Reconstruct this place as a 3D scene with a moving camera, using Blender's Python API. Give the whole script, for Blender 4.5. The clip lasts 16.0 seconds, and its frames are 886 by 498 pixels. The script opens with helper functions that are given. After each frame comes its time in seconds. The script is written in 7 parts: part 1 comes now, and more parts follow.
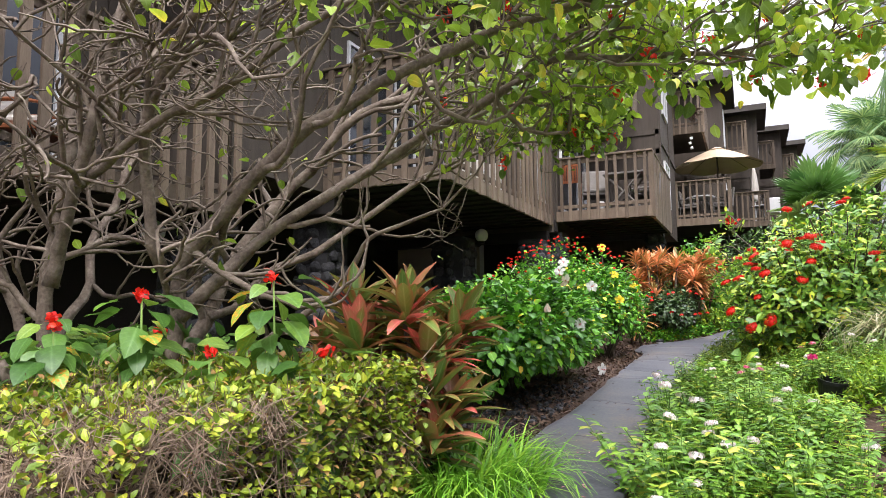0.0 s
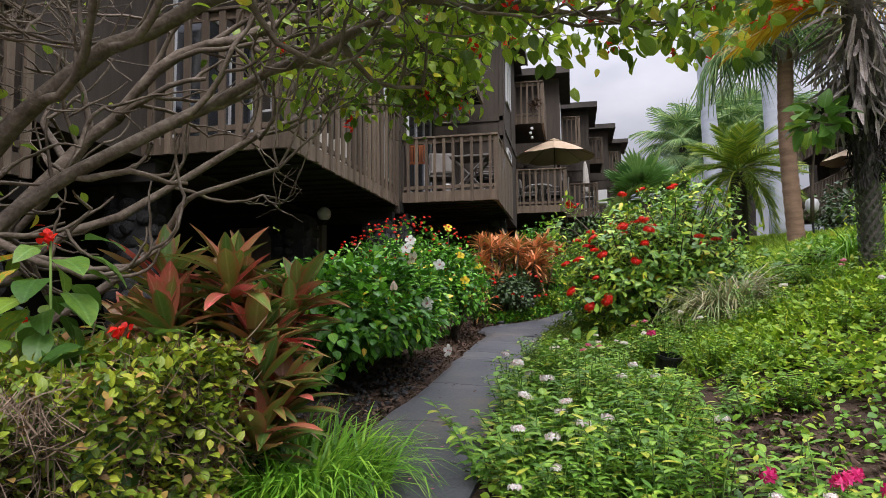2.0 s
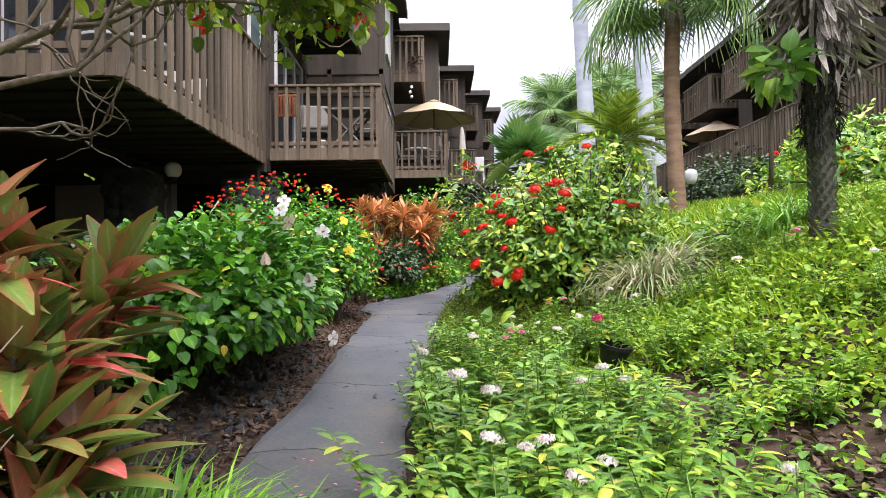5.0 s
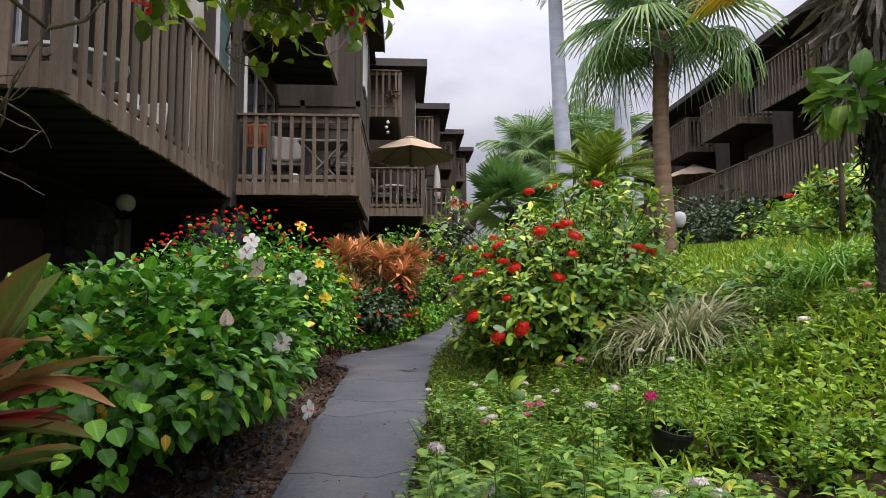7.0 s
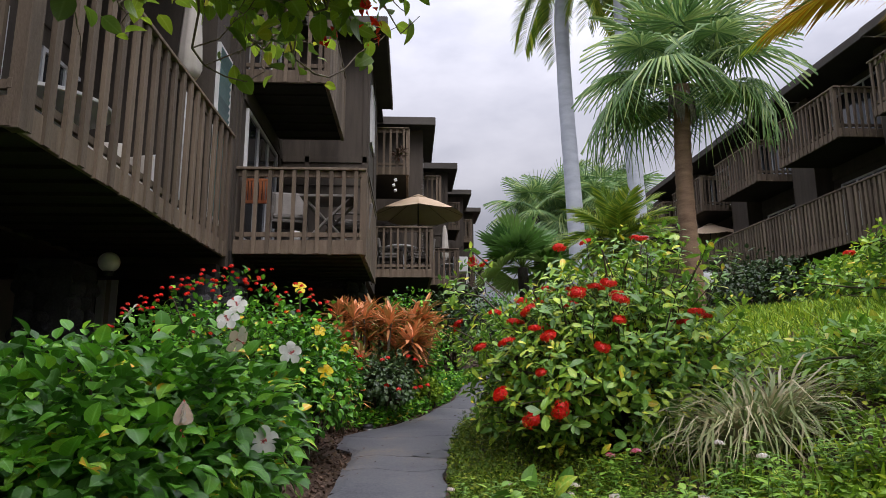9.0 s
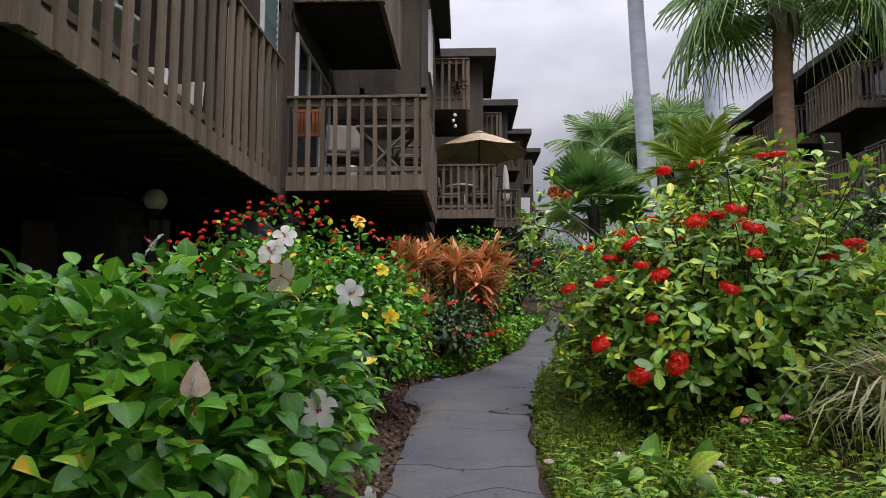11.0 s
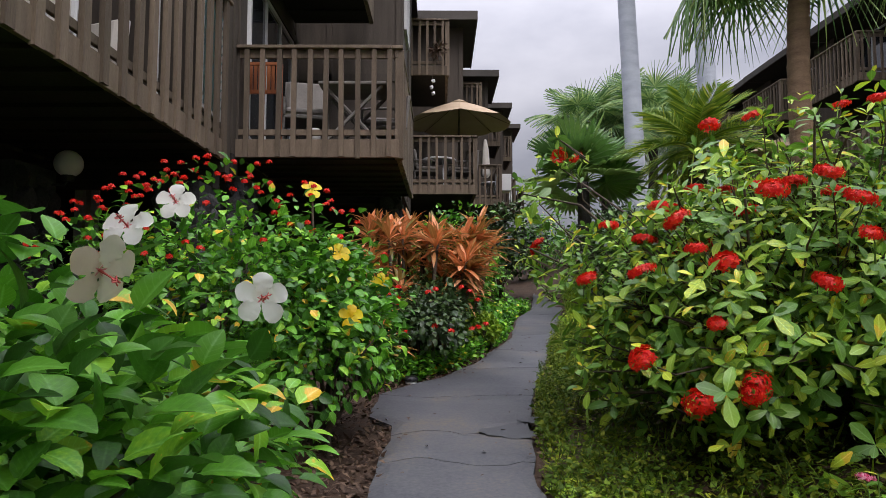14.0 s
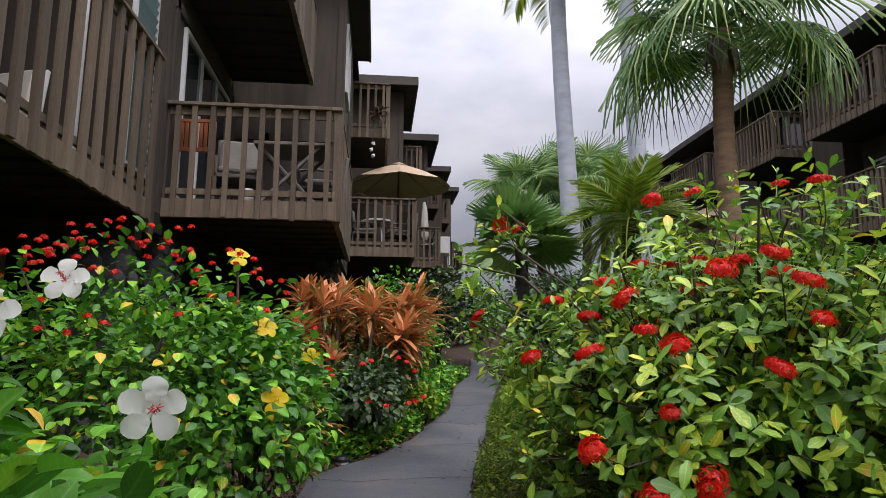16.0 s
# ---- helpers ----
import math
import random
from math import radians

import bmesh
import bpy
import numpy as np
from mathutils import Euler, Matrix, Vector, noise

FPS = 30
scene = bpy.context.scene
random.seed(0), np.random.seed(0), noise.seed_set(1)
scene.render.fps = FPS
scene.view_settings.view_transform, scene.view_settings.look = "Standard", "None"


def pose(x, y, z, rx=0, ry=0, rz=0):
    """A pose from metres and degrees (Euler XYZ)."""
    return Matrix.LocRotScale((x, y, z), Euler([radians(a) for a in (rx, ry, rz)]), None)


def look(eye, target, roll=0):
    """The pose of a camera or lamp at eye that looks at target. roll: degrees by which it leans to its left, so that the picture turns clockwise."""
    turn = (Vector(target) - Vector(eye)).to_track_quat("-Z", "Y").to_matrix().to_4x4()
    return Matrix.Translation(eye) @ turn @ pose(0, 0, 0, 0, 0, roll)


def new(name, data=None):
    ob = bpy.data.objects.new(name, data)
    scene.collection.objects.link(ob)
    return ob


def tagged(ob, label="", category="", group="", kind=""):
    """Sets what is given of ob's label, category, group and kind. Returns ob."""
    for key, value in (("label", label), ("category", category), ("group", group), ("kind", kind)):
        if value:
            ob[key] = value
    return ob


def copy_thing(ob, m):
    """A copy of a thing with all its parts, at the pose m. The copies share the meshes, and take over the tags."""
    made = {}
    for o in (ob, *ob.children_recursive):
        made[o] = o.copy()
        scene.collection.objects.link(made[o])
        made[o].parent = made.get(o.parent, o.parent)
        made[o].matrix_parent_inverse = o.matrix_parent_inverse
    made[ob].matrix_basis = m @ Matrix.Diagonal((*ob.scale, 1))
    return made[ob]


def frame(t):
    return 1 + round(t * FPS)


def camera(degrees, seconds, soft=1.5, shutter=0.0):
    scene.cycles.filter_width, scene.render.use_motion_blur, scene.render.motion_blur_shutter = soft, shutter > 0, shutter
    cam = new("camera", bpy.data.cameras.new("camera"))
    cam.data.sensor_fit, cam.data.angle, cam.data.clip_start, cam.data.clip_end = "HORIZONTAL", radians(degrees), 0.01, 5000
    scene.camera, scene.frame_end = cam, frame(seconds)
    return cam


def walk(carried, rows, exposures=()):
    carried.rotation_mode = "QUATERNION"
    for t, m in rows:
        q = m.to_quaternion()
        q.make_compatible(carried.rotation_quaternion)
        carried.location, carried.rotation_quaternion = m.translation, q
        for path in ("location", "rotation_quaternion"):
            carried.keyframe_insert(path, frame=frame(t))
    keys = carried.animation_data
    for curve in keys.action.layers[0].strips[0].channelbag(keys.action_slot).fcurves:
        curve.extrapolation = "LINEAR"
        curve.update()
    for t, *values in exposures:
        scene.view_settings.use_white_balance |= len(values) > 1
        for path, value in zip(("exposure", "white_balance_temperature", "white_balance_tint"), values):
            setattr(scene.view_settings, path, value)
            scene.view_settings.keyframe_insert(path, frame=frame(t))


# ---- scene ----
cam = camera(68.6, 16.0, soft=0.75)
# seconds, eye, the point looked at, roll
ROWS = [
    (0, (0.032, -0.055, 1.305), (-0.812, 1.747, 1.508), -0.36),
    (0.5, (0.013, -0.009, 1.282), (-0.693, 1.852, 1.479), -0.60),
    (1, (-0.019, 0.138, 1.249), (-0.610, 2.039, 1.445), -0.65),
    (1.5, (-0.074, 0.288, 1.239), (-0.588, 2.212, 1.419), -0.72),
    (2, (-0.132, 0.389, 1.233), (-0.523, 2.344, 1.392), -0.52),
    (2.5, (-0.223, 0.584, 1.237), (-0.461, 2.565, 1.376), -0.49),
    (3, (-0.292, 0.740, 1.228), (-0.475, 2.729, 1.328), -0.63),
    (3.5, (-0.340, 0.937, 1.230), (-0.489, 2.931, 1.303), -0.65),
    (4, (-0.392, 1.132, 1.250), (-0.488, 3.128, 1.307), -0.72),
    (6.5, (-0.749, 2.361, 1.372), (-0.637, 4.356, 1.455), -0.26),
    (7, (-0.769, 2.514, 1.413), (-0.652, 4.502, 1.590), -0.17),
    (7.5, (-0.754, 2.700, 1.463), (-0.636, 4.672, 1.778), -0.17),
    (8, (-0.766, 2.894, 1.492), (-0.652, 4.854, 1.873), -0.25),
    (10.5, (-0.985, 4.032, 1.515), (-0.989, 6.015, 1.773), -0.00),
    (11, (-1.001, 4.209, 1.514), (-1.069, 6.198, 1.715), -0.06),
    (11.5, (-0.991, 4.420, 1.538), (-1.072, 6.411, 1.708), -0.04),
    (12, (-1.016, 4.601, 1.541), (-1.098, 6.594, 1.693), -0.01),
    (12.5, (-1.061, 4.838, 1.566), (-1.101, 6.833, 1.712), 0.03),
    (13, (-1.056, 5.025, 1.573), (-1.079, 7.020, 1.711), 0.02),
    (13.5, (-1.046, 5.251, 1.600), (-1.060, 7.246, 1.736), 0.05),
    (14, (-1.060, 5.402, 1.617), (-1.053, 7.397, 1.754), 0.07),
    (14.5, (-1.099, 5.553, 1.646), (-1.026, 7.546, 1.792), 0.06),
    (15, (-1.112, 5.620, 1.667), (-0.981, 7.609, 1.834), 0.04),
    (15.5, (-1.078, 5.639, 1.693), (-0.902, 7.618, 1.920), 0.12),
    (16, (-1.055, 5.617, 1.715), (-0.859, 7.581, 2.036), 0.28),
]
EXPOSURES = [(0.0, 1.33), (0.5, 1.22), (1.0, 1.15), (1.5, 0.6), (2.0, 0.45), (2.5, 0.44), (3.0, 0.46), (3.5, 1.02), (4.2, 1.35), (6.3, 0.75), (7.0, 0.42), (8.0, 0.18), (10.5, 0.18), (13.0, 0.25), (16.0, 0.22)]
walk(cam, [(t, look(eye, target, roll)) for t, eye, target, roll in ROWS], [(t, stops, 6500, 17) for t, stops in EXPOSURES])

# ---------------------------------------------------------------- light: overcast sky
SUN_ELEV, SUN_ROT = 62, 200
world = bpy.data.worlds.new("overcast_sky")
scene.world = world
world.use_nodes = True
wn, wl = world.node_tree.nodes, world.node_tree.links
wn.clear()
w_out, w_bg = wn.new("ShaderNodeOutputWorld"), wn.new("ShaderNodeBackground")
w_sky = wn.new("ShaderNodeTexSky")
w_sky.sky_type, w_sky.sun_disc = "NISHITA", False
w_sky.sun_elevation, w_sky.sun_rotation = radians(SUN_ELEV), radians(SUN_ROT)
w_co = wn.new("ShaderNodeTexCoord")
w_map = wn.new("ShaderNodeMapping")
w_map.inputs["Scale"].default_value = (1.0, 1.0, 2.2)
w_noise = wn.new("ShaderNodeTexNoise")
w_noise.inputs["Scale"].default_value, w_noise.inputs["Detail"].default_value = 2.6, 7
w_ramp = wn.new("ShaderNodeValToRGB")
w_ramp.color_ramp.elements[0].position, w_ramp.color_ramp.elements[0].color = 0.36, (4.6, 4.85, 5.6, 1)
w_ramp.color_ramp.elements[1].position, w_ramp.color_ramp.elements[1].color = 0.66, (8.8, 9.0, 9.6, 1)
w_mix = wn.new("ShaderNodeMixRGB")
w_mix.inputs[0].default_value = 0.86
w_bg.inputs["Strength"].default_value = 0.075
w_sep, w_hi, w_grad = wn.new("ShaderNodeSeparateXYZ"), wn.new("ShaderNodeMapRange"), wn.new("ShaderNodeMixRGB")
w_hi.inputs["From Min"].default_value, w_hi.inputs["From Max"].default_value = 0.0, 1.0
w_hi.inputs["To Min"].default_value, w_hi.inputs["To Max"].default_value = 0.42, 5.6
w_grad.blend_type, w_grad.inputs[0].default_value = "MULTIPLY", 1.0
wl.new(w_co.outputs["Generated"], w_map.inputs["Vector"])
wl.new(w_map.outputs[0], w_noise.inputs["Vector"])
wl.new(w_noise.outputs["Fac"], w_ramp.inputs[0])
wl.new(w_sky.outputs[0], w_mix.inputs[1])
wl.new(w_ramp.outputs[0], w_mix.inputs[2])
wl.new(w_co.outputs["Generated"], w_sep.inputs[0])
w_pow = wn.new("ShaderNodeMath")
w_pow.operation, w_pow.inputs[1].default_value = "POWER", 1.8
wl.new(w_sep.outputs["Z"], w_pow.inputs[0])
wl.new(w_pow.outputs[0], w_hi.inputs["Value"])
wl.new(w_mix.outputs[0], w_grad.inputs[1])
wl.new(w_hi.outputs[0], w_grad.inputs[2])
wl.new(w_grad.outputs[0], w_bg.inputs[0])
wl.new(w_bg.outputs[0], w_out.inputs[0])
sun_data = bpy.data.lights.new("sun", "SUN")
sun_data.energy, sun_data.angle, sun_data.color = 1.5, radians(30), (1.0, 0.97, 0.92)
sun_lamp = new("sun", sun_data)
sun_lamp.matrix_world = look((6, -8, 20), (0, 6, 0))


# ---------------------------------------------------------------- materials
def nodes_of(name):
    m = bpy.data.materials.new(name)
    m.use_nodes = True
    nt = m.node_tree
    return m, nt, nt.nodes, nt.links, nt.nodes["Principled BSDF"]


def ramp_node(N, stops):
    r = N.new("ShaderNodeValToRGB")
    el = r.color_ramp.elements
    while len(el) < len(stops):
        el.new(0.5)
    for e, (p, c) in zip(el, stops):
        e.position, e.color = p, (*c, 1)
    return r


def random_value(N, L):
    info, geo, add, fr = N.new("ShaderNodeObjectInfo"), N.new("ShaderNodeNewGeometry"), N.new("ShaderNodeMath"), N.new("ShaderNodeMath")
    fr.operation = "FRACT"
    L.new(info.outputs["Random"], add.inputs[0])
    L.new(geo.outputs["Random Per Island"], add.inputs[1])
    L.new(add.outputs[0], fr.inputs[0])
    return fr.outputs[0]


def surface(name, stops, scale=3.0, rough=0.75, bump=0.25, fine=60.0, vary=0.15, metallic=0.0, stretch=(1, 1, 1), spec=0.35):
    """A surface with stains of the size 1/scale, grain of the size 1/fine, relief, and a shade of its own for each piece."""
    m, nt, N, L, b = nodes_of(name)
    co, mp = N.new("ShaderNodeTexCoord"), N.new("ShaderNodeMapping")
    mp.inputs["Scale"].default_value = stretch
    L.new(co.outputs["Object"], mp.inputs["Vector"])
    n1, n2 = N.new("ShaderNodeTexNoise"), N.new("ShaderNodeTexNoise")
    n1.inputs["Scale"].default_value, n1.inputs["Detail"].default_value, n1.inputs["Roughness"].default_value = scale, 6, 0.6
    n2.inputs["Scale"].default_value, n2.inputs["Detail"].default_value = fine, 3
    L.new(mp.outputs[0], n1.inputs["Vector"])
    L.new(mp.outputs[0], n2.inputs["Vector"])
    mixf = N.new("ShaderNodeMath")
    mixf.operation = "MULTIPLY_ADD"
    mixf.inputs[1].default_value = 0.35
    L.new(n2.outputs["Fac"], mixf.inputs[0])
    sc = N.new("ShaderNodeMath")
    sc.operation = "MULTIPLY"
    sc.inputs[1].default_value = 0.65
    L.new(n1.outputs["Fac"], sc.inputs[0])
    L.new(sc.outputs[0], mixf.inputs[2])
    r = ramp_node(N, stops)
    L.new(mixf.outputs[0], r.inputs[0])
    hsv, mr = N.new("ShaderNodeHueSaturation"), N.new("ShaderNodeMapRange")
    mr.inputs["To Min"].default_value, mr.inputs["To Max"].default_value = 1 - vary, 1 + vary
    L.new(random_value(N, L), mr.inputs["Value"])
    L.new(mr.outputs[0], hsv.inputs["Value"])
    L.new(r.outputs[0], hsv.inputs["Color"])
    L.new(hsv.outputs[0], b.inputs["Base Color"])
    b.inputs["Roughness"].default_value, b.inputs["Metallic"].default_value = rough, metallic
    b.inputs["Specular IOR Level"].default_value = spec
    bp = N.new("ShaderNodeBump")
    bp.inputs["Strength"].default_value, bp.inputs["Distance"].default_value = bump, 0.02
    L.new(mixf.outputs[0], bp.inputs["Height"])
    L.new(bp.outputs[0], b.inputs["Normal"])
    return m


def leafy(name, stops, rough=0.42, through_light=0.3, vein=0.12, patch=9.0, spec=0.5, gain=1.4, warm=1.3, margin=None):
    """A leaf or petal: each one picks its shade, with blotches on it and some light coming through."""
    m, nt, N, L, b = nodes_of(name)
    stops = [(p, tuple(min(0.85, v * gain * k) for v, k in zip(c, (warm, 1.0, 0.75 if warm > 1.2 else 0.95)))) for p, c in stops]
    rv = random_value(N, L)
    co, n1 = N.new("ShaderNodeTexCoord"), N.new("ShaderNodeTexNoise")
    n1.inputs["Scale"].default_value, n1.inputs["Detail"].default_value = patch, 4
    L.new(co.outputs["Object"], n1.inputs["Vector"])
    ma = N.new("ShaderNodeMath")
    ma.operation = "MULTIPLY_ADD"
    ma.inputs[1].default_value = 0.5
    sub = N.new("ShaderNodeMath")
    sub.operation = "ADD"
    sub.inputs[1].default_value = -0.25
    L.new(n1.outputs["Fac"], ma.inputs[0])
    L.new(rv, ma.inputs[2])
    L.new(ma.outputs[0], sub.inputs[0])
    r = ramp_node(N, stops)
    L.new(sub.outputs[0], r.inputs[0])
    rib, run = N.new("ShaderNodeAttribute"), N.new("ShaderNodeAttribute")
    rib.attribute_name, run.attribute_name = "rib", "run"
    mid = N.new("ShaderNodeMapRange")
    mid.inputs["From Min"].default_value, mid.inputs["From Max"].default_value, mid.inputs["To Max"].default_value = 0.84, 1.0, 0.5
    L.new(rib.outputs["Fac"], mid.inputs["Value"])
    ph, sw, sp, sd = N.new("ShaderNodeMath"), N.new("ShaderNodeMath"), N.new("ShaderNodeMath"), N.new("ShaderNodeMapRange")
    ph.operation, ph.inputs[1].default_value = "MULTIPLY_ADD", 11.0
    L.new(rib.outputs["Fac"], ph.inputs[0])
    sw.operation, sw.inputs[1].default_value = "MULTIPLY_ADD", 42.0
    L.new(run.outputs["Fac"], sw.inputs[0])
    L.new(ph.outputs[0], sw.inputs[2])
    sp.operation = "SINE"
    L.new(sw.outputs[0], sp.inputs[0])
    sd.inputs["From Min"].default_value, sd.inputs["From Max"].default_value, sd.inputs["To Max"].default_value = 0.75, 1.0, 0.16
    L.new(sp.outputs[0], sd.inputs["Value"])
    ve = N.new("ShaderNodeMath")
    L.new(mid.outputs[0], ve.inputs[0])
    L.new(sd.outputs[0], ve.inputs[1])
    pale, cm = N.new("ShaderNodeHueSaturation"), N.new("ShaderNodeMixRGB")
    pale.inputs["Saturation"].default_value, pale.inputs["Value"].default_value = 0.8, 1.9
    L.new(r.outputs[0], pale.inputs["Color"])
    L.new(ve.outputs[0], cm.inputs[0])
    L.new(r.outputs[0], cm.inputs[1])
    L.new(pale.outputs[0], cm.inputs[2])
    last = cm
    if margin:
        edge, em = N.new("ShaderNodeMapRange"), N.new("ShaderNodeMixRGB")
        edge.inputs["From Min"].default_value, edge.inputs["From Max"].default_value = 0.02, 0.5
        edge.inputs["To Min"].default_value, edge.inputs["To Max"].default_value = 0.85, 0.0
        L.new(rib.outputs["Fac"], edge.inputs["Value"])
        L.new(edge.outputs[0], em.inputs[0])
        L.new(cm.outputs[0], em.inputs[1])
        em.inputs[2].default_value = (*margin, 1)
        last = em
    L.new(last.outputs[0], b.inputs["Base Color"])
    b.inputs["Roughness"].default_value = rough
    b.inputs["Specular IOR Level"].default_value = spec
    bp = N.new("ShaderNodeBump")
    bp.inputs["Strength"].default_value, bp.inputs["Distance"].default_value = vein, 0.01
    n2 = N.new("ShaderNodeTexNoise")
    n2.inputs["Scale"].default_value = patch * 9
    L.new(co.outputs["Object"], n2.inputs["Vector"])
    L.new(n2.outputs["Fac"], bp.inputs["Height"])
    L.new(bp.outputs[0], b.inputs["Normal"])
    tr, mx, out = N.new("ShaderNodeBsdfTranslucent"), N.new("ShaderNodeMixShader"), N["Material Output"]
    mx.inputs[0].default_value = through_light
    L.new(r.outputs[0], tr.inputs["Color"])
    L.new(b.outputs[0], mx.inputs[1])
    L.new(tr.outputs[0], mx.inputs[2])
    L.new(mx.outputs[0], out.inputs["Surface"])
    return m


def glass_mat(name, tint):
    m, nt, N, L, b = nodes_of(name)
    b.inputs["Base Color"].default_value, b.inputs["Roughness"].default_value = (*tint, 1), 0.06
    b.inputs["Specular IOR Level"].default_value = 0.8
    return m


M_SIDING = surface("brown_siding", [(0.3, (0.046, 0.037, 0.029)), (0.7, (0.088, 0.071, 0.056))], 1.6, 0.8, 0.3, 40, 0.08, stretch=(6, 6, 0.6))
M_DECK = surface("weathered_deck_wood", [(0.28, (0.08, 0.058, 0.04)), (0.55, (0.165, 0.124, 0.088)), (0.8, (0.26, 0.2, 0.145))], 2.0, 0.8, 0.4, 55, 0.32, stretch=(5, 5, 0.7))
# near-black version of the deck wood: shade under the floors is in its colour
M_SHADEBOARD = surface("shade_black_boards", [(0.3, (0.012, 0.010, 0.009)), (0.7, (0.03, 0.026, 0.022))], 2, 0.9, 0.3, 40, 0.2)
M_ROOF = surface("dark_roof", [(0.3, (0.02, 0.018, 0.016)), (0.7, (0.045, 0.04, 0.036))], 2, 0.85, 0.3, 50, 0.1)
M_FASCIA = surface("fascia_board", [(0.3, (0.05, 0.043, 0.036)), (0.7, (0.09, 0.078, 0.066))], 2, 0.75, 0.2, 40, 0.1)
M_FRAME = surface("white_window_frame", [(0.3, (0.55, 0.55, 0.55)), (0.7, (0.75, 0.75, 0.75))], 4, 0.4, 0.05, 50, 0.05)
M_GLASS = glass_mat("dark_window_glass", (0.03, 0.035, 0.04))
M_LOUVRE = surface("louvre_glass", [(0.3, (0.13, 0.24, 0.26)), (0.7, (0.25, 0.38, 0.4))], 3, 0.15, 0.05, 30, 0.2, spec=0.6)
M_STONE = surface("lava_stone", [(0.3, (0.02, 0.02, 0.022)), (0.6, (0.06, 0.06, 0.062)), (0.85, (0.15, 0.145, 0.135))], 5, 0.85, 0.8, 40, 0.45)
M_STUCCO = surface("beige_stucco", [(0.3, (0.4, 0.36, 0.29)), (0.7, (0.5, 0.46, 0.38))], 1.5, 0.9, 0.2, 80, 0.05)
M_PATH = surface("grey_path_concrete", [(0.3, (0.036, 0.038, 0.044)), (0.42, (0.072, 0.075, 0.085)), (0.54, (0.1, 0.101, 0.107)), (0.66, (0.15, 0.126, 0.098))], 1.3, 0.62, 0.3, 45, 0.1)
M_SOIL = surface("soil_and_mulch", [(0.3, (0.03, 0.02, 0.014)), (0.55, (0.075, 0.045, 0.03)), (0.8, (0.14, 0.095, 0.065))], 2.5, 0.95, 1.0, 70, 0.1)
M_CHIP = surface("dry_litter", [(0.3, (0.05, 0.03, 0.022)), (0.6, (0.14, 0.09, 0.06)), (0.85, (0.28, 0.2, 0.14))], 6, 0.9, 0.3, 60, 0.5)
M_BARK = surface("grey_bark", [(0.3, (0.06, 0.045, 0.033)), (0.5, (0.15, 0.117, 0.088)), (0.75, (0.31, 0.26, 0.205))], 9, 0.85, 1.0, 45, 0.15)
M_TWIG = surface("dark_twig", [(0.3, (0.045, 0.035, 0.025)), (0.7, (0.11, 0.085, 0.06))], 6, 0.85, 0.4, 50, 0.2)
M_PALMWHITE = surface("pale_palm_trunk", [(0.3, (0.34, 0.37, 0.42)), (0.6, (0.5, 0.53, 0.58)), (0.85, (0.6, 0.62, 0.65))], 1.5, 0.8, 0.25, 30, 0.05, stretch=(1, 1, 3))
M_PALMBROWN = surface("ringed_palm_trunk", [(0.3, (0.14, 0.085, 0.055)), (0.6, (0.31, 0.2, 0.13)), (0.85, (0.42, 0.3, 0.21))], 2.5, 0.9, 0.8, 40, 0.1, stretch=(1, 1, 4))
M_PALMDARK = surface("fibrous_palm_trunk", [(0.3, (0.03, 0.026, 0.022)), (0.6, (0.09, 0.08, 0.068)), (0.85, (0.2, 0.18, 0.155))], 5, 0.95, 1.0, 40, 0.3)
M_HIB = leafy("hibiscus_leaf", [(0.0, (0.012, 0.055, 0.01)), (0.4, (0.03, 0.135, 0.015)), (0.78, (0.065, 0.25, 0.022)), (0.985, (0.15, 0.37, 0.03)), (1.0, (0.4, 0.3, 0.03))], 0.36, 0.24, gain=1.75, warm=1.3, spec=0.4)
M_IXO = leafy("ixora_leaf", [(0.0, (0.02, 0.07, 0.012)), (0.5, (0.055, 0.16, 0.022)), (0.8, (0.11, 0.23, 0.03)), (0.97, (0.2, 0.32, 0.03)), (1.0, (0.4, 0.26, 0.03))], 0.36, 0.22, gain=2.35, warm=1.35)
M_HEDGE = leafy("hedge_leaf", [(0.0, (0.11, 0.19, 0.018)), (0.4, (0.2, 0.3, 0.02)), (0.8, (0.4, 0.5, 0.03)), (1.0, (0.55, 0.57, 0.05))], 0.45, 0.25, gain=0.86, warm=1.0)
M_HEDGEDRY = leafy("dry_hedge_leaf", [(0.0, (0.06, 0.045, 0.02)), (0.6, (0.2, 0.14, 0.06)), (1.0, (0.3, 0.26, 0.08))], 0.7, 0.15)
M_COR = leafy("bronze_cordyline_leaf", [(0.0, (0.05, 0.11, 0.022)), (0.4, (0.1, 0.17, 0.032)), (0.66, (0.17, 0.17, 0.045)), (0.84, (0.25, 0.13, 0.06)), (0.95, (0.36, 0.09, 0.07)), (1.0, (0.46, 0.09, 0.09))], 0.36, 0.22, patch=4, gain=1.55, warm=1.1, margin=(0.44, 0.12, 0.07))
M_CORO = leafy("orange_cordyline_leaf", [(0.0, (0.09, 0.09, 0.02)), (0.3, (0.22, 0.12, 0.035)), (0.7, (0.42, 0.16, 0.06)), (1.0, (0.55, 0.24, 0.12))], 0.4, 0.25, patch=4, gain=1.7, warm=1.05)
M_LIR = leafy("strap_grass", [(0.0, (0.05, 0.15, 0.012)), (0.5, (0.13, 0.32, 0.025)), (1.0, (0.28, 0.48, 0.05))], 0.4, 0.3, gain=1.3, warm=1.0)
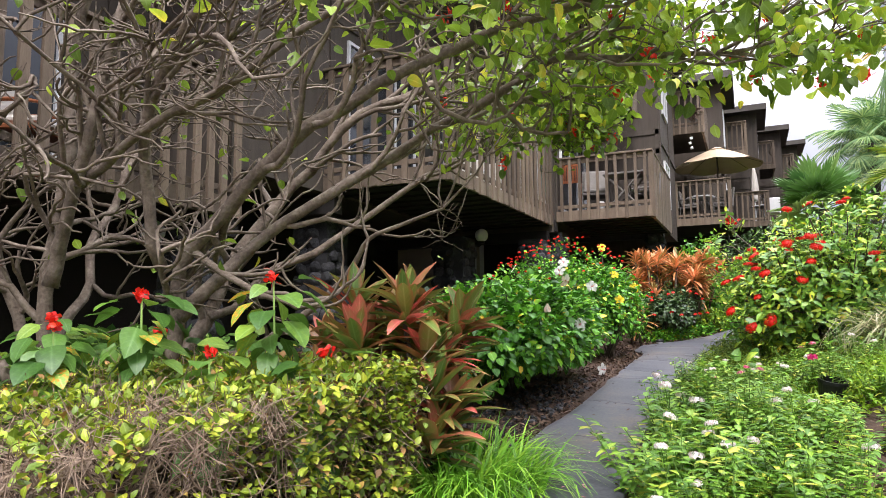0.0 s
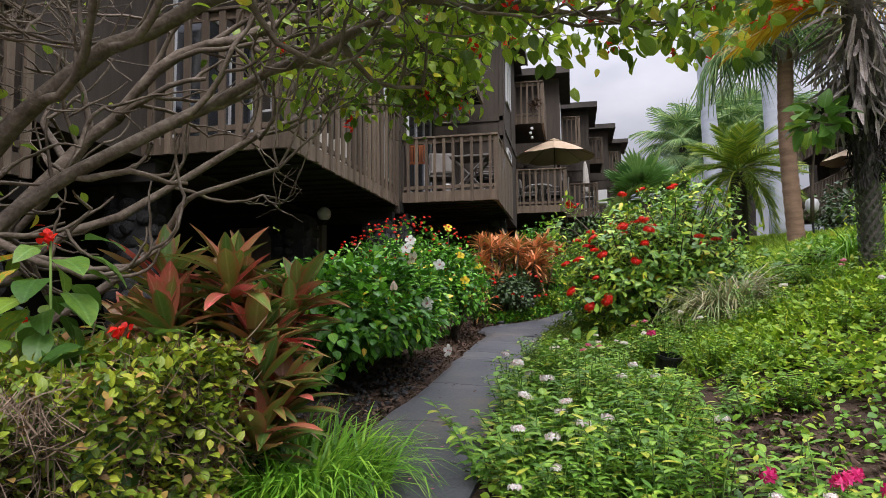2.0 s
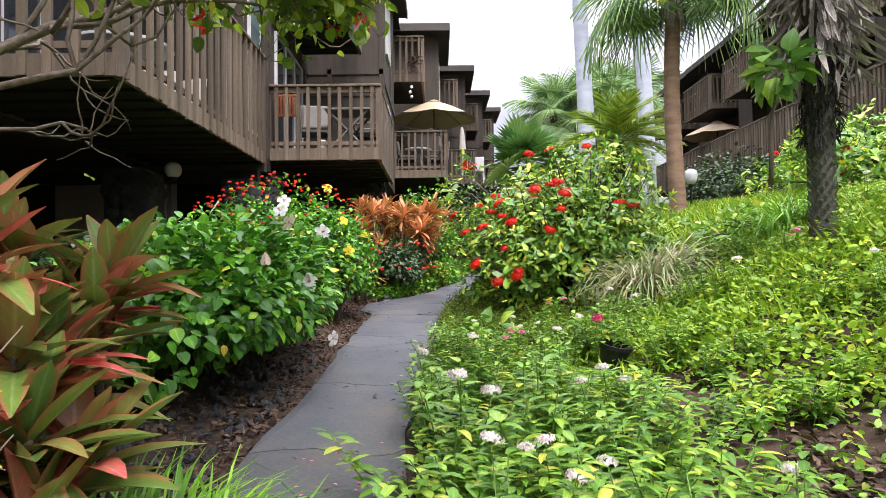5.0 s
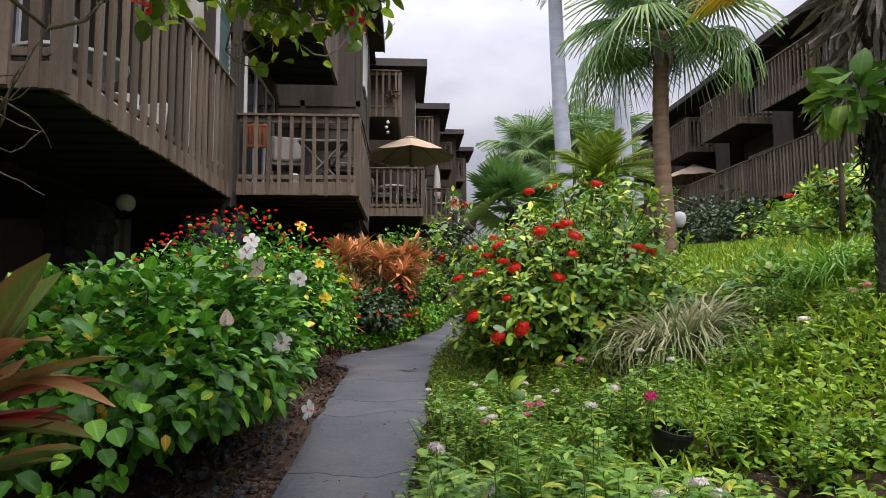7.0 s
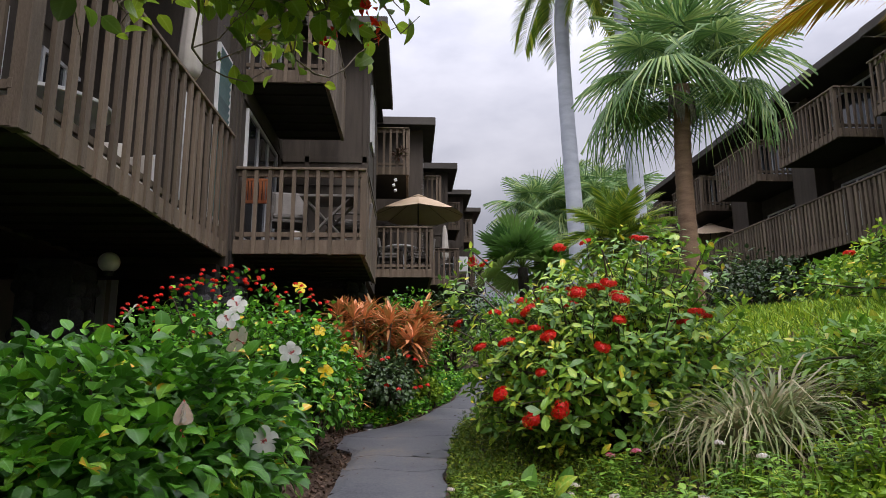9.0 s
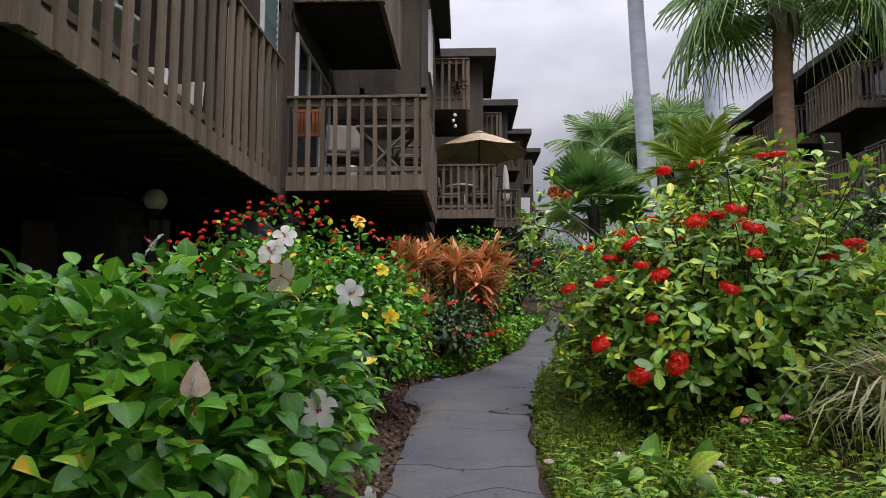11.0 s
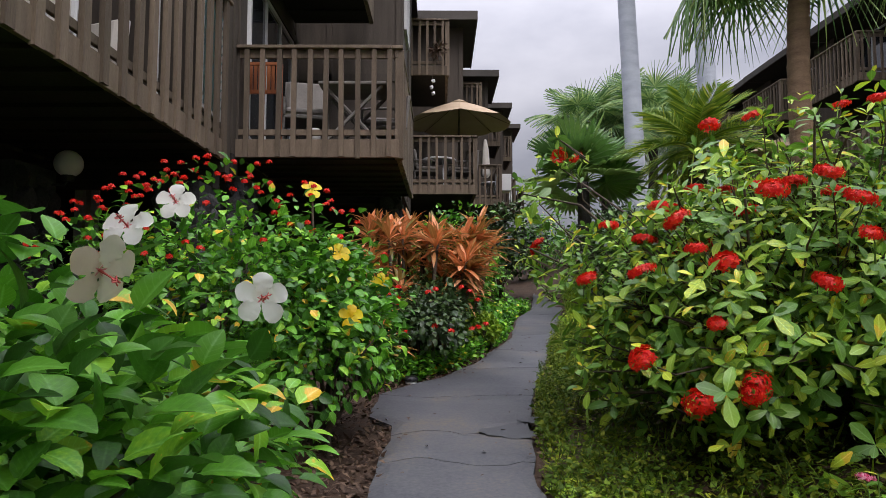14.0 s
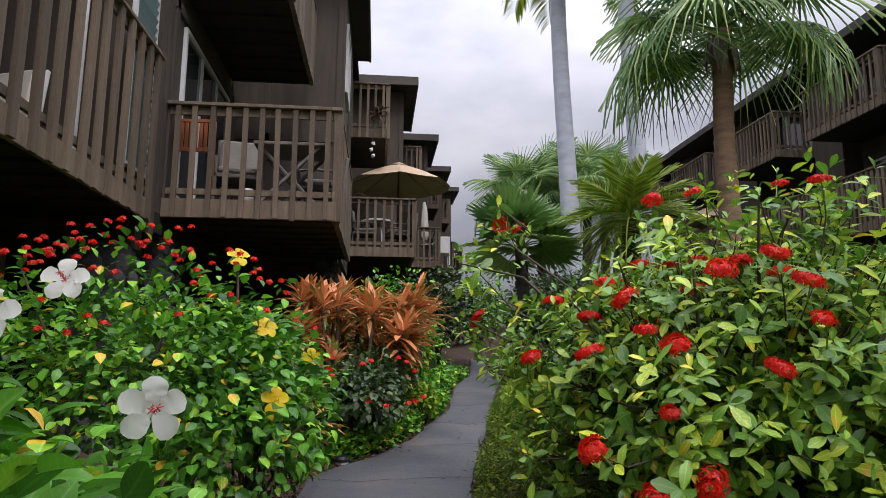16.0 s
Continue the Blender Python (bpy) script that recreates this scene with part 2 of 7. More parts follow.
M_TUFT = leafy("dry_tuft_blade", [(0.0, (0.14, 0.2, 0.06)), (0.4, (0.28, 0.33, 0.14)), (0.7, (0.42, 0.36, 0.2)), (1.0, (0.5, 0.44, 0.3))], 0.5, 0.25, gain=1.15, warm=0.98)
M_LAWN = leafy("lawn_leaf", [(0.0, (0.06, 0.16, 0.014)), (0.5, (0.12, 0.27, 0.022)), (0.85, (0.19, 0.36, 0.032)), (1.0, (0.3, 0.42, 0.05))], 0.5, 0.3, gain=1.45, warm=1.3)
M_PENTA = leafy("pentas_leaf", [(0.0, (0.035, 0.12, 0.018)), (0.5, (0.09, 0.25, 0.03)), (0.88, (0.16, 0.34, 0.045)), (1.0, (0.3, 0.38, 0.06))], 0.42, 0.28, gain=1.5, warm=1.3)
M_FERN = leafy("feathery_green", [(0.0, (0.025, 0.075, 0.012)), (0.5, (0.06, 0.15, 0.02)), (1.0, (0.17, 0.27, 0.03))], 0.6, 0.3, spec=0.2, gain=0.85)
M_CREEP = leafy("creeper_leaf", [(0.0, (0.03, 0.08, 0.012)), (0.5, (0.08, 0.18, 0.02)), (1.0, (0.22, 0.32, 0.035))], 0.6, 0.25, spec=0.2, gain=0.9)
M_DARKLEAF = leafy("dark_shrub_leaf", [(0.0, (0.01, 0.03, 0.012)), (0.6, (0.025, 0.065, 0.025)), (1.0, (0.05, 0.12, 0.04))], 0.35, 0.15)
M_JAT = leafy("broad_jatropha_leaf", [(0.0, (0.025, 0.09, 0.02)), (0.6, (0.07, 0.2, 0.04)), (0.97, (0.16, 0.32, 0.05)), (1.0, (0.4, 0.25, 0.03))], 0.4, 0.3, gain=1.3)
M_TREELEAF = leafy("canopy_leaf", [(0.0, (0.05, 0.1, 0.012)), (0.5, (0.13, 0.23, 0.02)), (0.9, (0.24, 0.36, 0.03)), (1.0, (0.42, 0.4, 0.04))], 0.42, 0.45, gain=1.45, warm=1.1)
M_FAN = leafy("fan_palm_blade", [(0.0, (0.04, 0.11, 0.035)), (0.6, (0.1, 0.21, 0.07)), (1.0, (0.22, 0.33, 0.12))], 0.35, 0.25, gain=1.75, warm=1.2)
M_FANDARK = leafy("dark_fan_blade", [(0.0, (0.03, 0.085, 0.022)), (0.6, (0.07, 0.16, 0.04)), (1.0, (0.15, 0.25, 0.07))], 0.35, 0.2, gain=2.0, warm=1.15)
M_FRONDY = leafy("yellow_frond", [(0.0, (0.5, 0.25, 0.01)), (0.6, (0.65, 0.38, 0.02)), (1.0, (0.6, 0.48, 0.05))], 0.45, 0.3, gain=1.0, warm=1.0)
M_FRONDG = leafy("green_frond", [(0.0, (0.05, 0.13, 0.02)), (0.6, (0.13, 0.26, 0.035)), (1.0, (0.28, 0.38, 0.06))], 0.45, 0.3)
M_DEADLEAF = surface("dead_palm_skirt", [(0.3, (0.13, 0.11, 0.1)), (0.55, (0.32, 0.285, 0.26)), (0.85, (0.52, 0.48, 0.45))], 5, 0.9, 0.5, 40, 0.45)
M_WHITE = leafy("white_petal", [(0.0, (0.82, 0.8, 0.8)), (0.7, (0.85, 0.85, 0.85)), (1.0, (0.85, 0.8, 0.8))], 0.6, 0.3, 0.05, gain=1.0, warm=1.0)
M_PINKISH = leafy("faded_petal", [(0.0, (0.85, 0.66, 0.58)), (1.0, (0.85, 0.78, 0.73))], 0.6, 0.35, 0.08, gain=1.0, warm=1.0)
M_ROSE = leafy("rose_throat", [(0.0, (0.7, 0.16, 0.2)), (1.0, (0.82, 0.4, 0.42))], 0.6, 0.3, gain=1.0, warm=1.0)
M_STAMEN = leafy("red_stamen", [(0.0, (0.6, 0.07, 0.08)), (1.0, (0.78, 0.16, 0.15))], 0.5, 0.1, gain=1.0, warm=1.0)
M_RED = leafy("scarlet_petal", [(0.0, (0.62, 0.008, 0.006)), (0.6, (0.85, 0.02, 0.01)), (1.0, (0.85, 0.06, 0.015))], 0.5, 0.35, gain=1.0, warm=1.0)
M_YELLOW = leafy("yellow_petal", [(0.0, (0.82, 0.52, 0.008)), (1.0, (0.85, 0.7, 0.012))], 0.5, 0.35, 0.05, gain=1.0, warm=1.0)
M_PINK = leafy("pink_petal", [(0.0, (0.6, 0.05, 0.16)), (0.5, (0.75, 0.16, 0.3)), (1.0, (0.75, 0.4, 0.5))], 0.5, 0.2, gain=1.0, warm=1.0)
M_PALEPINK = leafy("pale_floret", [(0.0, (0.75, 0.5, 0.55)), (0.5, (0.82, 0.76, 0.76)), (1.0, (0.85, 0.84, 0.83))], 0.5, 0.2, gain=1.0, warm=1.0)
M_STALK = surface("green_stalk", [(0.3, (0.1, 0.2, 0.04)), (0.7, (0.2, 0.3, 0.07))], 6, 0.7, 0.1, 50, 0.2)
M_DRYTWIG = surface("dry_twig", [(0.3, (0.13, 0.09, 0.06)), (0.7, (0.3, 0.22, 0.155))], 6, 0.9, 0.2, 50, 0.3)
M_WET = surface("wet_stain", [(0.3, (0.045, 0.047, 0.053)), (0.7, (0.075, 0.078, 0.085))], 3, 0.5, 0.1, 60, 0.0)
M_GLOBE = surface("white_globe", [(0.3, (0.68, 0.68, 0.72)), (0.7, (0.8, 0.8, 0.82))], 2, 0.3, 0.02, 20, 0.02)
M_BLACK = surface("black_plastic", [(0.3, (0.008, 0.008, 0.009)), (0.7, (0.02, 0.02, 0.022))], 5, 0.45, 0.1, 60, 0.05)
M_CANVAS = surface("tan_canvas", [(0.3, (0.42, 0.31, 0.2)), (0.7, (0.55, 0.42, 0.29))], 2, 0.85, 0.15, 90, 0.06)
M_CREAM = surface("cream_cloth", [(0.3, (0.5, 0.46, 0.4)), (0.7, (0.66, 0.62, 0.56))], 3, 0.85, 0.2, 80, 0.08)
M_RESIN = surface("white_resin", [(0.3, (0.66, 0.66, 0.66)), (0.7, (0.78, 0.78, 0.78))], 3, 0.4, 0.05, 50, 0.04)
M_TEAK = surface("red_teak", [(0.3, (0.22, 0.06, 0.02)), (0.7, (0.42, 0.14, 0.05))], 3, 0.5, 0.2, 50, 0.12, stretch=(4, 4, 1))
M_RATTAN = surface("grey_rattan", [(0.3, (0.13, 0.12, 0.11)), (0.7, (0.26, 0.24, 0.22))], 6, 0.7, 0.5, 90, 0.15)
M_CUSHION = surface("grey_cushion", [(0.3, (0.19, 0.175, 0.16)), (0.7, (0.3, 0.28, 0.255))], 3, 0.9, 0.2, 80, 0.1)
M_FIBRE = surface("black_palm_fibre", [(0.3, (0.012, 0.011, 0.01)), (0.7, (0.04, 0.036, 0.032))], 9, 0.95, 1.0, 60, 0.3)
M_SCALE = surface("grey_green_trunk_scale", [(0.3, (0.06, 0.065, 0.05)), (0.6, (0.16, 0.17, 0.135)), (0.85, (0.27, 0.27, 0.23))], 7, 0.9, 0.7, 50, 0.3)
M_MAGENTA = leafy("magenta_petal", [(0.0, (0.6, 0.015, 0.14)), (1.0, (0.8, 0.04, 0.26))], 0.5, 0.25, gain=1.0, warm=1.0)


# ---------------------------------------------------------------- geometry helpers
rng = np.random.default_rng(7)


# the path's edges: y, left x, right x
PATH = [(-4.0, -0.6, 0.6), (0.0, -0.75, 0.35), (2.0, -1.15, -0.3), (3.7, -1.48, -0.66), (5.0, -1.5, -0.72), (6.0, -1.43, -0.75), (7.6, -1.43, -0.6), (8.9, -1.4, -0.56),
        (9.95, -1.38, -0.44), (10.05, -1.56, -0.42), (10.8, -1.56, -0.3), (11.4, -1.08, -0.15), (12.1, -0.72, 0.0), (13.0, -0.46, 0.18), (13.9, -0.15, 0.4), (16.5, 0.25, 0.95), (18.0, 0.7, 1.3), (20.0, 1.0, 1.6), (24.0, 1.6, 2.3)]


def path_edges(y):
    ys = [r[0] for r in PATH]
    return float(np.interp(y, ys, [r[1] for r in PATH])), float(np.interp(y, ys, [r[2] for r in PATH]))


def slope_z(y):
    """The hillside rises ahead."""
    return 0.071 * min(y, 70.0)


def ground_z(x, y):
    """The hillside, with a bank on the lawn's side of the path."""
    u = max(0.0, x - path_edges(min(y, 15.0))[1] - 0.05)
    steep = 0.35 + 0.65 * min(1.0, max(0.0, (y - 3.0) / 3.0))
    return slope_z(y) + 1.5 * steep * (1 - math.exp(-(u / 3.0) ** 2.4))


def mesh_from(name, verts, faces, material, smooth=False):
    me = bpy.data.meshes.new(name)
    me.from_pydata([tuple(v) for v in verts], [], [tuple(f) for f in faces])
    if material:
        me.materials.append(material)
    if smooth:
        me.polygons.foreach_set("use_smooth", [True] * len(me.polygons))
    me.update()
    return me


def part(name, data, parent=None, label="", m=None, kind="", material=None, smooth=False):
    """Links a mesh, a bmesh or (verts, faces) as ONE mesh object under a thing or a part."""
    if isinstance(data, bmesh.types.BMesh):
        me = bpy.data.meshes.new(name)
        data.to_mesh(me)
        data.free()
        me.materials.append(material)
        if smooth:
            me.polygons.foreach_set("use_smooth", [True] * len(me.polygons))
    elif isinstance(data, tuple):
        me = mesh_from(name, data[0], data[1], material, smooth)
    else:
        me = data
    ob = new(name, me)
    if parent is not None:
        ob.parent = parent
    if m is not None:
        ob.matrix_basis = m
    return tagged(ob, label, kind=kind)


def thing(name, label, category, at=(0, 0, 0), group="", kind=""):
    ob = new(name)
    ob.empty_display_size = 0.1
    ob.location = at
    return tagged(ob, label, category, group, kind)


def box_bm(bm, x0, x1, y0, y1, z0, z1, bevel=0.0):
    vs = [bm.verts.new((x, y, z)) for z in (z0, z1) for y in (y0, y1) for x in (x0, x1)]
    fs = [bm.faces.new([vs[i] for i in q]) for q in ((0, 2, 3, 1), (4, 5, 7, 6), (0, 1, 5, 4), (2, 6, 7, 3), (0, 4, 6, 2), (1, 3, 7, 5))]
    if bevel:
        es = list({e for f in fs for e in f.edges})
        bmesh.ops.bevel(bm, geom=es, offset=bevel, segments=1, affect="EDGES")


def box(x0, x1, y0, y1, z0, z1, bevel=0.0):
    bm = bmesh.new()
    box_bm(bm, x0, x1, y0, y1, z0, z1, bevel)
    return bm


def boxes(rows, bevel=0.0):
    bm = bmesh.new()
    for r in rows:
        box_bm(bm, *r, bevel)
    return bm


def tube(points, radii, sides=7, closed=True):
    """Verts and faces of a tapered tube along points."""
    P = np.array(points, float)
    T = np.gradient(P, axis=0)
    T /= np.linalg.norm(T, axis=1)[:, None] + 1e-9
    ref = np.array([0.31, 0.2, 1.0]) if abs(T[0][2]) < 0.8 else np.array([1.0, 0.25, 0.1])
    V, F = [], []
    a = np.arange(sides) * 2 * np.pi / sides
    for i, (p, t) in enumerate(zip(P, T)):
        u = np.cross(t, ref)
        u /= np.linalg.norm(u) + 1e-9
        w = np.cross(t, u)
        V += [tuple(p + radii[i] * (np.cos(k) * u + np.sin(k) * w)) for k in a]
    for i in range(len(P) - 1):
        for k in range(sides):
            k2 = (k + 1) % sides
            F.append((i * sides + k, i * sides + k2, (i + 1) * sides + k2, (i + 1) * sides + k))
    if closed:
        F.append(tuple(range(sides - 1, -1, -1)))
        F.append(tuple((len(P) - 1) * sides + k for k in range(sides)))
    return V, F


def joined(shapes):
    V, F = [], []
    for v, f in shapes:
        o = len(V)
        V += list(v)
        F += [tuple(i + o for i in q) for q in f]
    return V, F


def lathe(profile, sides=20):
    """A turned shape round z from (radius, height) rows."""
    V, F = [], []
    for r, z in profile:
        V += [(r * math.cos(2 * math.pi * k / sides), r * math.sin(2 * math.pi * k / sides), z) for k in range(sides)]
    for i in range(len(profile) - 1):
        for k in range(sides):
            k2 = (k + 1) % sides
            F.append((i * sides + k, i * sides + k2, (i + 1) * sides + k2, (i + 1) * sides + k))
    F.append(tuple(range(sides - 1, -1, -1)))
    F.append(tuple((len(profile) - 1) * sides + k for k in range(sides)))
    return V, F


def leaf_shape(width=0.5, fold=0.12, droop=0.25, seg=4, power=0.55, stalk=0.0, wave=0.0, tip=0.8):
    """A leaf of length 1 along +y, normal +z, folded on its midrib and drooping to its tip. power and tip: how soon it widens and narrows."""
    V, F = [], []
    peak = power / (power + tip)
    top = peak ** power * (1 - peak) ** tip
    for i in range(seg + 1):
        s = i / seg
        q = min(0.992, max(0.006, s))
        w = width / 2 * q ** power * (1 - q) ** tip / top
        z = -droop * s * s
        y = stalk + s * (1 - stalk) * (1 - 0.15 * droop * s)
        wv = wave * math.sin(i * 2.4)
        V += [(-w, y, z + fold * w * 2 + wv), (0, y, z), (w, y, z + fold * w * 2 - wv)]
    for i in range(seg):
        a = i * 3
        F += [(a, a + 1, a + 4, a + 3), (a + 1, a + 2, a + 5, a + 4)]
    if stalk:
        o = len(V)
        V += [(-0.012, 0, 0), (0.012, 0, 0), (0.012, stalk, 0), (-0.012, stalk, 0)]
        F.append((o, o + 1, o + 2, o + 3))
    return np.array(V), F


def blade_shape(width=0.05, droop=0.6, seg=5):
    """A strap blade of length 1 that rises along +z and arches over along +y."""
    V, F = [], []
    for i in range(seg + 1):
        s = i / seg
        ang = droop * s * s * 1.6
        y = s * math.sin(ang) * 0.9
        z = s * math.cos(ang * 0.75)
        w = width / 2 * (1 - s ** 2.2) + 0.002
        V += [(-w, y, z), (w, y, z)]
    for i in range(seg):
        F.append((2 * i, 2 * i + 1, 2 * i + 3, 2 * i + 2))
    return np.array(V), F


def frames_of(pos, along, normal, size):
    """4x4 matrices that lay a leaf's y along `along` and its z near `normal`."""
    y = along / (np.linalg.norm(along, axis=1)[:, None] + 1e-9)
    x = np.cross(y, normal)
    x /= np.linalg.norm(x, axis=1)[:, None] + 1e-9
    z = np.cross(x, y)
    m = np.zeros((len(pos), 4, 4))
    s = np.asarray(size).reshape(-1, 1)
    m[:, :3, 0], m[:, :3, 1], m[:, :3, 2], m[:, :3, 3], m[:, 3, 3] = x * s, y * s, z * s, pos, 1
    return m


def spread(shape, mats):
    """Verts and faces of one shape at many poses."""
    V, F = np.asarray(shape[0]), shape[1]
    if not len(mats):
        return [], []
    W = np.einsum("nij,vj->nvi", mats[:, :3, :3], V) + mats[:, None, :3, 3]
    n = len(V)
    return W.reshape(-1, 3).tolist(), [tuple(i + k * n for i in q) for k in range(len(mats)) for q in F]


def unit(v):
    return v / (np.linalg.norm(v, axis=-1, keepdims=True) + 1e-9)


def vein_marks(me, blocks):
    """Marks midrib (rib) and length (run) on leaf meshes. blocks: (verts in a leaf, number of leaves)."""
    rib, run = [], []
    for nv, count in blocks:
        rows = nv // 3 if nv % 3 == 0 else (nv - 4) // 3
        a = [0.0, 1.0, 0.0] * rows + [1.0] * (nv - 3 * rows)
        b = [i / max(1, rows - 1) for i in range(rows) for _ in range(3)] + [0.0] * (nv - 3 * rows)
        rib += a * count
        run += b * count
    for key, vals in (("rib", rib), ("run", run)):
        at = me.attributes.new(key, "FLOAT", "POINT")
        at.data.foreach_set("value", vals)


def leaves_on(parent, name, shapes, material, mats, near=None, singles=300, label=""):
    """The leaves nearest to the point `near` are parts of their own; the rest is one joined part."""
    single_meshes = [mesh_from(name, s[0], s[1], material, True) for s in shapes]
    veined = len(shapes[0][0]) % 3 == 0 or (len(shapes[0][0]) - 4) % 3 == 0
    if name != "leaf":
        veined = False
    for me, s in zip(single_meshes, shapes):
        if veined:
            vein_marks(me, [(len(s[0]), 1)])
    if near is not None and singles:
        order = np.argsort(np.linalg.norm(mats[:, :3, 3] - np.array(near), axis=1))
    else:
        order, singles = np.arange(len(mats)), 0
    for k, i in enumerate(order[:singles]):
        part(name, single_meshes[k % len(shapes)], parent, m=Matrix(mats[i].tolist()))
    rest = mats[order[singles:]]
    if len(rest):
        groups = [spread(s, rest[k::len(shapes)]) for k, s in enumerate(shapes)]
        ob = part("foliage", joined([g for g in groups if len(g[0])]), parent, label, kind="stuff", material=material, smooth=True)
        if veined:
            vein_marks(ob.data, [(len(s[0]), len(rest[k::len(shapes)])) for k, s in enumerate(shapes)])


def lobe_points(centre, radii, lobes, n, seed, low=-0.4, lobe=0.45, inner=0.6):
    """Points with outward directions on a lumpy crown made of many lobes."""
    g = np.random.default_rng(seed)
    d = unit(g.normal(size=(lobes, 3)))
    d[:, 2] = np.abs(d[:, 2]) * 0.9 - 0.25 * g.random(lobes)
    c = d * g.uniform(0.45, 0.75, (lobes, 1))
    lr = g.uniform(0.65, 1.2, lobes) * lobe
    k = g.integers(0, lobes, n)
    o = unit(g.normal(size=(n, 3)))
    p = c[k] + o * (lr[k] * (inner + (1 - inner) * g.random(n) ** 0.5))[:, None]
    keep = p[:, 2] > low
    p, o = p[keep], o[keep]
    out = unit(o * 0.6 + unit(p) * 0.7)
    return p * np.array(radii) + np.array(centre), out, g


def stems(parent, base, ends, r0, seed, material, wob=0.12, sides=5):
    """Bent stems from near one base to many ends, each a part."""
    g = np.random.default_rng(seed)
    for e in ends:
        b = np.array(base) + np.array([*g.normal(0, 0.06, 2), 0])
        e = np.array(e)
        L = np.linalg.norm(e - b)
        pts = [b]
        for s in (0.25, 0.5, 0.75, 1.0):
            q = b + (e - b) * s
            q[2] = b[2] + (e[2] - b[2]) * s ** 0.8
            pts.append(q + g.normal(0, wob * L * 0.25, 3) * (s < 1))
        part("stem", tube(pts, [r0, r0 * 0.85, r0 * 0.65, r0 * 0.45, r0 * 0.25], sides), parent, material=material, smooth=True)


def leaf_mats(p, out, g, size, up=0.7, jitter=0.5, droop=0.1):
    """Poses for leaves at crown points: pointing outwards, faces to the sky."""
    along = unit(out + g.normal(0, jitter, p.shape) + np.array([0, 0, -droop]))
    normal = unit(out * 0.5 + np.array([0, 0, up]) + g.normal(0, 0.25, p.shape))
    return frames_of(p, along, normal, size * g.uniform(0.6, 1.25, len(p)))


# ---------------------------------------------------------------- ground and path
def axis_steps(lo, hi, fine_lo, fine_hi, fine):
    a = list(np.arange(fine_lo, fine_hi + fine / 2, fine))
    k, s = fine_lo, fine
    while k > lo:
        s *= 1.6
        k -= s
        a.insert(0, max(k, lo))
    k, s = fine_hi, fine
    while k < hi:
        s *= 1.6
        k += s
        a.append(min(k, hi))
    return a


gx, gy = axis_steps(-600, 600, -6, 8, 0.1), axis_steps(-600, 900, -2, 20, 0.1)
g_verts = [(x, y, ground_z(x, y) + (0.035 * noise.noise((x * 1.7, y * 1.7, 0)) + 0.03 * noise.noise((x * 5, y * 5, 3)) if abs(x) < 9 and -3 < y < 21 else 0.0)) for y in gy for x in gx]
nx = len(gx)
g_faces = [(j * nx + i, j * nx + i + 1, (j + 1) * nx + i + 1, (j + 1) * nx + i) for j in range(len(gy) - 1) for i in range(nx - 1)]
ground = part("ground", (g_verts, g_faces), None, "dark brown soil with dry leaf litter", material=M_SOIL, smooth=True)
tagged(ground, category="ground", kind="structure")

path = thing("path", "weathered grey concrete garden path with cracked slabs", "path", kind="structure")
joints = [-4.0, -2.4, -1.0, 0.4, 1.7, 2.9, 4.05, 4.9, 6.3, 7.7, 8.2, 9.05, 9.6, 10.7, 11.9, 13.0, 14.3, 15.6, 17.0, 18.5, 20.0, 22.0, 24.0]
for a, b in zip(joints, joints[1:]):
    def crack(y, u):
        return y + 0.16 * noise.noise((u * 1.9, y * 3.1, 1.0)) + 0.05 * noise.noise((u * 7, y * 5, 2.0))

    nu, nv = 12, 5
    V, F = [], []
    for j in range(nv + 1):
        for i in range(nu + 1):
            u = i / nu
            y = crack(a, u) * (1 - j / nv) + crack(b, u) * (j / nv) + (0.005 if j == 0 else -0.005 if j == nv else 0)
            xl, xr = path_edges(y)
            xl += 0.04 * noise.noise((1, y * 3, 5)) + 0.015 * noise.noise((1, y * 11, 5))
            xr += 0.04 * noise.noise((4, y * 3, 5)) + 0.015 * noise.noise((4, y * 11, 5))
            edge = -0.012 if i in (0, nu) or j in (0, nv) else 0.0
            V.append((xl + (xr - xl) * u, y, slope_z(y) + 0.05 + edge + 0.006 * noise.noise((u * 2, y, 9))))
    n = len(V)
    V += [(x, y, z - 0.14) for x, y, z in V]
    w = nu + 1
    F += [(j * w + i, j * w + i + 1, (j + 1) * w + i + 1, (j + 1) * w + i) for j in range(nv) for i in range(nu)]
    rim = [i for i in range(w)] + [j * w + nu for j in range(1, nv + 1)] + [nv * w + i for i in range(nu - 1, -1, -1)] + [j * w for j in range(nv - 1, 0, -1)]
    F += [(rim[k], rim[k - 1], rim[k - 1] + n, rim[k] + n) for k in range(len(rim))]
    part("slab", (V, F), path, material=M_PATH, smooth=False)


def flat_patch(cx, cy, rx, ry, seed):
    """An irregular thin stain lying on the path."""
    n, V = 40, []
    for k in range(n):
        a = 2 * math.pi * k / n
        r = 1 + 0.45 * noise.noise((math.cos(a) * 1.6, math.sin(a) * 1.6, seed)) + 0.2 * noise.noise((math.cos(a) * 5, math.sin(a) * 5, seed))
        x, y = cx + rx * r * math.cos(a), cy + ry * r * math.sin(a)
        V.append((x, y, slope_z(y) + 0.0532))
    return V, [tuple(range(n))]


for cx, cy, rx, ry in ((-0.6, 9.62, 0.17, 0.14), (-0.42, 9.9, 0.1, 0.07)):
    part("stain", flat_patch(cx, cy, rx, ry, cx), path, "dark wet stain", material=M_WET)


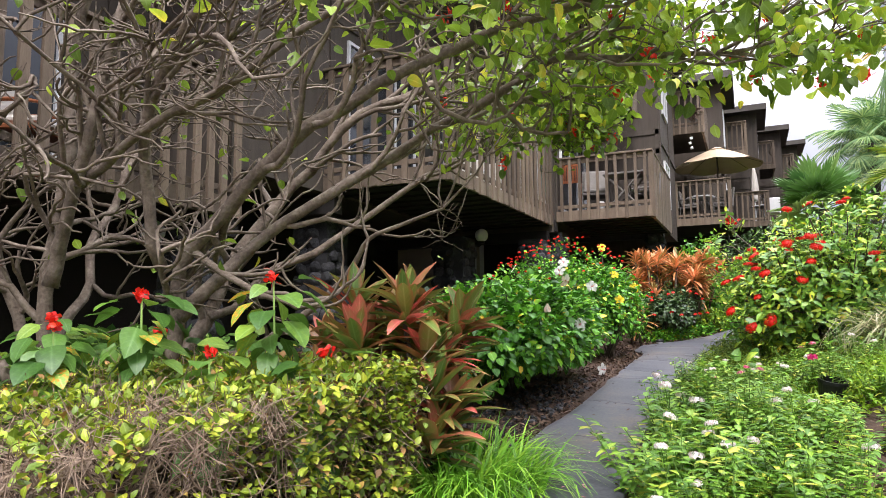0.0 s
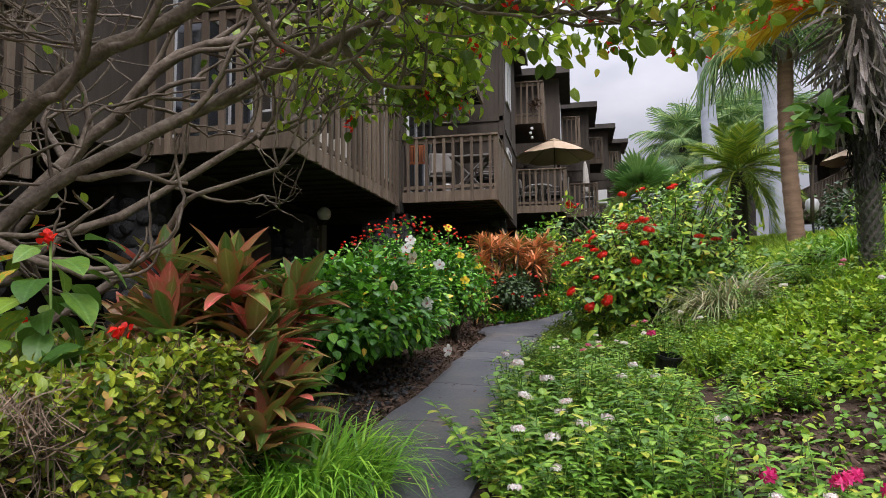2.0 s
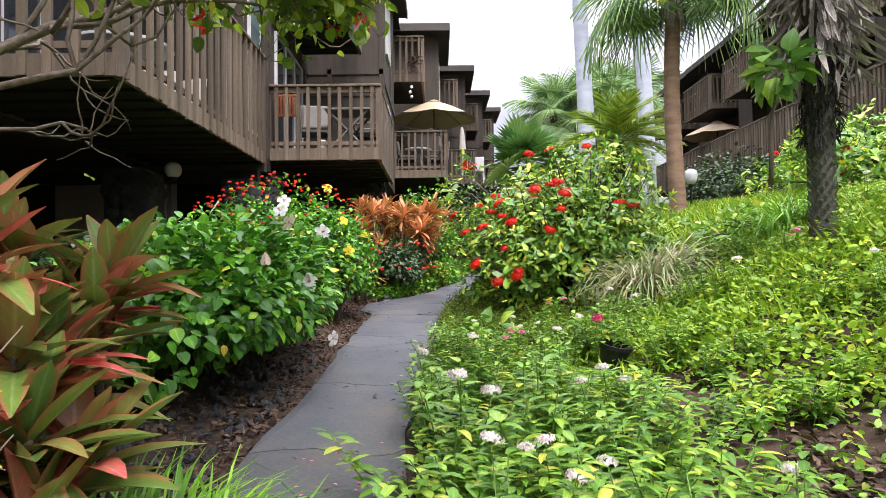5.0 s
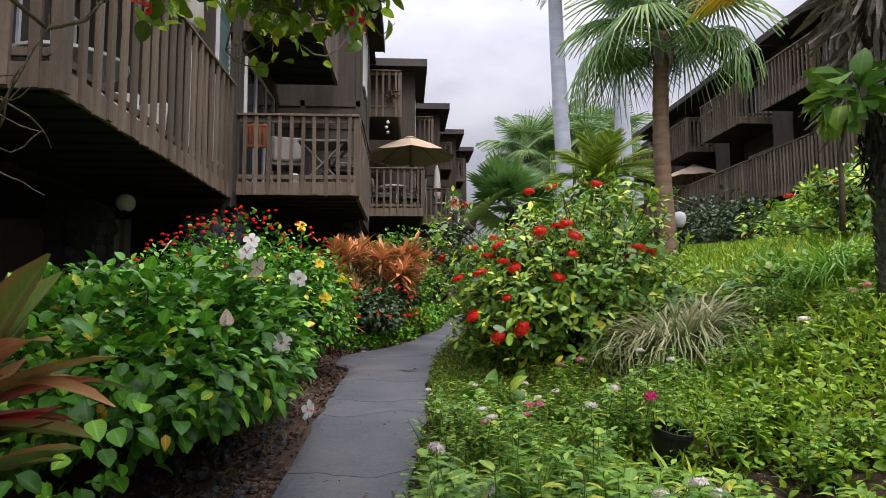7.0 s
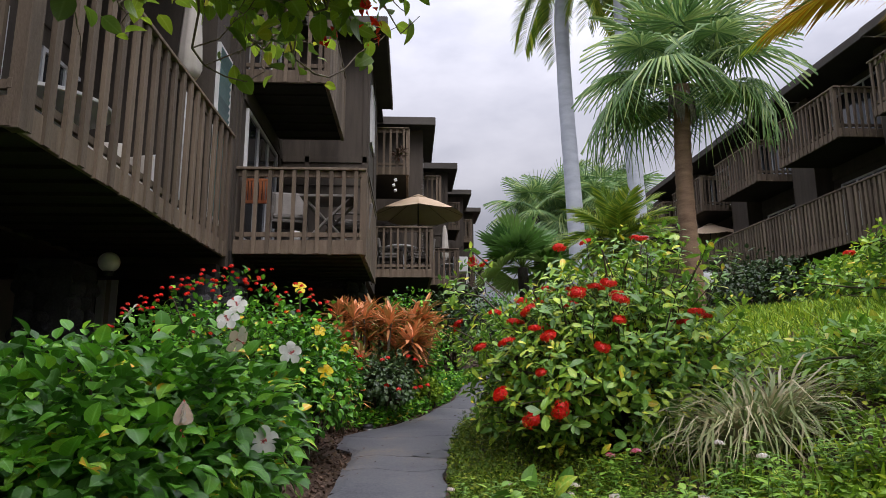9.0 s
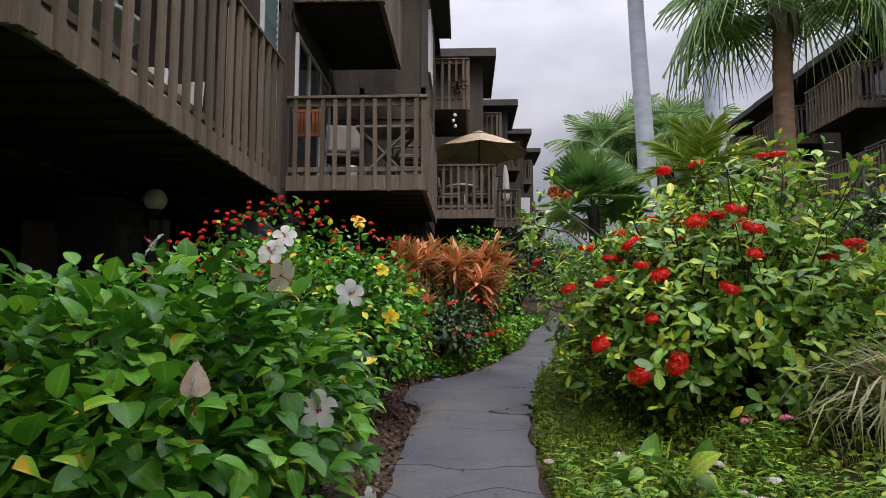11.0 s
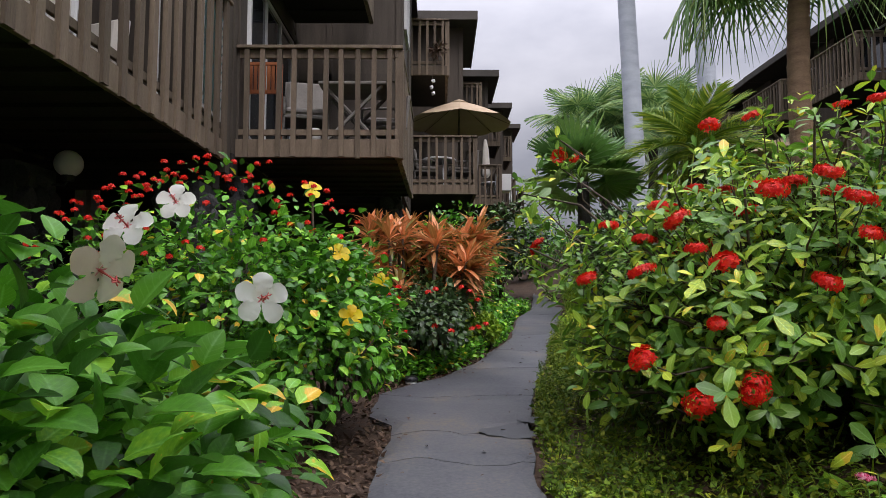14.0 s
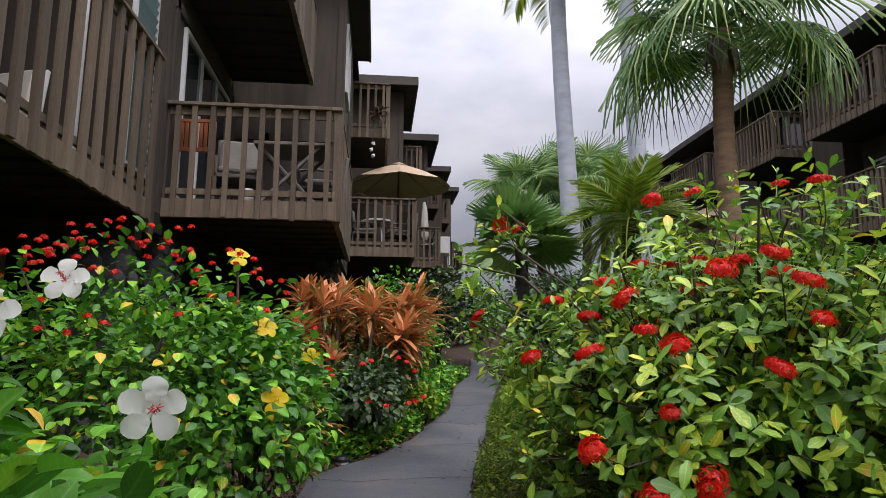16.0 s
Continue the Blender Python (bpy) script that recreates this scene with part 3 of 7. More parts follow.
# ---------------------------------------------------------------- buildings
def balusters(parent, a, b, z0, z1, axis, at, step=0.185, w=0.055, d=0.04, seed=1):
    """Upright boards along one side of a balcony, each a part."""
    g = np.random.default_rng(seed)
    n = max(2, round((b - a) / step))
    meshes = []
    for k in range(3):
        bm = boxes([(-w / 2, w / 2, -d / 2, d / 2, 0, 1)])
        me = bpy.data.meshes.new("baluster")
        bm.to_mesh(me)
        bm.free()
        me.materials.append(M_DECK)
        meshes.append(me)
    for k in range(n):
        s = a + (k + 0.5) * (b - a) / n + g.normal(0, 0.006)
        lean = g.normal(0, 0.25)
        zz0 = z0 + g.normal(0, 0.008)
        m = pose(s, at, zz0, 0, lean, 0) if axis == "x" else pose(at, s, zz0, lean, 0, 90)
        part("baluster", meshes[k % 3], parent, m=m @ Matrix.Diagonal((1, 1, z1 - zz0, 1)))


def balcony(parent, x0, x1, y0, y1, z0, z1, side=1, step=0.185, w=0.055, ends=(True, False), label="", boarded=False):
    """A timber balcony: joists, boards, rails and balusters. side: +1 when its long face looks to +x."""
    xo, xi = (x1, x0) if side > 0 else (x0, x1)
    rim = 0.2
    # deck body and joists: the underside's shade is painted into the boards
    body = part("balcony", box(x0 + 0.02, x1 - 0.02, y0 + 0.02, y1 - 0.02, z0 + 0.03, z0 + rim), parent, label or "dark brown timber balcony with upright slats", material=M_SHADEBOARD)
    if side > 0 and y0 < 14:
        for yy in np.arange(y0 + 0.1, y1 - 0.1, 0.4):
            part("joist", box(x0 + 0.04, x1 - 0.045, yy, yy + 0.045, z0 - 0.005, z0 + 0.028), body, material=M_SHADEBOARD)
    s = 1 if side > 0 else -1
    part("rim_board", box(min(xo, xo - s * 0.04), max(xo, xo - s * 0.04), y0, y1, z0, z0 + rim + 0.01, 0.004), body, material=M_DECK)
    part("top_rail", box(xo - 0.085 if s > 0 else xo - 0.04, xo + 0.04 if s > 0 else xo + 0.085, y0 - 0.03, y1, z1 - 0.04, z1, 0.006), body, material=M_DECK)
    part("sub_rail", box(min(xo - s * 0.02, xo - s * 0.055), max(xo - s * 0.02, xo - s * 0.055), y0, y1, z1 - 0.14, z1 - 0.045, 0.004), body, material=M_DECK)
    part("bottom_rail", box(min(xo - s * 0.02, xo - s * 0.055), max(xo - s * 0.02, xo - s * 0.055), y0, y1, z0 + rim + 0.06, z0 + rim + 0.13, 0.004), body, material=M_DECK)
    if boarded:
        balusters(body, y0 + 0.03, y1, z0, z1 - 0.045, "y", xo + s * 0.004, 0.122, 0.118, seed=int(y0 * 10) + 3)
    else:
        balusters(body, y0 + 0.03, y1, z0, z1 - 0.045, "y", xo + s * 0.004, step, w, seed=int(y0 * 10) + 3)
    for yy, on, d in ((y0, ends[0], 1), (y1, ends[1], -1)):
        if not on:
            continue
        ya, yb = sorted((yy, yy + d * 0.04))
        part("rim_board", box(x0, x1, ya - 0.003, yb - 0.003, z0, z0 + rim + 0.01, 0.004), body, material=M_DECK)
        part("top_rail", box(x0, x1 - 0.09, yy - 0.04 if d > 0 else yy - 0.085, yy + 0.085 if d > 0 else yy + 0.04, z1 - 0.042, z1 - 0.002, 0.006), body, material=M_DECK)
        part("sub_rail", box(x0, x1 - 0.06, *sorted((yy + d * 0.02, yy + d * 0.055)), z1 - 0.14, z1 - 0.045, 0.004), body, material=M_DECK)
        part("bottom_rail", box(x0, x1 - 0.06, *sorted((yy + d * 0.02, yy + d * 0.055)), z0 + rim + 0.06, z0 + rim + 0.13, 0.004), body, material=M_DECK)
        balusters(body, x0 + 0.02, x1 - 0.02, z0, z1 - 0.045, "x", yy - d * 0.006, step, w, seed=int(y0 * 7) + 1)
    part("corner_post", box(xo - 0.05, xo + 0.05, y0 + 0.004, y0 + 0.104, z0 - 0.01, z1 - 0.045, 0.006), body, material=M_DECK)
    return body


def window(parent, axis, at, a, b, z0, z1, out=1, bars=1, name="window", sliding=False):
    """A framed window proud of its wall. axis x: it lies along x at y=at."""
    def bx(p0, p1, q0, q1, d0, d1):
        lo, hi = sorted((at + out * d0, at + out * d1))
        return (p0, p1, lo, hi, q0, q1) if axis == "x" else (lo, hi, p0, p1, q0, q1)

    w = part(name, boxes([bx(a + 0.05, b - 0.05, z0 + 0.05, z1 - 0.05, 0.006, 0.018)]), parent, "pale framed window with dark glass", material=M_GLASS)
    bars_at = [a + (b - a) * k / (bars + 1) for k in range(1, bars + 1)]
    for r in [bx(a, b, z0, z0 + 0.05, 0.003, 0.05), bx(a, b, z1 - 0.05, z1, 0.003, 0.05), bx(a, a + 0.05, z0 + 0.05, z1 - 0.05, 0.003, 0.05), bx(b - 0.05, b, z0 + 0.05, z1 - 0.05, 0.003, 0.05)] + [bx(c - 0.025, c + 0.025, z0 + 0.05, z1 - 0.05, 0.02, 0.045) for c in bars_at]:
        part("frame_bar", box(*r), w, "pale frame bar", material=M_FRAME)
    return w


def trims(parent, axis, at, a, b, zs, z0, z1, out=1, uprights=()):
    """Flat battens on a wall: level bands at zs, and uprights."""
    def bx(p0, p1, q0, q1):
        lo, hi = sorted((at + out * 0.002, at + out * 0.03))
        return (p0, p1, lo, hi, q0, q1) if axis == "x" else (lo, hi, p0, p1, q0, q1)

    for z in zs:
        part("band", boxes([bx(a, b, z - 0.06, z + 0.06)]), parent, material=M_SIDING)
    for u in uprights:
        part("batten", boxes([bx(u - 0.045, u + 0.045, z0, z1)]), parent, material=M_SIDING)


def stone_pier(x, y, z0, z1, r=0.28, seed=1):
    """A pier of rough lava stones set round a core."""
    pier = thing("stone_pier", "rough dark lava stone pier under the building", "pier", (x, y, z0), "stone piers")
    part("core", box(-r + 0.05, r - 0.05, -r + 0.05, r - 0.05, 0, z1 - z0), pier, material=M_STONE)
    g = np.random.default_rng(seed)
    shapes = []
    for k in range(3):
        bm = bmesh.new()
        bmesh.ops.create_icosphere(bm, subdivisions=2, radius=1)
        for v in bm.verts:
            v.co *= 1 + 0.22 * noise.noise(v.co * 1.7 + Vector((k * 5, seed, 0)))
        me = bpy.data.meshes.new("stone")
        bm.to_mesh(me)
        bm.free()
        me.materials.append(M_STONE)
        shapes.append(me)
    z = 0.08
    while z < z1 - z0 - 0.05:
        n = 8
        for k in range(n):
            a = 2 * math.pi * (k + g.random() * 0.5) / n
            cx = max(-1, min(1, 1.35 * math.cos(a))) * (r - 0.07)
            cy = max(-1, min(1, 1.35 * math.sin(a))) * (r - 0.07)
            part("stone", shapes[int(g.integers(3))], pier, m=pose(cx, cy, z + g.uniform(-0.03, 0.03), *g.uniform(0, 360, 3)) @ Matrix.Diagonal((g.uniform(0.09, 0.15), g.uniform(0.09, 0.14), g.uniform(0.08, 0.12), 1)))
        z += 0.17
    return pier


ROW_Y, ROW_X, STEP_Z = (0.0, 6.85, 13.25, 19.45, 25.6, 31.7), (0.0, 1.24, 2.39, 3.55, 4.7), 0.635


def condo_unit(k, detail=True):
    """Unit k of the stepped row: a recessed bay with two balconies, then a bay that stands out under its own eaves."""
    oy, ox, oz, pitch = 12.75 + ROW_Y[k], ROW_X[k], STEP_Z * k, ROW_Y[k + 1] - ROW_Y[k]
    u = thing("condo_unit", "brown timber-clad apartment building unit with slatted balconies", "building", (0, 0, 0), "stepped apartment units")
    g0 = slope_z(oy)
    xf, xb = -3.42 + ox, -1.72 + ox
    back = -14.0 + ox
    top = 8.3 + oz
    # recessed bay and projecting bay
    part("wall", boxes([(back, xf, oy - 0.1, oy + 3.25, 3.2 + oz, top)]), u, material=M_SIDING)
    part("wall", boxes([(back, xb, oy + 3.25, oy + pitch - 0.1, 3.35 + oz, top)]), u, material=M_SIDING)
    # flat roofs with deep eaves
    part("roof", boxes([(back - 0.3, 0.0 + ox - 1.36, oy + 2.7, oy + pitch + 0.05, top, top + 0.1)]), u, material=M_ROOF)
    part("fascia", boxes([(back - 0.3, ox - 1.33, oy + 2.66, oy + 2.7, top - 0.02, top + 0.22), (ox - 1.36, ox - 1.32, oy + 2.7, oy + pitch + 0.05, top - 0.02, top + 0.22)]), u, material=M_FASCIA)
    part("roof", boxes([(back - 0.3, xf + 0.5, oy - 0.3, oy + 2.64, top + 0.02, top + 0.12)]), u, material=M_ROOF)
    # balconies
    balcony(u, xf + 0.003, -1.54 + ox, oy, oy + 3.22, 3.17 + oz, 4.48 + oz, boarded=True)
    balcony(u, xf + 0.003, -2.16 + ox, oy + 0.15, oy + 2.75, 5.9 + oz, 7.2 + oz, boarded=True)
    if detail:
        window(u, "y", xf, oy + 0.35, oy + 2.6, 3.45 + oz, 5.55 + oz, 1, 2)
        window(u, "y", xf, oy + 0.35, oy + 2.6, 6.2 + oz, 8.1 + oz, 1, 2)
        trims(u, "y", xf, oy, oy + 3.25, (5.68 + oz,), 3.3 + oz, top, 1, (oy + 0.06, oy + 2.9))
        trims(u, "x", oy + 3.25, xf + 0.03, xb, (5.2 + oz, 5.68 + oz), 3.4 + oz, top, -1, (xb - 0.05, xf + 0.5))
        trims(u, "y", xb, oy + 3.25, oy + pitch - 0.1, (5.5 + oz,), 3.4 + oz, top, 1, (oy + 3.3, oy + 5.2))
        window(u, "y", xb, oy + 3.9, oy + 4.9, 6.3 + oz, 7.6 + oz, 1, 1)
        window(u, "y", xb, oy + 3.9, oy + 4.9, 4.0 + oz, 5.1 + oz, 1, 1)
    # open space below: back wall, beams with the shade in their colour
    part("beam", boxes([(back, xf, oy - 0.09, oy + 0.12, 2.98 + oz, 3.2 + oz), (back, xb, oy + 3.27, oy + 3.5, 3.1 + oz, 3.35 + oz)]), u, material=M_SHADEBOARD)
    part("wall", boxes([(back, back + 0.2, oy, oy + pitch, g0 - 0.4, 3.3 + oz)]), u, material=M_STUCCO)
    # cross wall added to close the space, which is only deep shade
    part("wall", boxes([(back, xb - 0.25, oy + 4.6, oy + 4.75, g0 - 0.4, 3.34 + oz)]), u, "added boarded wall that keeps the space under the floor dark", material=M_SIDING)
    return u


for k in range(5):
    condo_unit(k, k < 4)
for k in range(3):
    oy = 12.75 + ROW_Y[k]
    stone_pier(-3.6 + ROW_X[k], oy + 0.45, ground_z(-3, oy) - 0.2, 2.99 + STEP_Z * k, seed=k + 2)
    stone_pier(-1.9 + ROW_X[k], oy + 3.1, ground_z(-2, oy + 3) - 0.2, 3.16 + STEP_Z * k, r=0.2, seed=k + 12)

# the near unit with its long balcony
near_unit = thing("condo_unit", "brown timber apartment unit with a long slatted balcony", "building", (0, 0, 0), "stepped apartment units")
part("wall", boxes([(-14, -5.35, 5.6, 12.5, 3.05, 8.3)]), near_unit, material=M_SIDING)
part("wall", boxes([(-14, -3.44, 12.5, 12.645, 2.95, 8.3)]), near_unit, material=M_SIDING)
part("roof", boxes([(-14, -3.2, 5.3, 12.4, 8.3, 8.42)]), near_unit, material=M_ROOF)
part("fascia", boxes([(-3.2, -3.16, 5.3, 12.4, 8.28, 8.5), (-14, -3.2, 5.26, 5.3, 8.28, 8.5)]), near_unit, material=M_FASCIA)
balcony(near_unit, -5.34, -3.4, 7.42, 12.42, 3.05, 4.84, 1, 0.25, 0.085)
window(near_unit, "y", -5.35, 8.0, 10.2, 3.35, 5.5, 1, 2)
window(near_unit, "y", -5.35, 10.9, 12.0, 4.2, 5.4, 1, 1)
trims(near_unit, "y", -5.35, 5.6, 12.5, (5.75,), 3.1, 8.3, 1, (7.6, 10.5, 12.2))
trims(near_unit, "x", 12.5, -5.3, -3.44, (5.62,), 3.1, 8.3, -1, (-3.5, -4.15))
# beams coloured near black for the shade below the floor
part("beam", boxes([(-14, -3.5, 12.3, 12.5, 2.75, 2.95), (-14, -5.2, 7.5, 7.7, 2.75, 3.0)]), near_unit, material=M_SHADEBOARD)
# end wall with a louvred window
part("wall", box(-5.34, -3.53, 11.8, 12.497, 3.21, 8.3), near_unit, material=M_SIDING)
louvre = part("louvre_window", boxes([(-3.527, -3.48, 11.84, 11.88, 3.5, 6.0), (-3.527, -3.48, 12.42, 12.46, 3.5, 6.0), (-3.527, -3.48, 11.88, 12.42, 3.5, 3.54), (-3.527, -3.48, 11.88, 12.42, 5.96, 6.0)]), near_unit, "louvred glass window", material=M_FRAME)
for k in range(24):
    part("slat", box(-0.004, 0.004, 11.885, 12.415, -0.05, 0.05), louvre, m=Matrix.Translation((-3.495, 0, 3.6 + k * 0.1)) @ pose(0, 0, 0, 0, 25, 0), material=M_LOUVRE)
# rooms below: rear stucco wall with doors
part("wall", boxes([(-14, -4.35, 13.3, 13.45, 0.7, 3.1)]), near_unit, "beige stucco wall under the building", material=M_STUCCO)
# side wall and doors in near-black boards, the undercroft's shade as colour
part("wall", boxes([(-7.6, -7.4, 2.0, 13.3, 0.0, 3.0)]), near_unit, material=M_SHADEBOARD)
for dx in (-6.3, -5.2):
    d = part("door", box(dx, dx + 0.8, 13.24, 13.297, 0.92, 2.9, 0.005), near_unit, "dark door", material=M_SHADEBOARD)
    part("door_frame", boxes([(dx - 0.1, dx, 13.23, 13.297, 0.92, 3.0), (dx + 0.8, dx + 0.9, 13.23, 13.297, 0.92, 3.0)]), d, material=M_FRAME)
stone_pier(-3.75, 12.2, 0.6, 2.76, seed=21)
stone_pier(-5.0, 11.2, 0.5, 2.76, r=0.35, seed=22)
stone_pier(-5.75, 8.0, 0.4, 2.76, r=0.32, seed=23)

# the unit nearest to the start
first_unit = thing("condo_unit", "brown timber apartment unit behind the gnarled tree", "building", (0, 0, 0), "stepped apartment units")
part("wall", boxes([(-14, -6.7, -2.5, 5.58, 2.6, 8.0)]), first_unit, material=M_SIDING)
part("wall", boxes([(-14, -5.3, 5.58, 5.72, 2.6, 8.0)]), first_unit, material=M_SIDING)
part("roof", boxes([(-14, -4.5, -2.7, 5.2, 7.9, 8.02)]), first_unit, material=M_ROOF)
balcony(first_unit, -6.69, -5.05, 0.9, 5.5, 2.4, 3.95, 1, 0.2, 0.085)
window(first_unit, "y", -6.7, 2.2, 4.4, 2.9, 5.0, 1, 2)
trims(first_unit, "y", -6.7, -2.5, 5.58, (5.3,), 2.7, 7.9, 1, (1.2, 5.0))
# these beams too carry the shade under the floor as colour
part("beam", boxes([(-14, -5.2, 5.4, 5.6, 2.2, 2.4), (-14, -5.3, 0.9, 1.1, 2.2, 2.38)]), first_unit, material=M_SHADEBOARD)
stone_pier(-5.5, 5.2, 0.1, 2.25, r=0.28, seed=31)


# the building across the lawn
def far_unit(k):
    oy, oz = 17.0 + 3.8 * k, 0.06 * k
    ox = 0.12 * k
    u = thing("condo_unit", "dark brown apartment unit across the lawn with slatted balconies", "building", (0, 0, 0), "apartment units across the lawn")
    part("wall", boxes([(10.6 + ox, 20 + ox, oy, oy + 3.76, 1.4, 8.9 + oz)]), u, material=M_SIDING)
    part("wall", boxes([(10.1 + ox, 10.597 + ox, oy + 2.75, oy + 3.76, 4.4, 8.9 + oz)]), u, material=M_SIDING)
    part("roof", boxes([(9.35 + ox, 20.2 + ox, oy - 0.6, oy + 3.1, 8.9 + oz, 9.0 + oz)]), u, material=M_ROOF)
    part("fascia", boxes([(9.31 + ox, 9.35 + ox, oy - 0.6, oy + 3.1, 8.86 + oz, 9.06 + oz), (9.35 + ox, 20 + ox, oy - 0.64, oy - 0.6, 8.86 + oz, 9.06 + oz)]), u, material=M_FASCIA)
    balcony(u, 9.1 + ox, 10.597 + ox, oy + 0.02, oy + 3.74, 4.3 + oz, 5.6 + oz, -1, 0.15, 0.075)
    balcony(u, 9.1 + ox, 10.597 + ox, oy + 0.2, oy + 2.7, 6.8 + oz, 8.05 + oz, -1, 0.16, 0.05)
    window(u, "y", 10.6 + ox, oy + 0.5, oy + 2.5, 7.0 + oz, 8.7 + oz, -1, 2)
    window(u, "y", 10.6 + ox, oy + 0.6, oy + 2.4, 4.6 + oz, 6.3 + oz, -1, 2)
    trims(u, "y", 10.6 + ox, oy, oy + 2.75, (6.55 + oz,), 4.5 + oz, 8.9 + oz, -1, (oy + 0.2,))
    return u


for k in range(-4, 4):
    far_unit(k)


# ---------------------------------------------------------------- plants
LEAF_OVAL = [leaf_shape(0.66, 0.14, 0.3, 6, 0.5, 0.08, 0.008, 0.75), leaf_shape(0.6, 0.1, 0.45, 6, 0.5, 0.08, 0.01, 0.8), leaf_shape(0.72, 0.2, 0.15, 6, 0.55, 0.08, 0.008, 0.7)]
LEAF_LONG = [leaf_shape(0.38, 0.12, 0.25, 4, 0.7, tip=0.65), leaf_shape(0.34, 0.16, 0.45, 4, 0.7, tip=0.7), leaf_shape(0.42, 0.08, 0.1, 4, 0.8, tip=0.6)]
LEAF_SMALL = [leaf_shape(0.75, 0.15, 0.2, 3, 0.5, tip=0.6), leaf_shape(0.65, 0.1, 0.35, 3, 0.5, tip=0.7)]
LEAF_SWORD = [leaf_shape(0.29, 0.2, 0.2, 6, 0.75, tip=0.7), leaf_shape(0.27, 0.16, 0.5, 6, 0.75, tip=0.75), leaf_shape(0.32, 0.22, 0.05, 6, 0.8, tip=0.7)]
LEAF_NARROW = [leaf_shape(0.17, 0.2, 0.25, 5, 0.75, tip=0.7), leaf_shape(0.15, 0.16, 0.5, 5, 0.75, tip=0.75), leaf_shape(0.19, 0.22, 0.1, 5, 0.8, tip=0.7)]
LEAF_BROAD = [leaf_shape(0.66, 0.1, 0.25, 6, 0.45, 0.12, 0.012), leaf_shape(0.6, 0.06, 0.4, 6, 0.5, 0.12, 0.015)]


def bush(name, label, category, centre, radii, lobes, n, shapes, size, material, seed, near, singles=300, low=-0.5, lobe=0.45, up=0.7, jitter=0.5, droop=0.1, stem_mat=None, stem_n=14, base_z=None, inner=0.6, group="", clear=(), undercut=0.0):
    """A shrub: stems from its foot and leaves over a lumpy crown."""
    z0 = ground_z(centre[0], centre[1]) if base_z is None else base_z
    b = thing(name, label, category, (0, 0, 0), group)
    p, out, g = lobe_points(centre, radii, lobes, n, seed, low, lobe, inner)
    ok = p[:, 2] > np.array([ground_z(x, y) + 0.04 for x, y in p[:, :2]])
    p, out = p[ok], out[ok]
    if undercut:
        # the crown overhangs its foot
        low_z = np.clip((centre[2] - p[:, 2]) / radii[2], 0, 1)
        p[:, :2] = np.array(centre[:2]) + (p[:, :2] - np.array(centre[:2])) * (1 - undercut * low_z ** 1.5)[:, None]
    for c in clear:
        # blooms stand free of the leaves before them
        far = np.minimum(np.linalg.norm(p - np.array(c) - np.array([0.03, -0.08, 0.03]), axis=1), np.linalg.norm(p - np.array(c) - np.array([0.06, -0.22, 0.08]), axis=1)) > 0.12
        p, out = p[far], out[far]
    m = leaf_mats(p, out, g, size, up, jitter, droop)
    ends = p[g.integers(0, len(p), stem_n)]
    stems(b, (centre[0], centre[1], z0 - 0.05), ends, 0.018, seed + 1, stem_mat or M_TWIG)
    leaves_on(b, "leaf", shapes, material, m, near, singles)
    return b


hibiscus = bush("hibiscus_bush", "dense green hibiscus bush with large white flowers", "bush", (-2.35, 6.75, 1.0), (1.1, 1.65, 0.88), 56, 9600, LEAF_OVAL, 0.095, M_HIB, 11, (-1.35, 6.2, 1.2), 300, low=-0.95, lobe=0.38, undercut=0.1, up=1.0,
                clear=[(-1.487, 6.352, 1.203), (-1.501, 7.003, 1.602), (-1.948, 7.567, 1.921), (-1.859, 7.057, 1.787), (-1.629, 5.722, 1.33), (-1.69, 6.6, 1.64), (-2.415, 7.11, 1.83)])
yellow_hibiscus = bush("hibiscus_bush", "small green hibiscus bush with yellow flowers", "bush", (-1.82, 9.45, 1.25), (0.52, 0.85, 0.75), 18, 2600, LEAF_OVAL, 0.07, M_HIB, 12, (-1.4, 8.8, 1.2), 110, low=-0.9)
red_bush = bush("red_flowered_bush", "loose green bush dotted with small red flowers", "bush", (-2.5, 9.5, 1.5), (1.2, 0.9, 0.93), 40, 5800, LEAF_SMALL, 0.06, M_HIB, 13, (-1.8, 9.0, 1.8), 60, low=-0.7)
dark_bush = bush("dark_shrub", "low dark green shrub beside the path", "bush", (-1.25, 12.05, 1.3), (0.62, 0.95, 0.55), 20, 3400, LEAF_OVAL, 0.07, M_DARKLEAF, 14, (-0.9, 11.2, 1.3), 80, low=-0.7)
far_bush = bush("mixed_shrub", "green and reddish shrub at the bend of the path", "bush", (-0.95, 14.4, 1.75), (0.8, 1.2, 1.1), 24, 4600, LEAF_SMALL, 0.075, M_HIB, 15, (-0.3, 12.4, 1.4), 40, low=-0.8)
bend_plant = bush("low_shrub", "small bright yellow-green shrub at the path bend", "bush", (-0.62, 13.15, 1.17), (0.28, 0.45, 0.28), 8, 900, LEAF_SMALL, 0.06, M_LAWN, 25, (-0.3, 12.0, 1.1), 30, low=-0.8)
LEAF_OBOVATE = [leaf_shape(0.44, 0.1, 0.2, 4, 0.95, tip=0.5), leaf_shape(0.4, 0.14, 0.4, 4, 0.9, tip=0.5), leaf_shape(0.48, 0.06, 0.05, 4, 1.0, tip=0.48)]


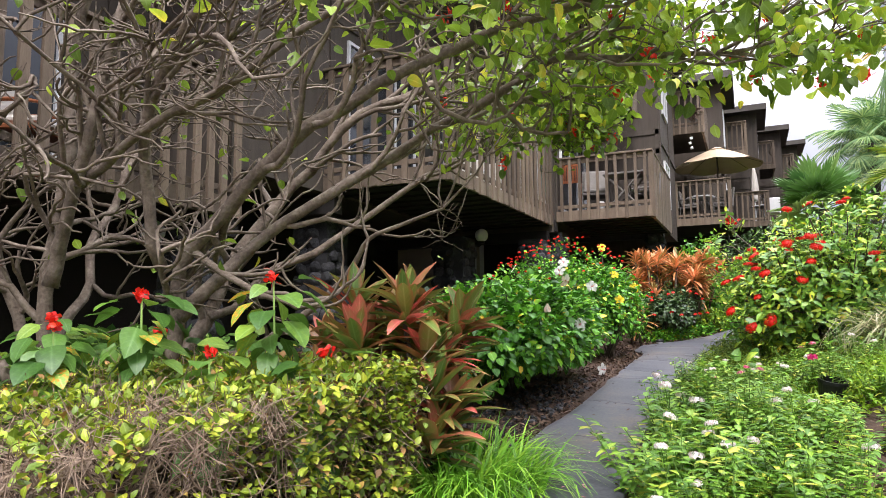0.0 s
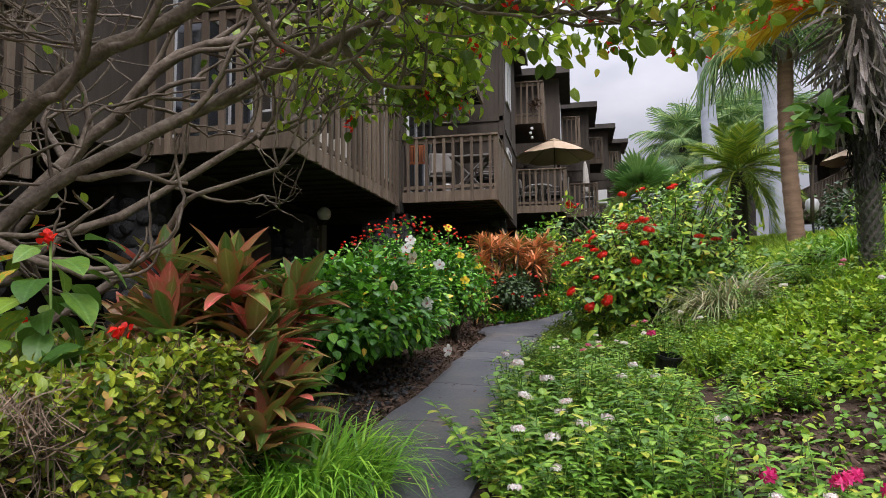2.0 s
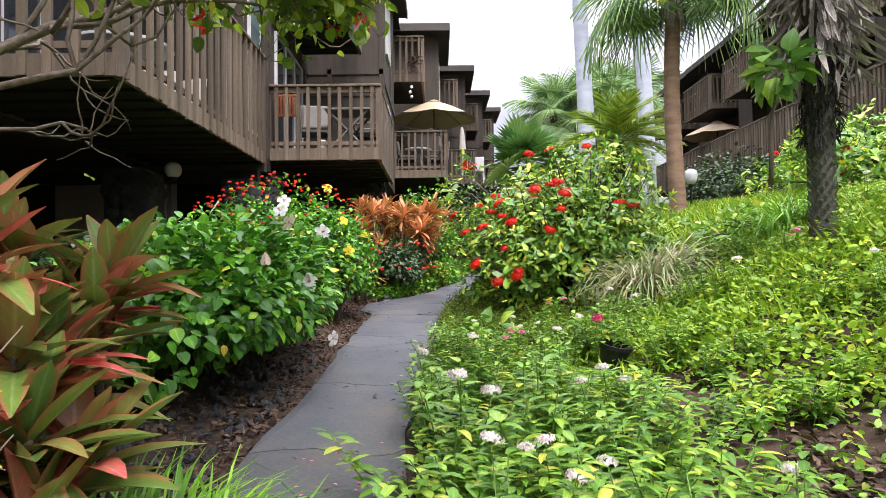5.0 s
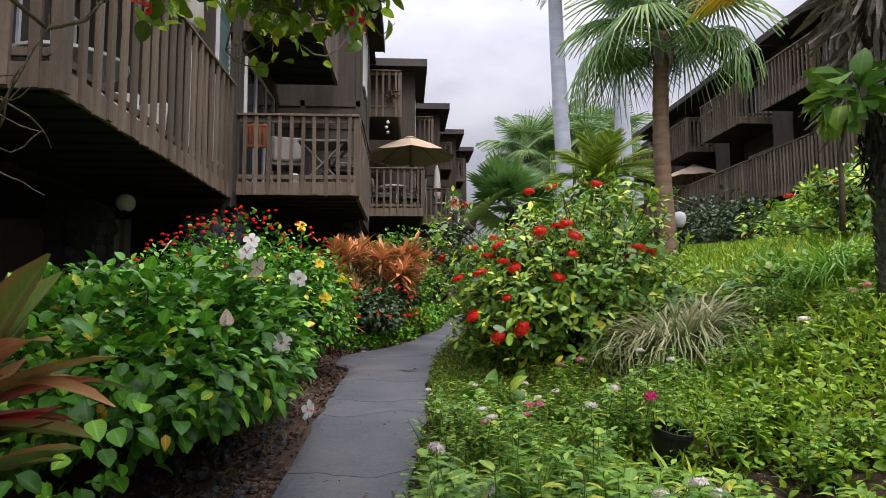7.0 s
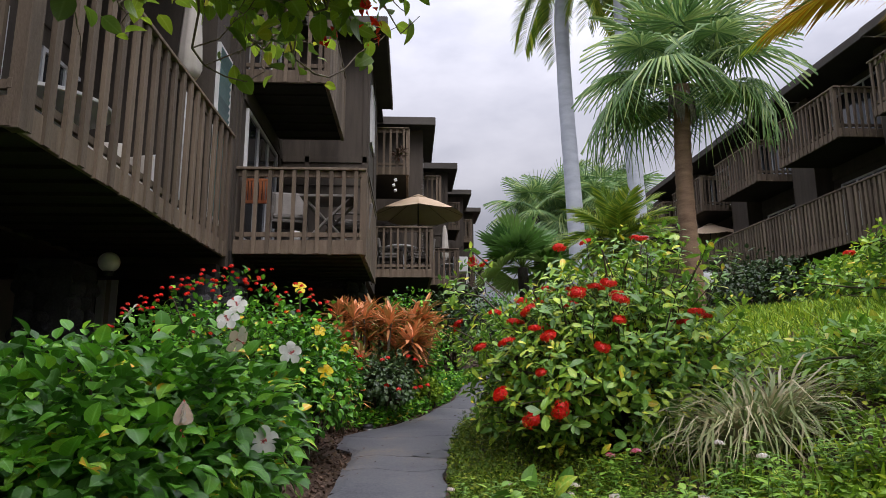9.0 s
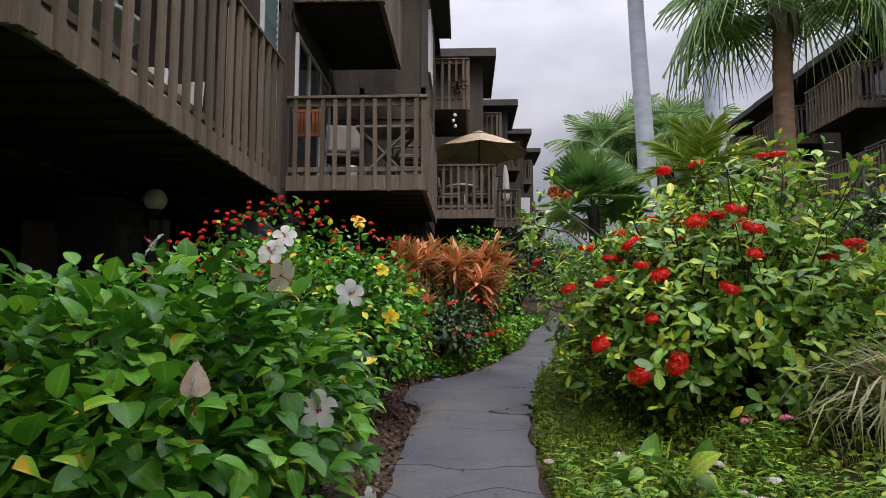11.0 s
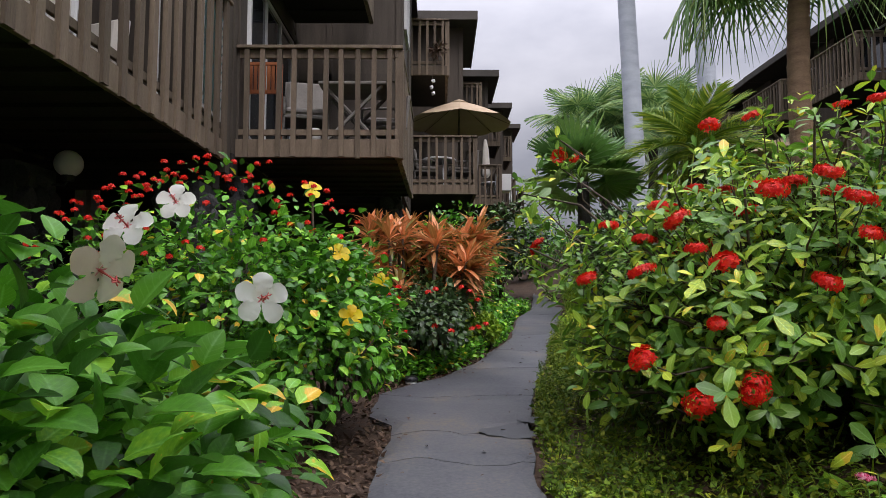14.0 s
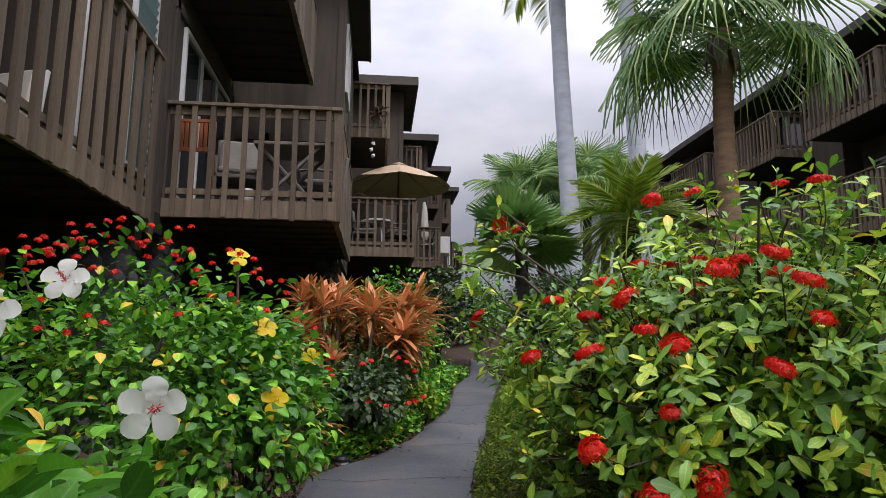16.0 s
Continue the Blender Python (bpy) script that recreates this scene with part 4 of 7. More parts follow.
def tufted_bush(name, label, centre, radii, lobes, tufts, leaves, size, material, seed, near, singles, low, lobe, twig_n, outlier=None):
    """A shrub whose leaves sit in whorls at the ends of thin bare twigs; returns it with its tuft places."""
    b = thing(name, label, "bush", (0, 0, 0))
    p, out, g = lobe_points(centre, radii, lobes, tufts, seed, low, lobe, 0.45)
    ok = p[:, 2] > np.array([ground_z(x, y) + 0.12 for x, y in p[:, :2]])
    p, out = p[ok], unit(out[ok] * 0.8 + np.array([0, 0, 0.5]) + g.normal(0, 0.3, (int(ok.sum()), 3)))
    if outlier:
        more = np.array(outlier) + g.normal(0, 1, (48, 3)) * np.array([0.13, 0.15, 0.27])
        p, out = np.concatenate([more, p]), np.concatenate([unit(g.normal(0, 0.5, (48, 3)) + np.array([-0.3, -0.2, 0.8])), out])
    P, A, Nn, S = [], [], [], []
    for c, d in zip(p, out):
        side = unit(np.cross(d, g.normal(size=3)))
        over = np.cross(d, side)
        big = size * g.uniform(0.75, 1.2)
        for k in range(int(g.integers(leaves - 2, leaves + 2))):
            a = k * 1.75 + g.normal(0, 0.25)
            rim = side * math.cos(a) + over * math.sin(a)
            el = g.uniform(0.05, 0.5) + (0.7 if k < 2 else 0)
            along = rim * math.cos(el) + d * math.sin(el)
            P.append(c - d * 0.045 * (k // 2))
            A.append(along)
            Nn.append(d * math.cos(el) - rim * math.sin(el) + np.array([0, 0, 0.35]))
            S.append(big * g.uniform(0.7, 1.15) * (0.6 if k < 2 else 1.0))
    leaves_on(b, "leaf", LEAF_OBOVATE, material, frames_of(np.array(P), np.array(A), np.array(Nn), np.array(S)), near, singles)
    z0 = ground_z(centre[0], centre[1])
    ends = p[g.integers(0, len(p), 22)]
    ends = np.concatenate([ends, p[:40:10]]) if outlier else ends
    stems(b, (centre[0], centre[1], z0 - 0.05), ends, 0.02, seed + 1, M_TWIG, 0.2)
    shp = []
    for i in g.integers(0, len(p), twig_n):
        c, d = p[i], out[i]
        back = unit(np.array(centre) - c + g.normal(0, 0.2, 3))
        L = g.uniform(0.18, 0.42)
        shp.append(tube([c, c - d * 0.09 + back * 0.04, c - d * 0.12 + back * L], [0.003, 0.0045, 0.006], 4))
    part("brushwood", joined(shp), b, "thin grey twigs", kind="stuff", material=M_TWIG)
    return b, p, out


ixora, ixora_tufts, ixora_out = tufted_bush("ixora_bush", "large ixora bush with glossy leaves and scarlet flower heads", (0.95, 9.08, 1.27), (1.52, 1.3, 1.76), 108, 3100, 6, 0.108, M_IXO, 16, (0.25, 8.2, 1.6), 300, -0.95, 0.36, 800, (-0.24, 10.2, 2.15))
ixora_right, right_tufts, right_out = tufted_bush("ixora_bush", "tall green ixora bush with red flowers on the bank", (4.5, 9.4, 2.4), (1.2, 1.3, 0.95), 26, 750, 6, 0.115, M_IXO, 17, (3.5, 8.5, 2.4), 60, -0.7, 0.4, 200)
shrub_right = bush("yellow_green_shrub", "straggly yellow-green shrub on the lawn bank", "bush", (2.75, 8.0, 1.5), (0.75, 0.7, 0.45), 14, 1500, LEAF_LONG, 0.11, M_PENTA, 18, (2.0, 7.2, 1.2), 80, low=-0.7)
undergrowth = bush("undergrowth", "low green leafy undergrowth beneath the tree", "plants", (-4.2, 3.6, 0.75), (1.7, 1.1, 0.5), 30, 3200, LEAF_BROAD, 0.14, M_JAT, 20, (-3.2, 2.8, 1.0), 60, low=-0.7)


def rosette_plant(name, label, heads, length, leaves, material, shapes, seed, singles_near, group="", fall=1.75):
    """Cane stems that each end in a tuft of sword leaves."""
    b = thing(name, label, "plant", (0, 0, 0), group)
    g = np.random.default_rng(seed)
    P, A, Nn, S = [], [], [], []
    for hx, hy, hz, lean in heads:
        gz = ground_z(hx, hy)
        tilt = unit(np.array([lean[0], lean[1], 1.0]))
        foot = np.array([hx - lean[0] * 0.5, hy - lean[1] * 0.5, gz - 0.03])
        part("stem", tube([foot, foot * 0.5 + np.array([hx, hy, hz]) * 0.5, (hx, hy, hz)], [0.022, 0.02, 0.015], 6), b, material=M_TWIG, smooth=True)
        for k in range(leaves):
            a = k * 2.4 + g.random()
            el = 1.42 - fall * (k / leaves) + g.normal(0, 0.12)
            d = np.array([math.cos(a) * math.cos(el), math.sin(a) * math.cos(el), math.sin(el)])
            d = unit(d + 0.5 * (tilt - np.array([0, 0, 1])))
            P.append(np.array([hx, hy, hz]) - tilt * 0.14 * (k / leaves))
            A.append(d)
            Nn.append(unit(np.array([-d[0] * 0.6, -d[1] * 0.6, 1.0])))
            S.append(length * g.uniform(0.75, 1.15) * (0.75 + 0.25 * math.sin(math.pi * k / leaves)))
    leaves_on(b, "leaf", shapes, material, frames_of(np.array(P), np.array(A), np.array(Nn), np.array(S)), singles_near, 300)
    return b


g = np.random.default_rng(5)
heads = [(-2.3 + g.uniform(-0.6, 0.6), 3.6 + g.uniform(-0.4, 0.5), g.uniform(0.85, 1.42), (g.normal(0, 0.22), g.normal(-0.12, 0.2))) for k in range(24)]
heads += [(-1.65, 3.4, 0.85, (0.35, -0.2)), (-1.6, 3.55, 0.72, (0.5, -0.1)), (-1.62, 3.35, 0.6, (0.4, -0.2))]
cordyline = rosette_plant("cordyline", "bronze-green cordyline clump with red-tinged sword leaves", heads, 0.36, 27, M_COR, LEAF_SWORD, 41, (-1.5, 2.8, 1.0), fall=1.4)
heads = [(-1.1 + g.uniform(-0.75, 0.75), 12.6 + g.uniform(-0.6, 0.8), g.uniform(1.5, 2.38), (g.normal(0, 0.2), g.normal(-0.1, 0.2))) for k in range(46)]
heads = [(min(hx, path_edges(hy)[0] - 0.06), hy, hz, (0.7, le[1]) if hx > path_edges(hy)[0] - 0.35 else le) for hx, hy, hz, le in heads]
heads += [(-1.6, 10.95, 1.25, (0, -0.2)), (-1.75, 11.05, 1.45, (0, -0.2))]
orange_cordyline = rosette_plant("cordyline", "tall copper-orange cordyline clump by the bend of the path", heads, 0.35, 30, M_CORO, LEAF_NARROW, 42, (-1.0, 11.0, 1.9))


def grass_clump(name, label, centre, spread_r, n, length, material, seed, width=0.03, droop=0.75, singles=120):
    """A clump of arching strap blades."""
    b = thing(name, label, "grass", (0, 0, 0))
    g = np.random.default_rng(seed)
    shapes = [blade_shape(width, droop * d, 5) for d in (0.6, 1.0, 1.4)]
    r, a = spread_r * np.sqrt(g.random(n)), g.uniform(0, 2 * math.pi, n)
    x, y = centre[0] + r * np.cos(a), centre[1] + r * np.sin(a)
    m = np.zeros((n, 4, 4))
    for k in range(n):
        az = math.atan2(y[k] - centre[1], x[k] - centre[0]) + g.normal(0, 0.6)
        s = length * g.uniform(0.6, 1.2)
        m[k] = np.array(pose(x[k], y[k], ground_z(x[k], y[k]) - 0.02, g.normal(-8, 10), g.normal(0, 8), math.degrees(az) - 90) @ Matrix.Diagonal((s, s, s, 1)))
    leaves_on(b, "blade", shapes, material, m, (centre[0] * 0.5, centre[1] - 1, 0.5), singles)
    return b


grass_clump("strap_grass", "bright green arching strap grass beside the path", (-1.5, 3.55), 0.42, 900, 0.42, M_LIR, 51, 0.035)
grass_clump("dry_grass_tuft", "pale dry tuft of arching variegated grass", (1.4, 7.6), 0.26, 620, 0.6, M_TUFT, 52, 0.03, 1.0)
grass_clump("strap_grass", "arching strap grass clump on the bank", (2.6, 7.35), 0.2, 260, 0.5, M_LIR, 53, 0.03, 1.0, 60)


def clipped_hedge():
    """A boxy clipped hedge of bare twigs with tufts of small leaves."""
    b = thing("hedge", "clipped yellow-green hedge with bare brown twigs showing", "hedge")
    g = np.random.default_rng(61)

    def inside(n, skin):
        y = g.uniform(0.5, 3.1, n)
        xr = -1.58 - (3.0 - y) * 0.26
        x = xr - (1.9 * g.random(n) if not skin else 0)
        top = 0.62 + 0.075 * y
        z = top * (1 if skin else g.random(n) ** 0.5)
        return x, y, xr, top

    P, O = [], []
    n = 10500
    x, y, xr, top = inside(n, False)
    bumps = np.array([0.05 * noise.noise((a * 3, c * 3, 0)) for a, c in zip(x, y)])
    P.append(np.stack([x, y, top + 0.071 * y + bumps - 0.1 * g.random(n) ** 2], 1))
    O.append(np.tile([0.0, 0.0, 1.0], (n, 1)))
    n = 4200
    y = g.uniform(0.5, 3.1, n)
    xr = -1.58 - (3.0 - y) * 0.26
    h = (0.62 + 0.07 * y) * g.random(n) ** 0.7
    P.append(np.stack([xr + np.array([0.07 * noise.noise((a * 3, c * 3, 5)) for a, c in zip(h, y)]) - 0.12 * g.random(n), y, h + 0.071 * y], 1))
    O.append(np.tile([0.9, -0.2, 0.35], (n, 1)))
    n = 4200
    x = g.uniform(-3.5, -1.6, n)
    h = 0.82 * g.random(n) ** 0.7
    P.append(np.stack([x, 3.08 + 0.06 * g.normal(size=n), h + 0.21], 1))
    O.append(np.tile([0.1, 0.8, 0.4], (n, 1)))
    P, O = np.concatenate(P), np.concatenate(O)
    keep = np.array([noise.noise((p[0] * 6, p[1] * 6, p[2] * 6)) + (0.5 if p[1] > 2.3 else -0.06) + 0.35 * min(0.6, max(-0.6, 4 * (p[2] - 0.62 - 0.14 * p[1]))) for p in P]) > -0.14
    twig_at = P[~keep]
    P, O = P[keep], O[keep]
    m = leaf_mats(P, O, g, 0.044, 0.8, 0.7, 0.1)
    k = len(twig_at)
    d = unit(O[:1] * 0 + g.normal(size=(k, 3)) * np.array([0.8, 0.8, 0.6]) + np.array([0.1, 0, 0.7]))
    stick = (np.array([(-0.014, 0, 0), (0.014, 0, 0), (0.014, 0.5, 0.04), (-0.014, 0.5, 0.04), (0.008, 1, 0), (-0.008, 1, 0), (0, 0, 0.022), (0, 0.5, 0.062), (0, 1, 0.015)]), [(0, 1, 2, 3), (3, 2, 4, 5), (1, 6, 7, 2), (0, 3, 7, 6), (2, 7, 8, 4), (3, 5, 8, 7)])
    tw = frames_of(twig_at - d * 0.1, d, g.normal(size=(k, 3)), g.uniform(0.08, 0.18, k))
    extra = P[g.integers(0, len(P), 4200)] + g.normal(0, 0.03, (4200, 3)) - np.array([0.05, 0, 0.05])
    d2 = unit(g.normal(size=(4200, 3)) + np.array([0, 0, 0.5]))
    tw = np.concatenate([tw, frames_of(extra, d2, g.normal(size=(4200, 3)), g.uniform(0.07, 0.17, 4200))])
    part("brushwood", spread(stick, tw), b, "bare brown twigs", kind="stuff", material=M_DRYTWIG)
    dead = g.random(len(m)) < 0.12
    part("withered_foliage", spread(LEAF_SMALL[1], m[dead]), b, "withered brown leaves", kind="stuff", material=M_HEDGEDRY, smooth=True)
    leaves_on(b, "leaf", LEAF_SMALL, M_HEDGE, m[~dead], (-1.6, 2.3, 0.7), 160)
    ends = P[g.integers(0, len(P), 40)]
    for k in range(10):
        foot = (-1.75 - 0.17 * k + g.normal(0, 0.1), 0.8 + 0.22 * k, 0.05 + 0.0155 * k)
        stems(b, foot, ends[k * 4:k * 4 + 4] * np.array([0.25, 0.25, 1]) + np.array([foot[0], foot[1], -0.14]) * np.array([0.75, 0.75, 1]), 0.008, 70 + k, M_TWIG)
    return b


hedge = clipped_hedge()


def jatropha(x, y, h, seed, n=34):
    """A broad-leaved plant with a scarlet flower on top."""
    b = thing("jatropha_plant", "broad-leaved green plant with a small red flower cluster", "plant", (0, 0, 0), "red-flowered broad-leaved plants")
    g = np.random.default_rng(seed)
    z0 = ground_z(x, y)
    tip = np.array([x, y, h])
    part("stem", tube([(x + 0.05, y + 0.05, z0 - 0.03), (x + 0.03, y, (z0 + h) / 2), tip], [0.009, 0.007, 0.005], 6), b, material=M_STALK, smooth=True)
    a = np.arange(n) * 2.4 + g.normal(0, 0.3, n)
    s = np.arange(n) / n
    el = 0.25 - 0.9 * s + g.normal(0, 0.25, n)
    rim = np.stack([np.cos(a), np.sin(a), 0 * a], 1)
    p = tip - np.stack([0 * s, 0 * s, 0.55 * s], 1) + rim * g.uniform(0.02, 0.14, (n, 1))
    d = unit(rim * np.cos(el)[:, None] + np.stack([0 * s, 0 * s, np.sin(el) - 0.25], 1))
    leaves_on(b, "leaf", LEAF_BROAD, M_JAT, frames_of(p, d, rim * 0.7 + np.array([0, 0, 0.75]) + g.normal(0, 0.2, (n, 3)), g.uniform(0.13, 0.23, n)), tip, n)
    flower = spread(leaf_shape(0.85, 0.1, 0.2, 3, tip=0.45), frames_of(tip + g.normal(0, 0.016, (18, 3)) + np.array([0, 0, 0.012]), g.normal(size=(18, 3)) + np.array([0, 0, 0.4]), g.normal(size=(18, 3)) + np.array([0, 0, 1.0]), np.full(18, 0.034)))
    part("flower", flower, b, "scarlet flower cluster", material=M_RED)
    return b


for x, y, h, sd in ((-3.3, 2.9, 1.2, 7), (-2.7, 3.0, 1.15, 8), (-4.3, 2.1, 1.1, 9), (-2.3, 2.75, 1.5, 1), (-2.95, 2.45, 1.42, 2), (-3.3, 2.2, 1.25, 3), (-2.55, 2.55, 1.1, 4), (-3.9, 2.6, 1.3, 5), (-1.95, 2.75, 1.1, 6)):
    jatropha(x, y, h, sd)


# ---------------------------------------------------------------- the gnarled tree
def gnarled_tree():
    t = thing("tree", "gnarled grey many-stemmed tree with twisting branches and sparse leaves", "tree")
    g = np.random.default_rng(77)
    limbs = [
        ([(-3.35, 2.85, 0.15), (-3.2, 2.85, 1.1), (-3.08, 2.85, 1.75), (-2.35, 2.85, 2.28), (-1.5, 3.05, 2.72), (-0.55, 3.5, 3.1)], 0.085, 0.022),
        ([(-3.4, 2.95, 0.15), (-3.4, 3.2, 1.2), (-3.3, 4.0, 2.2), (-2.66, 4.05, 2.85), (-1.9, 4.4, 3.15), (-1.3, 5.2, 3.3)], 0.08, 0.02),
        ([(-3.1, 2.85, 1.3), (-2.6, 3.3, 2.0), (-1.78, 3.78, 2.57), (-0.9, 3.72, 2.88), (-0.05, 4.1, 2.85)], 0.06, 0.016),
        ([(-4.1, 2.75, 0.15), (-4.15, 2.7, 1.2), (-3.95, 2.7, 2.3), (-4.0, 2.75, 3.4), (-3.7, 2.9, 4.3)], 0.07, 0.026),
        ([(-4.1, 2.7, 0.15), (-4.4, 2.65, 1.3), (-4.6, 2.5, 2.1), (-4.4, 2.4, 3.0), (-4.7, 2.4, 3.9)], 0.06, 0.026),
        ([(-3.95, 2.6, 1.5), (-3.5, 2.5, 2.4), (-3.25, 2.5, 3.2), (-3.3, 2.6, 4.0)], 0.06, 0.025),
        ([(-3.2, 2.8, 1.6), (-3.15, 2.6, 2.4), (-2.6, 2.4, 2.95), (-1.7, 2.35, 3.3), (-0.9, 2.6, 3.5)], 0.055, 0.018),
        ([(-4.05, 2.7, 2.0), (-3.4, 2.55, 2.2), (-2.6, 2.5, 2.45), (-1.9, 2.7, 2.95), (-1.2, 3.0, 3.3)], 0.045, 0.015),
        ([(-3.3, 3.0, 0.9), (-2.9, 3.4, 1.15), (-2.6, 3.75, 1.5), (-2.35, 3.8, 1.85), (-1.9, 4.1, 2.05)], 0.045, 0.012),
        ([(-4.2, 2.8, 1.0), (-4.6, 3.4, 1.9), (-4.7, 3.9, 2.9), (-4.3, 4.4, 3.7)], 0.055, 0.02),
        ([(-3.3, 3.3, 1.3), (-3.0, 4.0, 1.75), (-2.4, 4.6, 2.4), (-1.9, 5.2, 2.9), (-1.55, 5.7, 3.15)], 0.045, 0.015),
        ([(-1.9, 4.4, 3.15), (-1.6, 4.8, 3.05), (-1.25, 5.1, 2.92), (-0.98, 5.3, 2.82)], 0.024, 0.008),
        ([(-2.4, 4.6, 2.4), (-2.1, 4.9, 2.6), (-1.8, 5.1, 2.75), (-1.45, 5.3, 2.8)], 0.022, 0.008),
        ([(-4.2, 2.55, 0.9), (-4.8, 2.3, 1.5), (-5.3, 2.2, 2.0), (-5.7, 2.3, 2.9)], 0.055, 0.02),
    ]
    bark, tips, nodes = [], [], []

    def wavy(pts, n):
        pts = np.array(pts, float)
        s = np.linspace(0, len(pts) - 1, n)
        out = np.stack([np.interp(s, np.arange(len(pts)), pts[:, k]) for k in range(3)], 1)
        for _ in range(2):
            out[1:-1] = 0.25 * out[:-2] + 0.5 * out[1:-1] + 0.25 * out[2:]
        for i in range(1, n):
            out[i] += 0.08 * np.array(noise.noise_vector(Vector(out[i] * 2.3)))
        return out

    for pts, r0, r1 in limbs:
        n = 24
        w = wavy(pts, n)
        rad = np.linspace(r0 * 0.74, r1, n) * (1 + 0.3 * np.array([noise.noise((i * 1.3, r0 * 90, 0)) for i in range(n)]))
        part("limb", tube(w, rad, 9), t, material=M_BARK, smooth=True)
        nodes += [] if pts[-1][2] < 2.2 else [(w[i], unit(w[min(i + 1, n - 1)] - w[i - 1]), rad[i]) for i in range(5, n)]
        tips.append((w[-1], unit(w[-1] - w[-2]), r1))

    def lift(q):
        if q[0] > -2.3 and q[2] < 2.55 + 0.25 * max(0.0, q[1] - 4.2):
            return 0.5
        return 0.04 if q[2] < 3.6 else -0.2

    def grow(p, d, r, length, depth, store):
        n = 6
        pts = [np.array(p)]
        d = np.array(d)
        for i in range(n):
            d = unit(d + g.normal(0, 0.24, 3) + np.array([0.05, 0.02, lift(pts[-1])]))
            q = pts[-1] + d * length / n
            if i > 0 and q[0] > -0.85 and q[2] < 2.6 + 0.45 * max(0.0, q[1] - 4.0):
                break
            pts.append(q)
        n = len(pts) - 1
        store.append(tube(pts, np.linspace(r, r * 0.5, n + 1), 6 if depth < 2 else 4, False))
        if depth < 3:
            for i in range(2, n + 1, 1 if depth < 2 else 2):
                if g.random() < (0.8 if depth < 2 else 0.7):
                    nd = unit(d + g.normal(0, 0.65, 3) + np.array([0.15, 0, 0]))
                    grow(pts[i], nd, r * 0.58, length * g.uniform(0.45, 0.75), depth + 1, store)
        if depth >= 2:
            leaf_at.append((pts[-1], d))
            leaf_at.append((pts[n // 2], d))

    def bough(p, d, r, length):
        store = []
        grow(p, d, r, length, 1, store)
        part("branch", joined(store), t, "thin twisting bare branch", material=M_BARK, smooth=True)

    leaf_at = []
    for p, d, r in tips:
        for _ in range(3):
            bough(p, unit(d + g.normal(0, 0.4, 3)), r * 0.8, g.uniform(0.7, 1.1))
    for p, d, r in nodes:
        if g.random() < 0.75:
            bough(p, unit(d * 0.6 + g.normal(0, 0.6, 3) + np.array([0.2, 0.0, 0.15])), min(r * 0.6, 0.028), g.uniform(0.5, 1.0))
    leaf_at = [q for q in leaf_at if q[0][0] < -2.4 or q[0][2] > (2.35 + 0.2 * max(0.0, q[0][1] - 4.2) if q[0][0] < -0.9 else 2.6 + 0.45 * max(0.0, q[0][1] - 4.0))]
    P = np.array([q[0] for q in leaf_at])
    D = np.array([q[1] for q in leaf_at])
    want = np.clip(0.02 + 0.5 * (P[:, 0] + 2.1) + 0.1 * (P[:, 2] - 2.6), 0.03, 1.7)
    want = want + np.where((P[:, 1] > 4.3) & (P[:, 2] < 3.25) & (P[:, 0] > -2.2), 0.4, 0.0)
    rep = (want * 3.4 + g.random(len(P))).astype(int)
    P, D = np.repeat(P, rep, 0), np.repeat(D, rep, 0)
    P = P + g.normal(0, 0.07, P.shape)
    along = unit(D * 0.5 + g.normal(0, 0.6, P.shape) + np.array([0, 0, -0.45]))
    m = frames_of(P, along, g.normal(0, 0.5, P.shape) + np.array([0, 0, 1.0]), 0.085 * g.uniform(0.6, 1.35, len(P)))
    leaves_on(t, "leaf", LEAF_OVAL, M_TREELEAF, m, (-0.6, 4.0, 2.7), 200)
    k = g.integers(0, len(P), 70)
    petals = leaf_shape(0.6, 0.2, 0.3, 2)
    for i in k:
        c = P[i] + np.array([0, 0, -0.03])
        part("flower", spread(petals, frames_of(c + g.normal(0, 0.02, (10, 3)), g.normal(size=(10, 3)), g.normal(size=(10, 3)), np.full(10, 0.04))), t, "small scarlet flower cluster", material=M_RED)
    return t


gnarled_tree()


